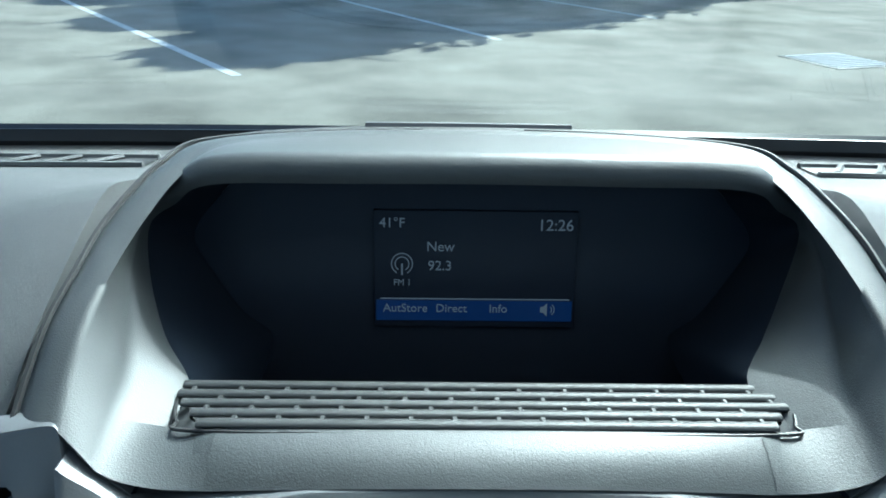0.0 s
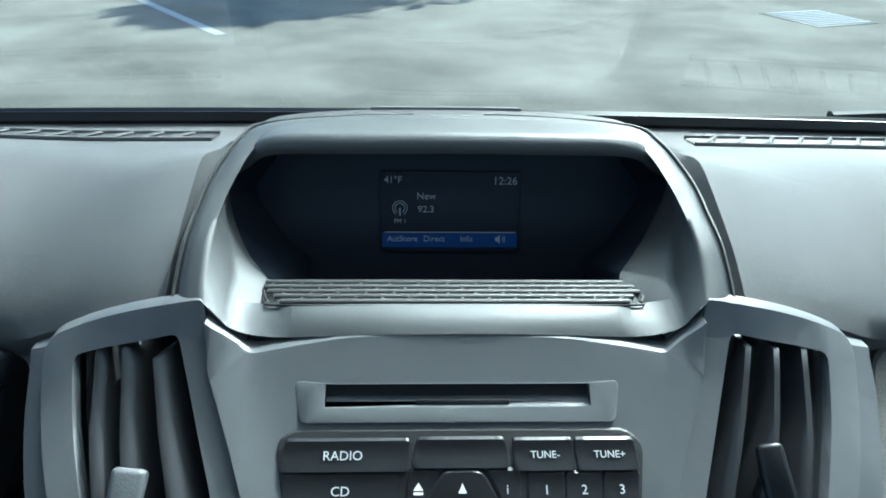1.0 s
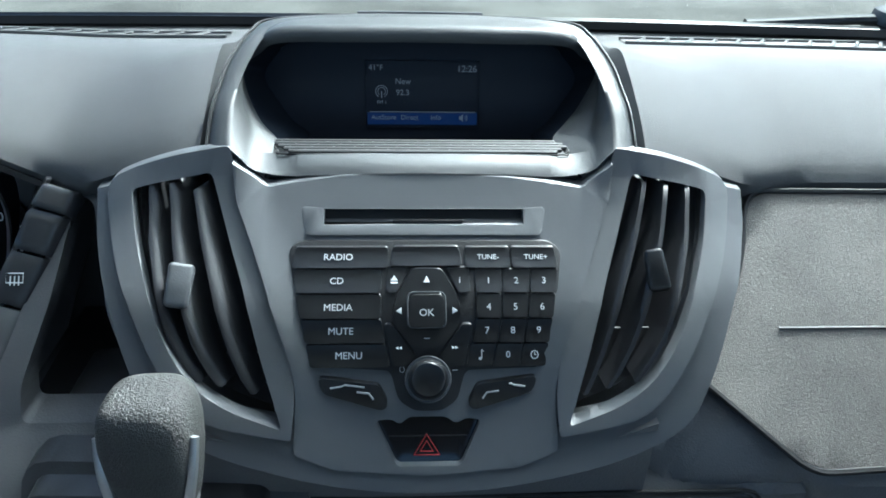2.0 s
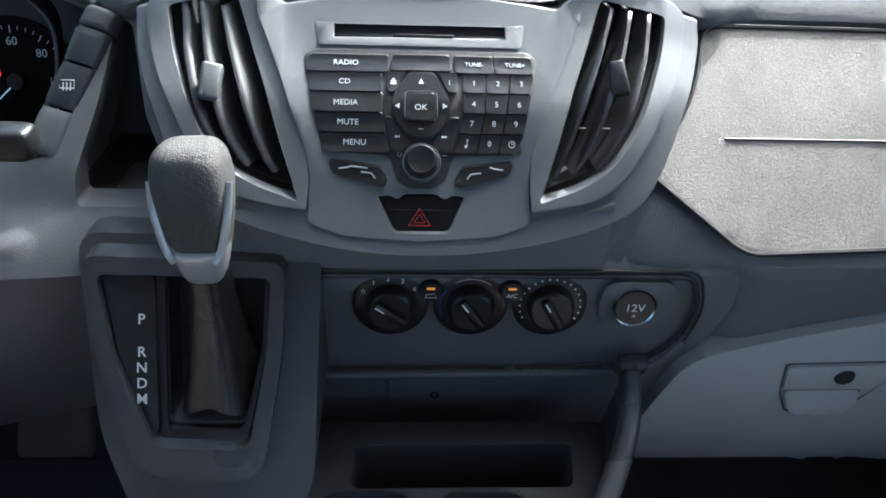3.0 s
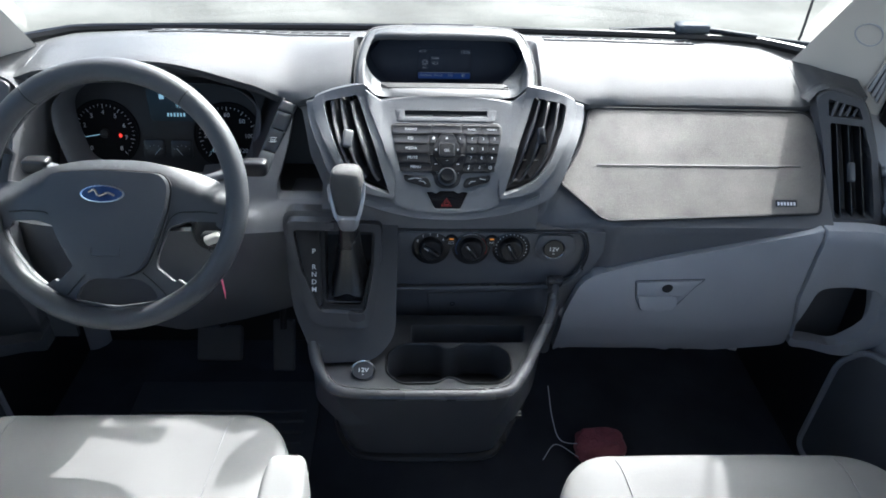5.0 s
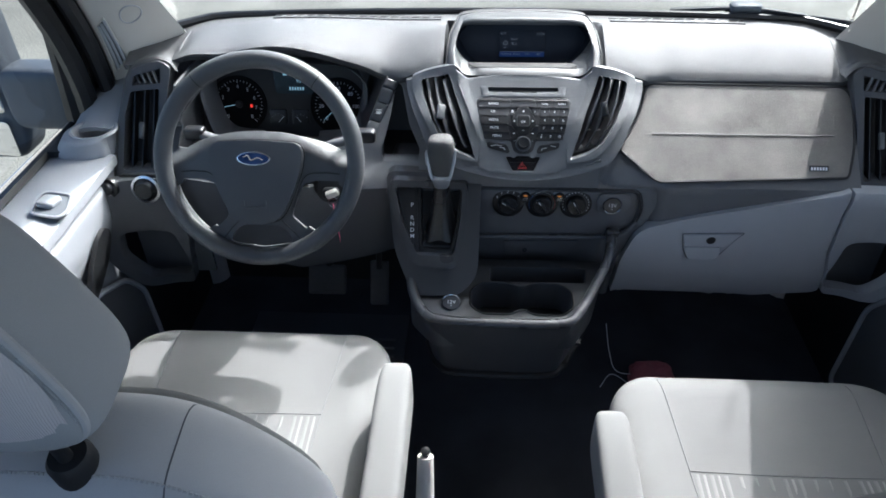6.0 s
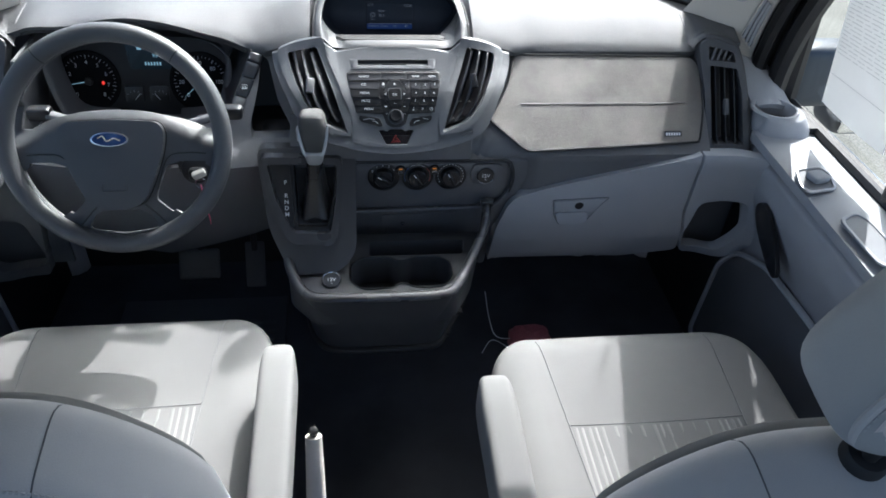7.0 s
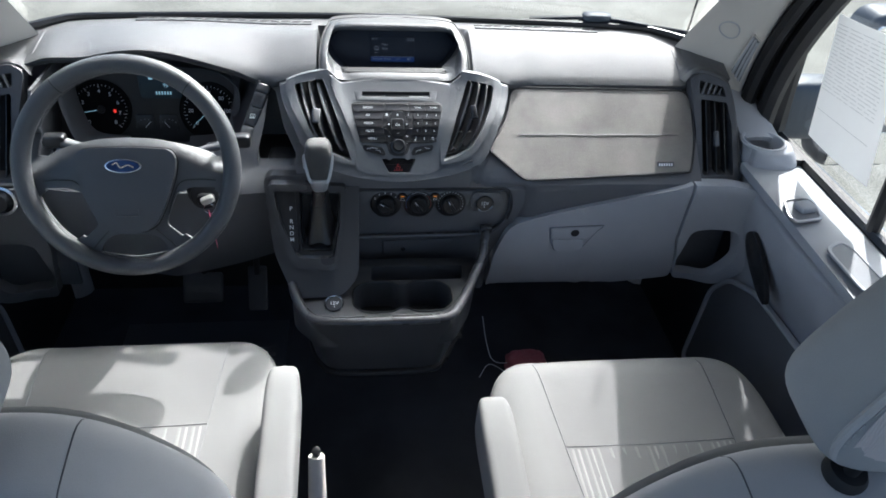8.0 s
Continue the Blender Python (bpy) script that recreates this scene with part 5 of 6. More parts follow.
CT = math.degrees(math.atan2(1, 0.30))
BEZ = [(-0.070, 0.925), (-0.133, 0.920), (-0.167, 0.902), (-0.184, 0.875), (-0.178, 0.825), (-0.150, 0.765), (-0.070, 0.752)]
BEZ = spline([(-0.515 + a, 0.135 - (0.925 - b) * 0.30, b) for a, b in reversed(BEZ)] + [(-0.515 - a, 0.135 - (0.925 - b) * 0.30, b) for a, b in BEZ], 5)
part("bezel", sheet(lambda u, v: BEZ[round(u * (len(BEZ) - 1))].lerp(Vector((-0.515, 0.20, 0.835)), 0.10 * v) + Vector((0, 0.045 * v * v, 0)), len(BEZ) - 1, 6, 0.004, (0, 1, 0)), M_TRIM, cluster, "grey sloping bezel")


def on_cluster(x, z, out=0.002):
    return pose(x, CY(z) - out, z, CT)


def dial(cx, cz, r, labels, needle, inner=()):
    d = part("dial", lathe([(r * 1.22, 0.0), (r * 1.22, 0.004), (r * 1.19, 0.0045), (r * 1.16, 0.002), (0.0, 0.002)], on_cluster(cx, cz, 0.0), 48), M_DIAL, cluster, "round black dial")
    m = on_cluster(cx, cz, 0.0)
    for i in range(33):
        a = radians(225 - 270 * i / 32)
        long = i % 4 == 0
        q = [m @ Vector((rr * math.cos(a), rr * math.sin(a), 0.0026)) for rr in (r * 1.04, r * (0.90 if long else 0.97))]
        part("tick", sweep(q, 0.0006 if long else 0.0004, 4), M_WHITE, d)
    for i, txt in enumerate(labels):
        a = radians(225 - 270 * i / (len(labels) - 1))
        lettering("lettering", txt, r * 0.22, m @ pose(r * 0.75 * math.cos(a), r * 0.75 * math.sin(a), 0.0026), M_WHITE, d)
    a = radians(needle)
    part("needle", sweep([m @ Vector((q * math.cos(a), q * math.sin(a), 0.005)) for q in (0.0, r * 0.9)], lambda s: 0.0008 - 0.0004 * s, 6), M_CLUSTERTEXT, d, "lit needle")
    part("boss", lathe([(0.0, 0.010), (0.008, 0.009), (0.009, 0.002)], m, 20), M_BLACK, d)
    return d


tach = dial(-0.642, 0.805, 0.053, ("0", "1", "2", "3", "4", "5", "6", "7", "8"), 190)
speed = dial(-0.411, 0.803, 0.053, ("0", "20", "40", "60", "80", "100", "120"), 222)
part("belt_lamp", soft(on_cluster(-0.613, 0.803, 0.004).translation, (0.003, 0.002, 0.004), 0.8, 0.8, 12, 8), M_REDLAMP, tach, "red warning lamp")
part("belt_lamp", soft(on_cluster(-0.430, 0.812, 0.004).translation, (0.0035, 0.002, 0.0045), 0.8, 0.8, 12, 8), M_REDLAMP, speed, "red warning lamp")
lcd = part("message_display", panel(rounded([(-0.553, 0.830), (-0.466, 0.830), (-0.456, 0.888), (-0.560, 0.888)], 0.008), lambda x, z: CY(z) - 0.004, 0.006, bevel=0.001, step=0), M_CLUSTERLCD, cluster, "dark blue message display")
lettering("lettering", "RNDM", 0.0095, on_cluster(-0.502, 0.874, 0.0048), M_CLUSTERTEXT, lcd)
part("gear_mark", rbox((0.009, 0.0005, 0.009), on_cluster(-0.530, 0.874, 0.0048).translation, (CT - 90, 0, 0), 0), M_CLUSTERTEXT, lcd)
lettering("lettering", "95°", 0.011, on_cluster(-0.497, 0.858, 0.0048), M_CLUSTERTEXT, lcd)
for i in range(6):
    part("digit_bar", rbox((0.0030, 0.0005, 0.0068), on_cluster(-0.520 + 0.0060 * i, 0.842, 0.0048).translation, (CT - 90, 0, 0), 0), M_CLUSTERTEXT, lcd)
for gx in (-0.552, -0.500):
    g = part("small_gauge", panel(rounded([(gx - 0.020, 0.762), (gx + 0.020, 0.762), (gx + 0.020, 0.795), (gx - 0.020, 0.795)], 0.006), lambda x, z: CY(z) - 0.003, 0.004, bevel=0.001, step=0), M_KEYS, cluster, "small quarter gauge")
    m = on_cluster(gx, 0.768, 0.0036)
    part("gauge_needle", sweep([m @ Vector((0, 0, 0)), m @ Vector((0.012 if gx < -0.52 else -0.010, 0.013, 0))], 0.0007, 4), M_WHITE, g)
    for a in (40, 65, 90, 115, 140):
        part("tick", sweep([m @ Vector((q * math.cos(radians(a)), q * math.sin(radians(a)), 0)) for q in (0.017, 0.020)], 0.0004, 4), M_GREYPRINT, g)

# ---- climate panel ----
CLY = lambda z: -0.066 + (0.724 - z) * 0.10
climate = thing("climate_panel", (0.08, -0.06, 0.60), "charcoal heater control panel with three rotary knobs", "climate panel")
CP = rounded([(-0.086, 0.740), (0.236, 0.740), (0.250, 0.700), (0.244, 0.660), (0.222, 0.630), (0.185, 0.620), (-0.088, 0.614)], [0.012, 0.014, 0.02, 0.02, 0.02, 0.03, 0.004])
part("surround", panel(rounded([(-0.100, 0.752), (0.275, 0.752), (0.280, 0.70), (0.262, 0.650), (0.222, 0.56), (0.218, 0.42), (-0.10, 0.42)], 0.012), lambda x, z: CLY(z) + 0.010 + 0.014 * smooth(0.612, 0.602, z) * smooth(0.205, 0.185, x) + 0.02 * smooth(0.60, 0.45, z) + 0.014 * smooth(0.742, 0.752, z), 0.03, holes=[CP], bevel=0.003, step=0.012), M_DARK, climate, "charcoal lower dash surround")
part("plate", panel(CP, lambda x, z: CLY(z) + 0.016, 0.006, bevel=0.002, step=0), M_DARK, climate, "recessed control plate")
part("rim", sweep([(a, CLY(b) + 0.0095, b) for a, b in CP], 0.0026, 8, closed=True), M_SATIN, climate, "satin edge of the control plate")
part("joint", sweep([(0.08 + (a - 0.08) * 1.028, CLY(b) + 0.0098, 0.68 + (b - 0.68) * 1.075) for a, b in CP], 0.0015, 6, closed=True), M_BLACK, climate, "dark joint round the control plate")
part("ledge", sweep(spline([(-0.096, CLY(0.611) + 0.008, 0.611), (0.05, CLY(0.614) + 0.008, 0.614), (0.180, CLY(0.617) + 0.008, 0.617), (0.222, CLY(0.627) + 0.008, 0.627), (0.246, CLY(0.660) + 0.008, 0.660)], 6), 0.0045, 8), M_DARK, climate, "rounded ledge below the controls")
CL_A = 84.0


def on_climate(x, z, out=0.0):
    return pose(x, CLY(z) + 0.016 - out, z, CL_A)


for i, x in enumerate((-0.024, 0.046, 0.116)):
    m = on_climate(x, 0.703)
    kn = part("rotary_knob", lathe([(0.033, 0.0), (0.033, 0.004), (0.030, 0.006), (0.0215, 0.006), (0.0195, 0.016), (0.017, 0.018), (0.0, 0.0175)], m, 40), M_KEYS, climate, "black rotary knob")
    ang = (35, 55, 60)[i]
    part("grip", rbox((0.032, 0.009, 0.008), (m @ Vector((0, 0, 0.020))), (CL_A, 0, 0), 0.003), M_KEYS, kn)
    kn.children[-1].data.transform(m @ Matrix.Rotation(radians(-ang), 4, "Z") @ m.inverted())
    part("pointer", sweep([m @ Matrix.Rotation(radians(-ang), 4, "Z") @ Vector((q, 0, 0.0242)) for q in (-0.015, -0.006)], 0.0008, 4), M_WHITE, kn, "white pointer line")
    if i == 0:
        for j, txt in enumerate("01234"):
            a = radians(150 - 28 * j)
            lettering("lettering", txt, 0.0066, m @ pose(0.0265 * math.cos(a), 0.0265 * math.sin(a), 0.0063), M_WHITE, kn)
    elif i == 1:
        for a0, a1, mm in ((135, 205, M_BLUE), (-25, 45, M_RED), (52, 128, M_WHITE)):
            part("scale_arc", sweep([m @ Vector((0.0268 * math.cos(radians(a)), 0.0268 * math.sin(radians(a)), 0.0062)) for a in range(a0, a1 + 1, 7)], 0.0012 if mm is not M_WHITE else 0.0006, 5, flat=0.4), mm, kn)
    else:
        for a in range(-30, 215, 14):
            part("scale_dot", lathe([(0, 0.0006), (0.0009, 0.0005), (0.0010, 0)], m @ pose(0.0268 * math.cos(radians(a)), 0.0268 * math.sin(radians(a)), 0.006), 8), M_WHITE, kn)
for x, txt in ((0.011, ""), (0.081, "A/C")):
    m = on_climate(x, 0.719)
    b = part("push_switch", lathe([(0.0105, 0.0), (0.0105, 0.005), (0.009, 0.007), (0.0, 0.007)], m, 24), M_KEYS, climate, "small round push switch")
    part("lamp", rbox((0.007, 0.002, 0.0012), m @ Vector((0, 0.004, 0.0072)), (CL_A, 0, 0), 0), M_AMBER, b, "amber lamp")
    if txt:
        lettering("lettering", txt, 0.0058, m @ pose(0, -0.003, 0.0074), M_WHITE, b)
    else:
        part("icon", sweep([m @ Vector(p) for p in ((-0.005, -0.005, 0.0075), (-0.004, -0.002, 0.0075), (0.003, -0.001, 0.0075), (0.005, -0.005, 0.0075), (-0.005, -0.005, 0.0075))], 0.0004, 4), M_WHITE, b)


def socket(m, r, label):
    s = thing("power_socket", m.translation, label, "power socket", "12 volt sockets")
    cap = part("cap", lathe([(r, -0.002), (r, 0.003), (r * 0.93, 0.005), (0.0, 0.0055)], m, 36), M_KEYS, s, "black cap")
    part("ring", lathe([(r, 0.0), (r * 1.09, 0.001), (r * 1.10, 0.004), (r * 1.04, 0.0058), (r * 0.98, 0.0045)], m, 40), M_CHROME, s, "bright ring")
    lettering("lettering", "12V", r * 0.62, m @ pose(0, 0, 0.0056), M_WHITE, cap)
    part("arrow", sweep([m @ Vector(p) for p in ((-r * 0.08, -r * 0.5, 0.0056), (0, -r * 0.38, 0.0056), (r * 0.08, -r * 0.5, 0.0056))], 0.0005, 4), M_WHITE, cap)
    return s


socket(on_climate(0.19, 0.705, 0.006), 0.0180, "capped 12 volt socket in the heater panel")
part("socket_surround", panel(rounded([(0.162, 0.732), (0.222, 0.732), (0.232, 0.700), (0.210, 0.678), (0.168, 0.678), (0.158, 0.70)], 0.012), lambda x, z: CLY(z) + 0.0105, 0.004, bevel=0.002, step=0), M_DARK, climate)
aux = thing("aux_socket", (0.017, -0.04, 0.560), "small headphone socket on a flush dark plate", "audio socket")
part("plate", panel(rounded([(-0.028, 0.588), (0.135, 0.594), (0.100, 0.520), (-0.026, 0.527)], 0.003), lambda x, z: CLY(z) + 0.0215 + 0.02 * smooth(0.60, 0.45, z), 0.004, bevel=0.0008, step=0), M_DARK, aux)
part("jack", lathe([(0.0025, -0.004), (0.0025, 0.002), (0.0045, 0.002), (0.0050, 0.0)], pose(0.019, CLY(0.560) + 0.0225 + 0.02 * smooth(0.60, 0.45, 0.560), 0.560, 86), 20), M_CHROME, aux, "bright metal jack")

# ---- gear selector ----
GY = lambda z: -0.072 - (0.757 - z) * 0.74
G_A = math.degrees(math.atan2(1, 0.74))
gate = thing("gear_selector", (-0.175, -0.12, 0.60), "column of the automatic gear selector with a leather knob", "gear selector")
GOUT = [(-0.2680, 0.764), (-0.1070, 0.760), (-0.1090, 0.70), (-0.1210, 0.632), (-0.1340, 0.620), (-0.2120, 0.624), (-0.2280, 0.640), (-0.2530, 0.70)]
GIN = rounded([(-0.2040, 0.748), (-0.1240, 0.748), (-0.1260, 0.70), (-0.1400, 0.648), (-0.2000, 0.648)], 0.005)
part("housing", panel(rounded([(-0.2780, 0.771), (-0.0800, 0.767), (-0.0840, 0.60), (-0.1190, 0.568), (-0.2160, 0.565), (-0.2560, 0.64)], 0.02), lambda x, z: GY(z) + 0.018, 0.12, holes=[GIN], bevel=0.010, step=0.02, segments=3), M_CONSOLE, gate, "black selector housing")
part("surround", panel(rounded(GOUT, 0.012), lambda x, z: GY(z), 0.028, holes=[rounded([(-0.2560, 0.752), (-0.1180, 0.750), (-0.1210, 0.70), (-0.1330, 0.645), (-0.1420, 0.640), (-0.2080, 0.642), (-0.2180, 0.660), (-0.2420, 0.70)], 0.008)], bevel=0.006, step=0.02, segments=3), M_SATIN, gate, "satin charcoal surround")
part("scale_plate", panel(rounded([(-0.2530, 0.750), (-0.2120, 0.750), (-0.2060, 0.648), (-0.2150, 0.648), (-0.2390, 0.70)], 0.004), lambda x, z: GY(z) + 0.006, 0.008, bevel=0.0015, step=0), M_KEYS, gate, "black plate with the gear letters")
for txt, z in (("P", 0.7265), ("R", 0.7055), ("N", 0.6955), ("D", 0.6855), ("M", 0.6755)):
    lettering("lettering", txt, 0.0115, pose(-0.2205 + (0.73 - z) * 0.03, GY(z - 0.0058) + 0.0042, z - 0.0050, G_A), M_WHITE, gate, "white gear letter", bold=0.0001)
part("plate", panel(rounded([(-0.2130, 0.751), (-0.1180, 0.751), (-0.1210, 0.70), (-0.1380, 0.638), (-0.2050, 0.638)], 0.004), lambda x, z: GY(z) + 0.010, 0.004, holes=[GIN], bevel=0.001, step=0), M_KEYS, gate)
part("well", panel([(-0.2190, 0.765), (-0.1190, 0.765), (-0.1340, 0.64), (-0.2090, 0.64)], lambda x, z: GY(z) + 0.055, 0.002, bevel=0, step=0), M_BLACK, gate)


def boot(u, v):
    a = 2 * math.pi * u
    c = Vector((-0.160, -0.105, 0.662)).lerp(Vector((-0.160, -0.095, 0.782)), v)
    r = 0.020 * (1 - v) ** 2.2 + 0.0185
    fold = 1 + 0.10 * math.sin(5 * a + 1) * (1 - v) ** 0.5
    return (c.x + r * fold * math.cos(a) * 0.9, c.y + r * fold * math.sin(a), c.z + 0.006 * math.sin(3 * a) * (1 - v))


part("boot", sheet(boot, 40, 18, 0, close_u=True), M_BOOT, gate, "shiny black vinyl boot", sharp=2)


def knob_shape(x, y, z):
    w = 1.0 - 0.30 * smooth(0.4, -1.0, z)
    return (x * w, y * w * (1 - 0.10 * z), z)


knob = part("knob", soft((-0.159, -0.094, 0.830), (0.0265, 0.029, 0.047), 0.45, 0.6, 40, 28, knob_shape, (-8, -2, 0)), M_LEATHER, gate, "black leather knob", sharp=2)
part("knob_collar", soft((-0.159, -0.099, 0.790), (0.0222, 0.0255, 0.018), 0.35, 0.6, 32, 14, lambda x, y, z: (x * (0.82 + 0.18 * z), y * (0.84 + 0.16 * z), z), (4, 0, 0)), M_SILVERPAINT, knob, "satin silver collar")
for sx in (-1, 1):
    part("knob_inlay", sweep(spline([(-0.159 + sx * 0.0265, -0.102, 0.853), (-0.159 + sx * 0.0247, -0.112, 0.832), (-0.159 + sx * 0.019, -0.119, 0.807), (-0.159 + sx * 0.0135, -0.1225, 0.799)]), 0.0032, 8, flat=0.7), M_SILVERPAINT, knob, "bright inlay line")
part("release_button", rbox((0.006, 0.014, 0.026), (-0.187, -0.096, 0.832), (-8, -4, 0), 0.002), M_SILVERPAINT, knob)

# ---- lower console with cup holders ----
console = thing("centre_console", (0.0, -0.15, 0.40), "charcoal lower console with cup holders and a storage bin", "console")
TOPZ = 0.560


def console_tub(u, v):
    """The outside of the tub: round its plan with u, down with v."""
    pts = CON
    i = u * (len(pts) - 1)
    a = pts[min(int(i), len(pts) - 1)]
    b = pts[min(int(i) + 1, len(pts) - 1)]
    p = Vector(a).lerp(Vector(b), i - int(i))
    k = 1 - 0.16 * v
    rim = p.z
    return (-0.02 + (p.x + 0.02) * k, -0.06 + (p.y + 0.06) * (1 - 0.10 * v), rim + (0.405 - rim) * v)


CON = [tuple(p) for p in spline([(-0.226, -0.06, 0.64), (-0.225, -0.13, 0.605), (-0.216, -0.195, 0.579), (-0.190, -0.250, 0.571), (-0.150, -0.272, 0.570), (-0.03, -0.276, 0.570), (0.085, -0.272, 0.570), (0.118, -0.245, 0.575), (0.152, -0.185, 0.590), (0.185, -0.12, 0.615), (0.198, -0.06, 0.638)], 6)]
part("tub", sheet(console_tub, 60, 14, 0.008, (0, 0.6, 0)), M_CONSOLE, console, "smooth black tub", sharp=1.0)
part("rim", sweep([Vector(p) + Vector((0, 0, 0.001)) for p in CON], 0.0100, 10, flat=0.75), M_SATIN, console, "broad satin rim")
for p in (CON[0], CON[-1]):
    part("rim_cap", rbox((0.028, 0.016, 0.020), (p[0], p[1] - 0.002, p[2] + 0.002), (20, 0, 0), 0.004, 3), M_SATIN, console, "satin end of the rim")
part("base_trim", sweep([Vector(console_tub(u, 1.0)) + Vector((0, -0.004, 0)) for u in np.linspace(0.08, 0.92, 30)], 0.008, 8), M_BLACK, console)
part("underside", rbox((0.26, 0.20, 0.01), (-0.02, -0.13, 0.408), bevel=0), M_BLACK, console)
hole = [(a, b) for a, b in rounded([(-0.098, -0.165), (-0.075, -0.142), (-0.015, -0.142), (0.0, -0.155), (0.016, -0.155), (0.030, -0.142), (0.088, -0.142), (0.112, -0.165), (0.112, -0.215), (0.088, -0.240), (0.030, -0.240), (0.014, -0.226), (0.0, -0.226), (-0.015, -0.240), (-0.075, -0.240), (-0.098, -0.215)], 0.012, 3)]
tray = panel(rounded([(-0.23, -0.06), (0.19, -0.06), (0.155, -0.18), (0.110, -0.262), (-0.17, -0.264), (-0.222, -0.20)], 0.02), lambda x, z: -TOPZ, 0.07, holes=[hole, rounded([(-0.058, -0.136), (0.142, -0.136), (0.148, -0.088), (-0.058, -0.088)], 0.008)], bevel=0.003, step=0)
bmesh.ops.transform(tray, matrix=Matrix(((1, 0, 0, 0), (0, 0, 1, 0), (0, -1, 0, 0), (0, 0, 0, 1))), verts=tray.verts)
part("tray", tray, M_CONSOLE, console, "black top tray with cup wells")
part("well_floor", rbox((0.27, 0.18, 0.006), (-0.005, -0.155, TOPZ - 0.072), bevel=0), M_BLACK, console)
part("cup_lip", sweep([(a, b, TOPZ + 0.001) for a, b in hole], 0.0020, 6, closed=True), M_KEYS, console)
socket(pose(-0.136, -0.214, TOPZ + 0.002, 14, 0, 0), 0.0185, "capped 12 volt socket in the console tray")

# ---- steering wheel ----
WA = radians(27)
WC = Vector((-0.492, -0.171, 0.866))
WM = Matrix.Translation(WC) @ Matrix.Rotation(-WA, 4, "X")
wheel = thing("steering_wheel", WC, "dark grey four-spoke steering wheel", "steering wheel")


def on_wheel(bm):
    bmesh.ops.transform(bm, matrix=WM, verts=bm.verts)
    return bm


part("rim", on_wheel(sweep([(0.181 * math.cos(a), -0.004, 0.181 * math.sin(a)) for a in np.linspace(0, 2 * math.pi, 96, endpoint=False)], 0.0165, 16, closed=True, flat=1.0)), M_WHEEL, wheel, "thick moulded rim")
for a in (52, 128):
    at = Matrix.Translation((0.181 * math.cos(radians(a)), -0.004, 0.181 * math.sin(radians(a)))) @ Vector((-math.sin(radians(a)), 0, math.cos(radians(a)))).to_track_quat("Z", "Y").to_matrix().to_4x4()
    part("grip_joint", on_wheel(lathe([(0.0160, -0.0012), (0.0168, -0.0008), (0.0168, 0.0008), (0.0160, 0.0012)], at, 28)), M_BLACK, wheel)
def spider_y(x, z):
    """The spokes fall away from the hub towards the rim, and their brow rolls over towards the instruments."""
    r = math.hypot(x, z)
    brow = float(np.interp(abs(x), [0.0, 0.044, 0.084, 0.118, 0.152, 0.18], [0.053, 0.051, 0.043, 0.034, 0.018, 0.010])) - z
    roll = 0.026 * max(0.0, min(1.0, 1 - brow / 0.028)) ** 1.25 if z < 0.06 else 0.0
    return roll - 0.008 + 0.012 * smooth(0.07, 0.165, r) - 0.014 * smooth(0.005, 0.045, z) * smooth(0.155, 0.085, r)


HUB = rounded([(-0.087, 0.018), (-0.076, 0.033), (0.0, 0.038), (0.076, 0.033), (0.087, 0.018), (0.083, -0.017), (0.062, -0.073), (0.042, -0.110), (0.0, -0.119), (-0.042, -0.110), (-0.062, -0.073), (-0.083, -0.017)], [0.01, 0.01, 0.05, 0.01, 0.01, 0.03, 0.03, 0.02, 0.03, 0.02, 0.03, 0.03])
dome = lambda x, z: -0.034 + 0.9 * (x * x) + 0.9 * (z + 0.035) ** 2
hub = part("airbag_cover", on_wheel(panel(HUB, dome, 0.045, bevel=0.005, step=0.02, segments=3)), M_HUB, wheel, "grained centre pad")
# Black line added to stand for the shading along the pad's edge.
part("hub_joint", on_wheel(sweep([(a * 1.012, spider_y(a, b) - 0.001, b * 1.012) for a, b in HUB], 0.0016, 6, closed=True)), M_BLACK, wheel, "black line for the shading round the centre pad")
oval = [(0.031 * math.cos(a), 0.0045 + 0.0125 * math.sin(a)) for a in np.linspace(0, 2 * math.pi, 36, endpoint=False)]
badge = part("badge", on_wheel(panel(oval, lambda x, z: dome(x, z) - 0.0025, 0.004, bevel=0.0005, step=0)), M_CHROME, hub, "oval blue badge with a bright edge")
part("badge_field", on_wheel(panel([(a * 0.90, 0.0045 + (b - 0.0045) * 0.84) for a, b in oval], lambda x, z: dome(x, z) - 0.0032, 0.001, bevel=0, step=0)), M_EMBLEM, badge)
part("badge_stroke", on_wheel(sweep(spline([(-0.018, dome(0, 0) - 0.0034, 0.007), (-0.010, dome(0, 0) - 0.0034, 0.010), (-0.004, dome(0, 0) - 0.0034, 0.002), (0.008, dome(0, 0) - 0.0034, 0.006), (0.018, dome(0, 0) - 0.0034, 0.002)]), 0.0014, 5)), M_CHROME, badge)
part("moulded_mark", on_wheel(sweep([(-0.020, dome(0.02, -0.078) - 0.0005, -0.072), (-0.020, dome(0.02, -0.08) - 0.0005, -0.084), (0.020, dome(0.02, -0.08) - 0.0005, -0.084), (0.020, dome(0.02, -0.078) - 0.0005, -0.072)], 0.0010, 5)), M_HUB, hub)


def arc(a0, a1, r, n):
    return [(r * math.cos(radians(a)), r * math.sin(radians(a))) for a in np.linspace(a0, a1, n)]


INNER = 0.166
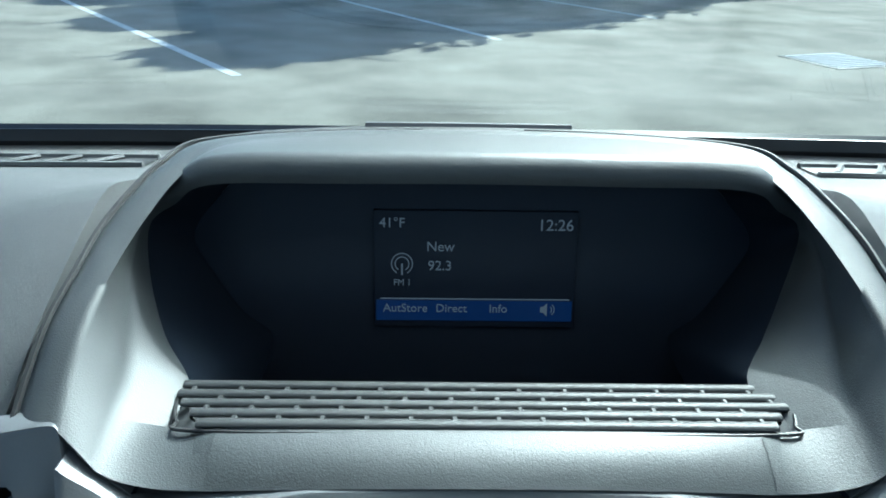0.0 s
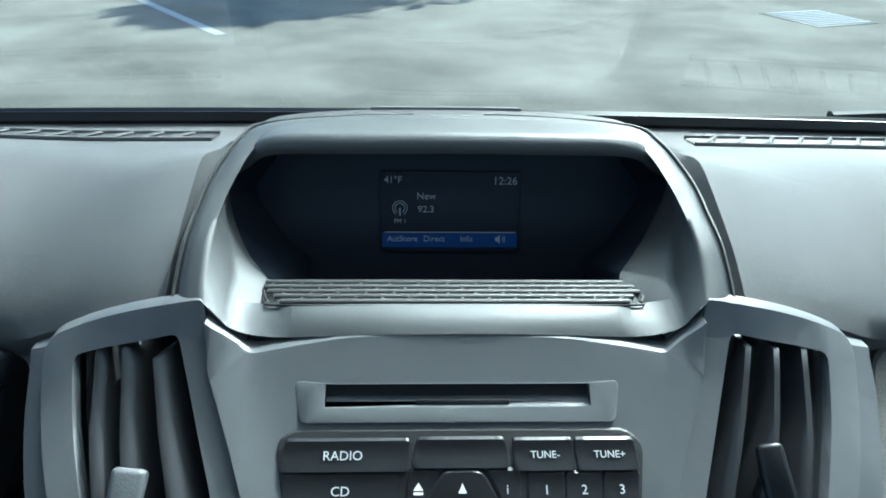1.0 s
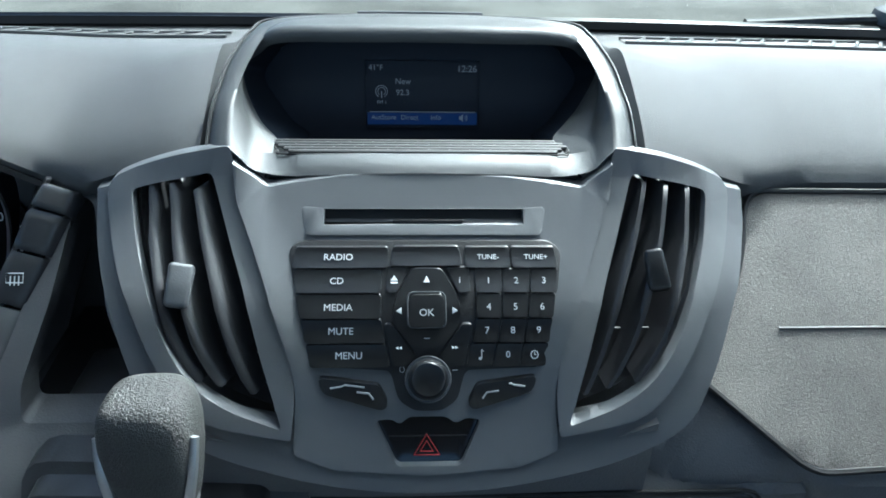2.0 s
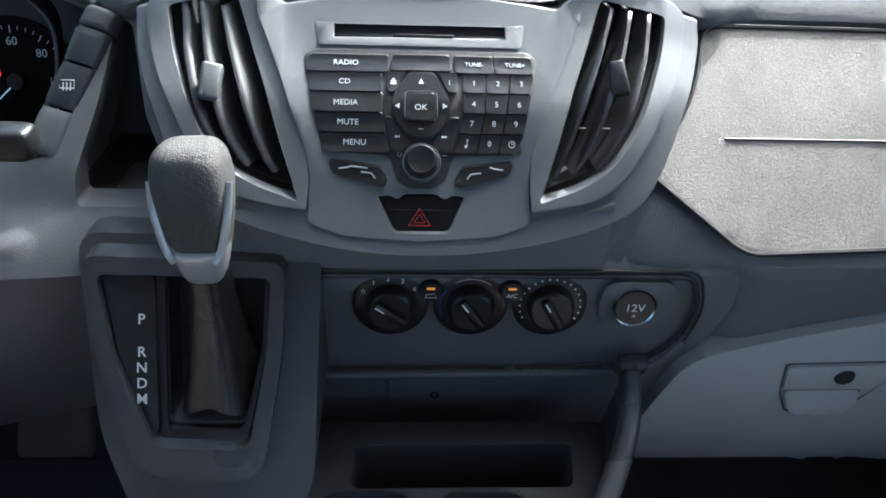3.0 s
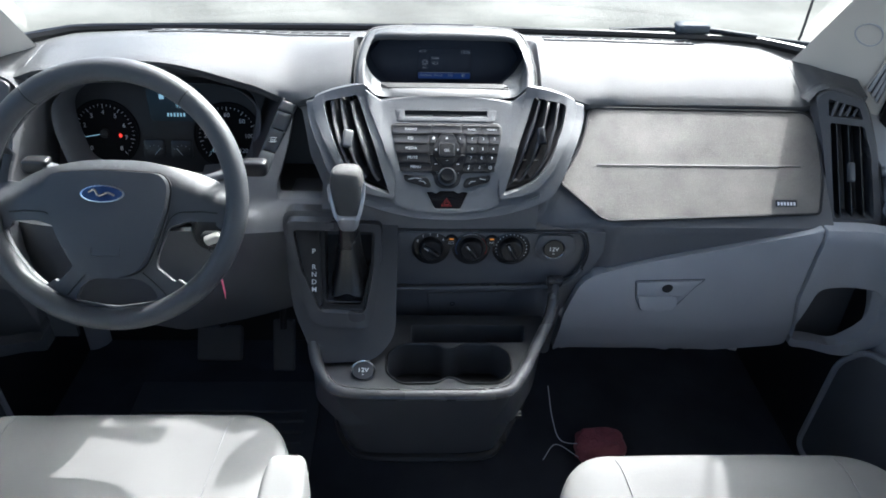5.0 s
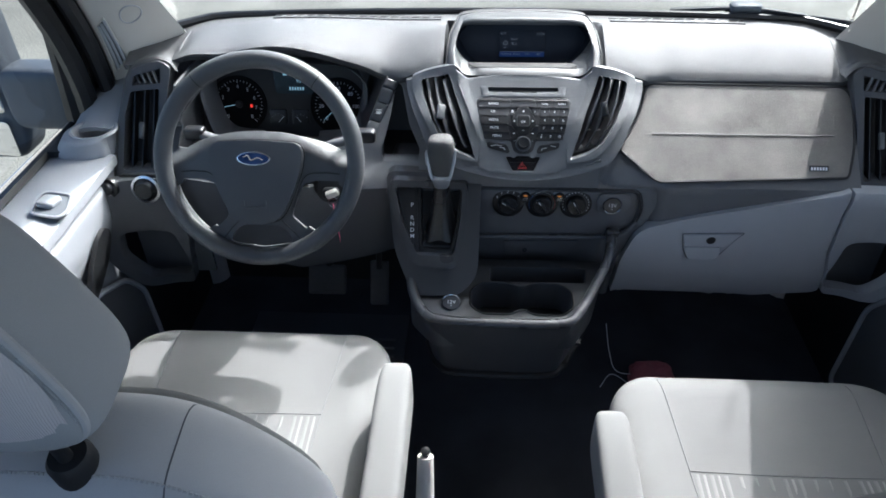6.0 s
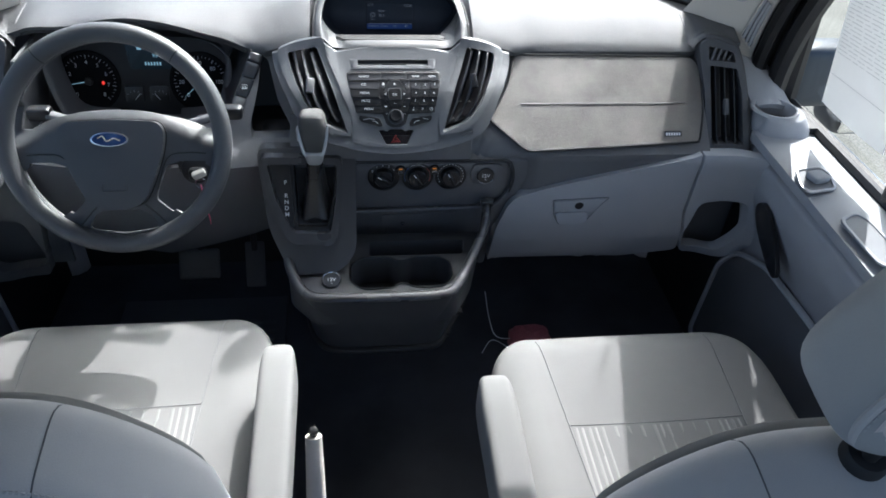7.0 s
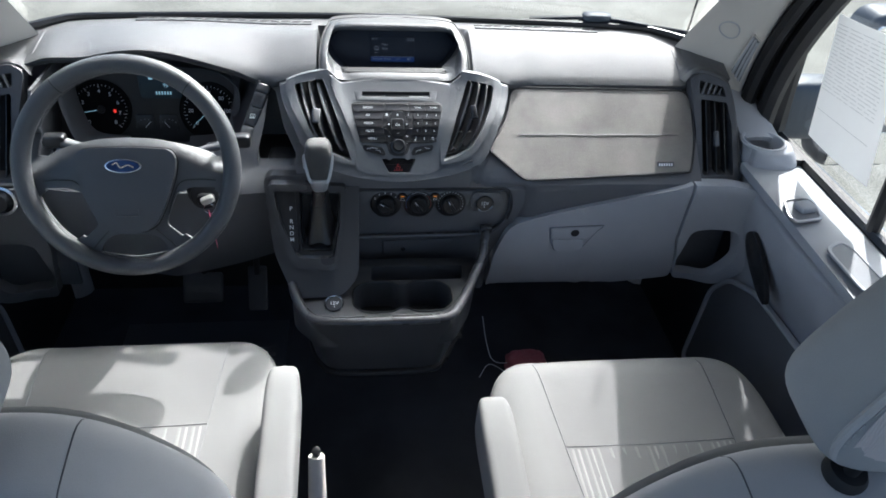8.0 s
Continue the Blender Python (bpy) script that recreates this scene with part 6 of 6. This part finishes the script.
TOP_WIN = [(a, b) for a, b in arc(7, 173, INNER, 26)] + rounded([(-0.152, 0.018), (-0.118, 0.034), (-0.084, 0.043), (-0.044, 0.051), (0.0, 0.053), (0.044, 0.051), (0.084, 0.043), (0.118, 0.034), (0.152, 0.018)], 0.012, 2)
SIDE_WIN = [(a, b) for a, b in arc(-18, -52, INNER, 9)] + rounded([(0.086, -0.128), (0.060, -0.104), (0.064, -0.086), (0.082, -0.044), (0.106, -0.036), (0.150, -0.037)], 0.006, 3)
LOW_WIN = rounded([(-0.060, -0.150), (-0.050, -0.132), (-0.032, -0.121), (0.032, -0.121), (0.050, -0.132), (0.060, -0.150), (0.056, -0.156), (0.0, -0.164), (-0.056, -0.156)], 0.008, 3)
holes = [TOP_WIN, SIDE_WIN, [(-a, b) for a, b in reversed(SIDE_WIN)], LOW_WIN]
part("spokes", on_wheel(panel(arc(0, 360 - 360 / 64, 0.178, 64), spider_y, 0.009, holes=holes, bevel=0.004, step=0.010, segments=3)), M_WHEEL, wheel, "moulded four-spoke centre", sharp=1.0)
for sx in (-1, 1):
    part("spoke_groove", on_wheel(sweep([(sx * a, spider_y(sx * a, b) - 0.0004, b) for a, b in spline2([(0.064, -0.086), (0.086, -0.030), (0.118, -0.022), (0.150, -0.024)])], 0.0012, 5)), M_BLACK, wheel)
    part("lower_groove", on_wheel(sweep([(sx * a, spider_y(sx * a, b) - 0.0004, b) for a, b in spline2([(0.040, -0.112), (0.056, -0.128), (0.072, -0.146)])], 0.0010, 5)), M_BLACK, wheel)
for sx, y0 in ((-1, 0.010), (1, 0.010)):
    st = thing("column_stalk", (-0.492 + sx * 0.12, -0.04, 0.82), "dark grey column stalk behind the wheel", "stalk", "column stalks")
    part("stem", sweep(spline([(-0.492 + sx * 0.04, -0.040, 0.810), (-0.492 + sx * 0.11, -0.038, 0.828), (-0.492 + sx * 0.160, -0.030, 0.840)]), lambda s: 0.010 + 0.003 * s, 10, flat=0.7), M_TRIM, st)
    part("tip", soft((-0.492 + sx * 0.175, -0.028, 0.843), (0.022, 0.013, 0.013), 0.4, 0.4, 20, 10), M_KEYS, st)

# ignition key and its tag
keyring = thing("ignition_key", (-0.389, -0.075, 0.728), "key in the ignition with a hanging pink card tag", "key")
part("key_head", soft((-0.386, -0.090, 0.743), (0.017, 0.009, 0.012), 0.5, 0.5, 20, 10), M_KEYS, keyring)
part("key_blade", rbox((0.008, 0.04, 0.003), (-0.390, -0.060, 0.735), (15, 0, 0), 0.001), M_CHROME, keyring)
part("split_ring", sweep([(-0.380 + 0.010 * math.cos(a), -0.103, 0.730 + 0.012 * math.sin(a)) for a in np.linspace(0, 2 * math.pi, 20, endpoint=False)], 0.0010, 6, closed=True), M_CHROME, keyring)
part("fob", soft((-0.380, -0.107, 0.753), (0.013, 0.006, 0.008), 0.4, 0.4, 20, 10, rot=(20, -20, 10)), M_CREAM, keyring, "pale plastic fob")
part("tag", sheet(lambda u, v: (-0.380 - 0.004 * u + 0.006 * v, -0.113 + 0.020 * u, 0.720 - 0.085 * v + 0.006 * math.sin(3 * v)), 4, 8, 0.0008, (1, 0, 0)), M_PINK, keyring, "pink card tag with faint print")

# ---- pedals and footwell ----
mat = thing("floor_mat", (-0.52, 0.0, FLOOR), "black ribbed rubber driver's mat", "floor mat")
part("sheet", rbox((0.46, 0.62, 0.012), (-0.52, -0.02, FLOOR + 0.008), bevel=0.004), M_RUBBER, mat)
for i in range(14):
    part("rib", rbox((0.40, 0.012, 0.008), (-0.52, -0.26 + 0.034 * i, FLOOR + 0.017), bevel=0.003), M_RUBBER, mat)
brake = thing("brake_pedal", (-0.478, 0.16, 0.345), "black rubber brake pedal", "pedal")
part("pad", rbox((0.10, 0.018, 0.078), (-0.480, 0.13, 0.330), (-35, 0, 0), 0.008, 3), M_RUBBER, brake)
for i in range(4):
    part("pad_rib", rbox((0.070, 0.006, 0.005), (-0.480, 0.108 + 0.010 * i, 0.310 + 0.014 * i), (-35, 0, 0), 0.002), M_RUBBER, brake)
part("lever", sweep(spline([(-0.478, 0.145, 0.35), (-0.46, 0.20, 0.43), (-0.45, 0.30, 0.55), (-0.45, 0.475, 0.60)]), 0.009, 8), M_BLACK, brake)
gas = thing("accelerator_pedal", (-0.385, 0.18, 0.24), "slim black accelerator pedal", "pedal")
part("pad", rbox((0.05, 0.014, 0.12), (-0.350, 0.17, 0.29), (-30, 0, 0), 0.006, 3), M_RUBBER, gas)
part("lever", sweep(spline([(-0.350, 0.18, 0.33), (-0.350, 0.22, 0.42), (-0.355, 0.30, 0.52), (-0.355, 0.475, 0.56)]), 0.008, 8), M_BLACK, gas)
bag = thing("wrapper", (0.385, 0.05, FLOOR), "crumpled red wrapper on the passenger's floor", "litter")
part("bag", soft((0.385, 0.05, FLOOR + 0.032), (0.058, 0.040, 0.034), 0.6, 0.6, 32, 16, lambda x, y, z: (x + 0.15 * noise.noise(Vector((x, y, z)) * 2.3), y + 0.2 * noise.noise(Vector((y, z, x)) * 3.1), z * (1 + 0.3 * noise.noise(Vector((z, x, y)) * 2.7)))), M_REDBAG, bag)
wire = thing("wire", (0.29, 0.05, FLOOR), "thin loose wires on the passenger's floor", "wire")
part("strand", sweep(spline([(0.262, 0.13, 0.20), (0.272, 0.08, 0.14), (0.295, 0.05, 0.10), (0.37, 0.045, 0.10)]), 0.0012, 5), M_WHITE, wire)
part("strand", sweep(spline([(0.25, 0.03, 0.06), (0.28, 0.05, 0.09), (0.33, 0.02, 0.08)]), 0.0010, 5), M_WHITE, wire)


# ---- seats ----
def seat(name, cx, y0, label, arm_side, recline, head_y, head_z):
    """A front captain's seat; y0 is the cushion's front edge."""
    s = thing(name, (cx, y0 - 0.28, FLOOR), label, "seat", "front seats")
    part("pedestal", rbox((0.42, 0.42, 0.30), (cx, y0 - 0.31, FLOOR + 0.15), bevel=0.01), M_BLACK, s, "black seat pedestal")
    top = 0.522

    def form(x, y, z):
        wide = 1 - 0.10 * smooth(0.3, 1.0, y) ** 2
        dip = -0.10 * (1 - min(1, abs(x) / 0.72) ** 2) * smooth(0.9, -0.2, y) if z > 0 else 0
        roll = -0.55 * smooth(0.70, 1.02, y) if z > 0 else 0.0
        side = 0.12 * smooth(0.55, 0.85, abs(x)) * (1 if z > 0 else 0)
        return (x * wide, y, z + dip + roll * 0.5 + side)
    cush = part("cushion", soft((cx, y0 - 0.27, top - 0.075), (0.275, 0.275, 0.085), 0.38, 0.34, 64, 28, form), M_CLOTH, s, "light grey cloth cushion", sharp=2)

    def on_top(x, y):
        """Height of the cushion's top at that place."""
        xn, yn = (x - cx) / 0.275, (y - (y0 - 0.27)) / 0.275
        e = 0.38
        q = max(0.0, 1 - max(abs(xn), abs(yn)) ** (2 / e)) ** (e / 2)
        _, _, z = form(xn, yn, q)
        return top - 0.075 + 0.085 * z
    for sx in (-1, 1):
        part("seam", sweep([(cx + sx * (0.172 - 0.028 * t), y0 - 0.04 - 0.42 * t, on_top(cx + sx * (0.172 - 0.028 * t), y0 - 0.04 - 0.42 * t) + 0.0004) for t in np.linspace(0, 1, 20)], 0.0011, 5), M_SEAM, cush, "dark seam")
    part("seam", sweep([(cx + 0.158 * t, y0 - 0.250, on_top(cx + 0.158 * t, y0 - 0.250) + 0.0004) for t in np.linspace(-1, 1, 16)], 0.0011, 5), M_SEAM, cush, "dark seam")
    for i in range(26):
        x = cx - 0.148 + 0.0118 * i
        wide = 0.0040 if i % 2 else 0.0052
        part("insert_rib", sweep([(x, y0 - 0.255 - 0.20 * t, on_top(x, y0 - 0.255 - 0.20 * t) - 0.0010) for t in np.linspace(0, 1, 8)], wide, 6, flat=0.35), M_STRIPE if i % 2 else M_STRIPE_DARK, cush, "ribbed insert stripe")
    yb = y0 - recline

    def bform(x, y, z):
        narrow = 1 - 0.16 * smooth(0.15, 1.0, z) ** 1.3
        return (x * narrow, y, z - 0.16 * smooth(0.2, 1.0, abs(x)) ** 2 * smooth(0.0, 1.0, z))
    # Backrest colour is lifted above the cushion's to make up for missing light.
    back = part("backrest", soft((cx, yb, 0.70), (0.275, 0.075, 0.275), 0.40, 0.45, 56, 32, bform, (10, 0, 0)), M_CLOTH_LIFTED, s, "grey cloth backrest", sharp=2)
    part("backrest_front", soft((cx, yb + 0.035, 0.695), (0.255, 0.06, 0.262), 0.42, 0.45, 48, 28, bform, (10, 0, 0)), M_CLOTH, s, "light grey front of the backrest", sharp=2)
    hy = yb - 0.055 + head_y
    hz = 1.124 + head_z
    hx = cx - 0.022 if arm_side > 0 else cx + 0.034
    HM = Matrix.Translation((hx, hy, hz)) @ Matrix.Rotation(radians(10), 4, "X")
    hform = lambda x, y, z: (x * (0.88 - 0.06 * z * z - 0.24 * z), y * (1 - 0.15 * z), z)
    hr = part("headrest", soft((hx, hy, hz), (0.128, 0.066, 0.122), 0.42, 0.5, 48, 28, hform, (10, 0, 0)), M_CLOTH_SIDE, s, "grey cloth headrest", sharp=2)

    def head_loop(scale, yy):
        out = []
        for a in np.linspace(0, 2 * math.pi, 72, endpoint=False):
            x, z = [scale * math.copysign(abs(f(a)) ** 0.5, f(a)) for f in (math.cos, math.sin)]
            y = -(max(0.0, (1 - abs(z) ** 4.0)) ** 0.25 if abs(x) < 1e-6 else max(0.0, (1 - abs(z) ** 4) - abs(x) ** 4) ** 0.25)
            px, py, pz = hform(x, y, z)
            out.append(HM @ Vector((px * 0.128, py * 0.066 - yy, pz * 0.122)))
        return out
    loop = head_loop(0.945, 0.0)
    part("piping", sweep(loop, 0.0046, 8, closed=True), M_CLOTH_LIFTED, hr, "raised grey piping")
    inner = head_loop(0.92, 0.0006)
    part("stitching", join(*[sweep([inner[i], inner[i].lerp(inner[(i + 1) % 72], 0.6)], 0.0011, 5) for i in range(72)]), M_STITCH, hr, "pale dotted stitching")

    def rear(u, v):
        a, b = 2 * u - 1, 2 * v - 1
        x, z = 0.91 * a * math.sqrt(1 - 0.24 * b * b), 0.91 * b * math.sqrt(1 - 0.24 * a * a)
        y = -max(0.0, 1 - abs(z) ** 4 - abs(x) ** 4) ** 0.25
        px, py, pz = hform(x, y, z)
        return HM @ Vector((px * 0.128, py * 0.066 - 0.0012, pz * 0.122))
    part("rear_panel", sheet(rear, 20, 20), M_CLOTH_REAR, hr, "warm grey rear cloth panel", sharp=2)

    def back_top(x, y):
        """A place on the backrest's top, x and y from -1 to 1."""
        z = max(0.0, 1 - (abs(x) ** (2 / 0.45) + abs(y) ** (2 / 0.45)) ** (0.45 / 0.40)) ** 0.20
        px, py, pz = bform(x, y, z)
        return Matrix.Translation((cx, yb, 0.70)) @ Matrix.Rotation(radians(10), 4, "X") @ Vector((px * 0.275, py * 0.075, pz * 0.275))
    line = [back_top(x, -0.55) for x in np.linspace(-0.86, 0.86, 90)]
    part("stitching", join(*[sweep([line[i], line[i].lerp(line[i + 1], 0.6)], 0.0019, 5) for i in range(89)]), M_STITCH, back, "pale dotted stitching")
    for sx in (-1, 1):
        part("seam", sweep([back_top(sx * 0.60, y) for y in np.linspace(-0.93, 0.80, 14)], 0.0009, 5), M_SEAM, back, "dark seam")
    for sx in (-1, 1):
        part("post", lathe([(0.007, 0.0), (0.007, 0.16)], pose(hx + sx * 0.077, hy - 0.022, 0.94, 10), 14), M_BLACK, s, "headrest post")
        part("post_collar", lathe([(0.022, -0.02), (0.022, 0.012), (0.018, 0.019), (0.0, 0.019)], pose(hx + sx * 0.077, hy - 0.024, 0.966, 10), 24), M_BLACK, s, "black plastic collar")
    ax = cx + arm_side * 0.295
    part("armrest", soft((ax, y0 - 0.385, 0.590), (0.030, 0.175, 0.042), 0.35, 0.35, 40, 20, lambda x, y, z: (x, y, z - 0.25 * smooth(0.2, 1, y) * (1 if z < 0 else 0)), (4, 0, 0)), M_CLOTH, s, "pale cloth armrest", sharp=2)
    part("arm_pivot", lathe([(0.026, -0.02), (0.026, 0.02), (0.0, 0.02)], pose(ax - arm_side * 0.02, y0 - 0.545, 0.585, 0, 90, 0), 20), M_BLACK, s)
    part("buckle", rbox((0.022, 0.012, 0.05), (ax + arm_side * 0.004, y0 - 0.44, 0.475), (10, 0, 0), 0.003), M_BLACK, s, "seat belt buckle")
    part("buckle_button", rbox((0.016, 0.010, 0.010), (ax + arm_side * 0.004, y0 - 0.438, 0.503), (10, 0, 0), 0.002), M_RED, s, "red release button")
    return s


seat("driver_seat", -0.513, -0.232, "light grey cloth driver's seat with a ribbed insert and armrest", 1, 0.60, 0.0, 0.0)
seat("passenger_seat", 0.430, -0.322, "light grey cloth passenger's seat with a ribbed insert and armrest", -1, 0.60, 0.047, -0.008)
hb = thing("handbrake", (-0.165, -0.60, FLOOR), "upright handbrake lever with a pale worn grip", "handbrake")
part("lever", sweep([(-0.165, -0.70, 0.12), (-0.165, -0.62, 0.35)], 0.011, 12), M_BLACK, hb)
part("grip", sweep([(-0.165, -0.64, 0.32), (-0.165, -0.60, 0.40), (-0.165, -0.545, 0.505)], lambda t: 0.014 + 0.003 * math.sin(math.pi * t), 14), M_CREAM, hb, "pale grey grip")
part("button", lathe([(0.008, 0), (0.008, 0.012), (0.0, 0.015)], pose(-0.165, -0.540, 0.508, 25), 14), M_KEYS, hb)


# ---- doors ----
def door(sx, name, label):
    d = thing(name, (XC + sx * 0.90, -0.5, 0.10), label, "door", kind="structure")

    def X(z, y=0.0):
        """Inner face of the door panel, stepping in to the armrest."""
        shelf = 0.085 * smooth(0.785, 0.745, z) - 0.045 * smooth(0.70, 0.52, z)
        return XC + sx * (0.905 - shelf)

    def skin(u, v):
        y = -0.02 - 1.04 * u
        sill = 0.785 - 0.02 * u
        z = 0.12 + (sill - 0.12) * v
        return (X(z, y), y, z)
    part("panel", sheet(skin, 24, 40, 0.03, (sx, 0, 0)), M_DOOR, d, "pale grey moulded panel", sharp=1.2)
    part("sill", sheet(lambda u, v: (XC + sx * (0.815 + 0.14 * v), -0.02 - 1.04 * u, 0.784 - 0.02 * u + 0.006 * math.sin(math.pi * v)), 20, 6, 0.02, (0, 0, -1)), M_DOOR, d, "flat window sill")
    part("window_seal", sweep([(XC + sx * 0.950, 0.12 - 1.2 * t, 0.792 - 0.02 * t) for t in np.linspace(0, 1, 12)], 0.012, 6), M_SEAL, d, "black window seal")
    flat = lambda a, b: 0.0

    def on_sill(bm, z=0.0):
        """Lays an outline of (offset from the middle, y) on the sill."""
        bmesh.ops.transform(bm, matrix=Matrix(((sx, 0, 0, XC), (0, 0, 1, 0), (0, -1, 0, 0.7925 + z), (0, 0, 0, 1))), verts=bm.verts)
        return bm

    def on_side(bm, x):
        """Stands an outline of (y, z) on the door's inner face."""
        bmesh.ops.transform(bm, matrix=Matrix(((0, sx, 0, XC + sx * x), (1, 0, 0, 0), (0, 0, 1, 0), (0, 0, 0, 1))), verts=bm.verts)
        return bm
    REC = rounded([(0.826, -0.185), (0.885, -0.175), (0.892, -0.200), (0.876, -0.257), (0.812, -0.268), (0.806, -0.245)], 0.012)
    RIN = [(0.849 + (a - 0.849) * 0.86, -0.222 + (b + 0.222) * 0.86) for a, b in REC]
    lock = part("handle_recess", on_sill(panel(REC, flat, 0.004, holes=[RIN], bevel=0.0012, step=0), 0.001), M_SILVERPAINT, d, "thin satin rim of the lever recess")
    # Nearly flush plate; the lever recess's shade is its dark colour.
    part("recess_floor", on_sill(panel(RIN, flat, 0.002, bevel=0, step=0), -0.0022), M_MIRRORCASE, lock)
    part("inner_lever", soft((XC + sx * 0.856, -0.218, 0.795), (0.019, 0.017, 0.007), 0.4, 0.4, 24, 10, rot=(0, 0, sx * 12)), M_DOOR, d, "pale door lever")
    PUL = rounded([(0.825, -0.350), (0.872, -0.327), (0.885, -0.355), (0.885, -0.465), (0.86, -0.495), (0.825, -0.480)], 0.018)
    PIN2 = [(0.857 + (a - 0.857) * 0.80, -0.410 + (b + 0.410) * 0.90) for a, b in PUL]
    grab = part("grab_recess", on_sill(panel(PUL, flat, 0.004, holes=[PIN2], bevel=0.0015, step=0), 0.0005), M_DOOR, d, "rim of the grab recess")
    # Nearly flush plate; dark colour stands for shade in the grab recess.
    part("recess_floor", on_sill(panel(PIN2, flat, 0.002, bevel=0, step=0), -0.0020), M_MIRRORCASE, grab, "flat plate coloured dark as the hollow's shade")
    LEAF = rounded([(-0.135, 0.672), (-0.152, 0.690), (-0.186, 0.682), (-0.240, 0.644), (-0.280, 0.598), (-0.277, 0.580), (-0.240, 0.590), (-0.178, 0.622), (-0.145, 0.650)], 0.012)
    sw = part("switch_plate", on_side(panel(LEAF, flat, 0.010, bevel=0.003, step=0), 0.8085), M_KEYS, d, "leaf-shaped black window switch plate")
    d.children[-1].data.transform(Matrix.Translation((sx * 0.006, 0, 0)))
    for i in range(2):
        part("switch_mark", rbox((0.002, 0.004, 0.004), (XC + sx * 0.8135, -0.185 - 0.014 * i, 0.668 - 0.012 * i), bevel=0), M_GREYPRINT, sw)
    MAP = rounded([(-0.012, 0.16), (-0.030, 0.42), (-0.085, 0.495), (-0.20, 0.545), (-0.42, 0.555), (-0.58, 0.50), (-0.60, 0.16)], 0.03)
    # No hollow is cut: a flat plate carries the pocket's shade as colour.
    pk = part("map_pocket", on_side(panel(MAP, flat, 0.010, bevel=0.004, step=0), 0.849), M_KNEE, d, "flat map pocket plate, darkened for its hollow's shade")
    part("pocket_lip", sweep([(XC + sx * 0.848, a, b) for a, b in MAP], 0.008, 8, closed=True, flat=0.8), M_DOOR, pk, "pale moulded lip")
    part("window_frame", sweep([(XC + sx * 0.950, 0.115, 0.80), (XC + sx * 0.938, 0.115, 1.0), (XC + sx * 0.930, 0.085, 1.10), (XC + sx * 0.88, -0.19, 1.50), (XC + sx * 0.835, -0.45, 1.74), (XC + sx * 0.835, -1.0, 1.76), (XC + sx * 0.875, -1.05, 1.30), (XC + sx * 0.935, -1.06, 0.79)], 0.028, 8), M_SEAL, d, "black window frame")
    part("quarter_bar", sweep([(XC + sx * 0.958, -0.296, 0.79), (XC + sx * 0.950, -0.275, 1.12), (XC + sx * 0.905, -0.255, 1.45)], 0.014, 8), M_SEAL, d, "slim black window divider")
    front_edge = lambda z: float(np.interp(z, [0.8, 1.0, 1.1, 1.5, 1.75], [0.115, 0.115, 0.085, -0.19, -0.46]))
    pane = part("pane", sheet(lambda u, v: (XC + sx * (0.970 - 0.10 * v), front_edge(0.80 + 0.95 * v) - (1.04 + front_edge(0.80 + 0.95 * v)) * u, 0.80 + 0.95 * v), 6, 8, 0.004, (sx, 0, 0)), M_GLASS, d, "clear side window pane")
    pane.visible_shadow = False
    return d


door(-1, "door_1", "pale grey driver's door with its window and mirror")
door(1, "door_2", "pale grey passenger's door with its window")


def outside_mirror(sx):
    t = thing("door_mirror", (XC + sx * 1.06, 0.05, 0.80), "large grey two-part door mirror outside the window", "mirror", "door mirrors")
    cx = XC + sx * 1.235
    part("housing", soft((cx, 0.19, 0.87), (0.118, 0.055, 0.20), 0.3, 0.3, 40, 24), M_MIRRORCASE, t, "grey housing")
    part("arm", soft((XC + sx * 1.05, 0.17, 0.83), (0.08, 0.045, 0.075), 0.4, 0.4, 24, 14), M_MIRRORCASE, t, "grey mounting arm")
    part("main_glass", panel(rounded([(cx - 0.10, 0.800), (cx + 0.10, 0.800), (cx + 0.10, 1.045), (cx - 0.10, 1.045)], 0.012), lambda x, z: 0.132, 0.004, bevel=0.001, step=0), M_MIRROR, t, "flat mirror glass")
    part("lower_glass", panel(rounded([(cx - 0.10, 0.690), (cx + 0.10, 0.690), (cx + 0.10, 0.780), (cx - 0.10, 0.780)], 0.012), lambda x, z: 0.132 - 0.9 * (x - cx) ** 2, 0.004, bevel=0.001, step=0.03), M_MIRROR, t, "curved lower mirror glass")
    return t


outside_mirror(-1)
outside_mirror(1)

# sheet of paper fixed inside the passenger's window
notice = thing("paper_notice", (0.86, -0.12, 0.85), "white printed notice stuck inside the side window", "paper")
PQ = [Vector((0.888, 0.003, 1.115)), Vector((0.888, -0.197, 1.134)), Vector((0.897, -0.255, 0.865)), Vector((0.897, -0.035, 0.862))]
quad = lambda u, v: (PQ[0] * (1 - u) + PQ[1] * u) * (1 - v) + (PQ[3] * (1 - u) + PQ[2] * u) * v
part("sheet", sheet(lambda u, v: quad(u, v) + Vector((-0.006 * math.sin(math.pi * u), 0, 0)), 8, 8, 0.0006, (1, 0, 0)), M_PAPER, notice)
random.seed(5)
for r in range(25):
    v = 0.06 + 0.028 * r
    u = 0.08
    while u < 0.90 and not 18 < r < 24:
        w = random.uniform(0.06, 0.22)
        if r > 22:
            w = 0.84
        u1 = min(0.92, u + w)
        a, b = quad(u, v), quad(u1, v)
        part("print_bar", sheet(lambda s, q: a + (b - a) * s + Vector((-0.0075, 0, -0.0011 * q)), 1, 1), M_PRINT, notice)
        u = u1 + 0.03
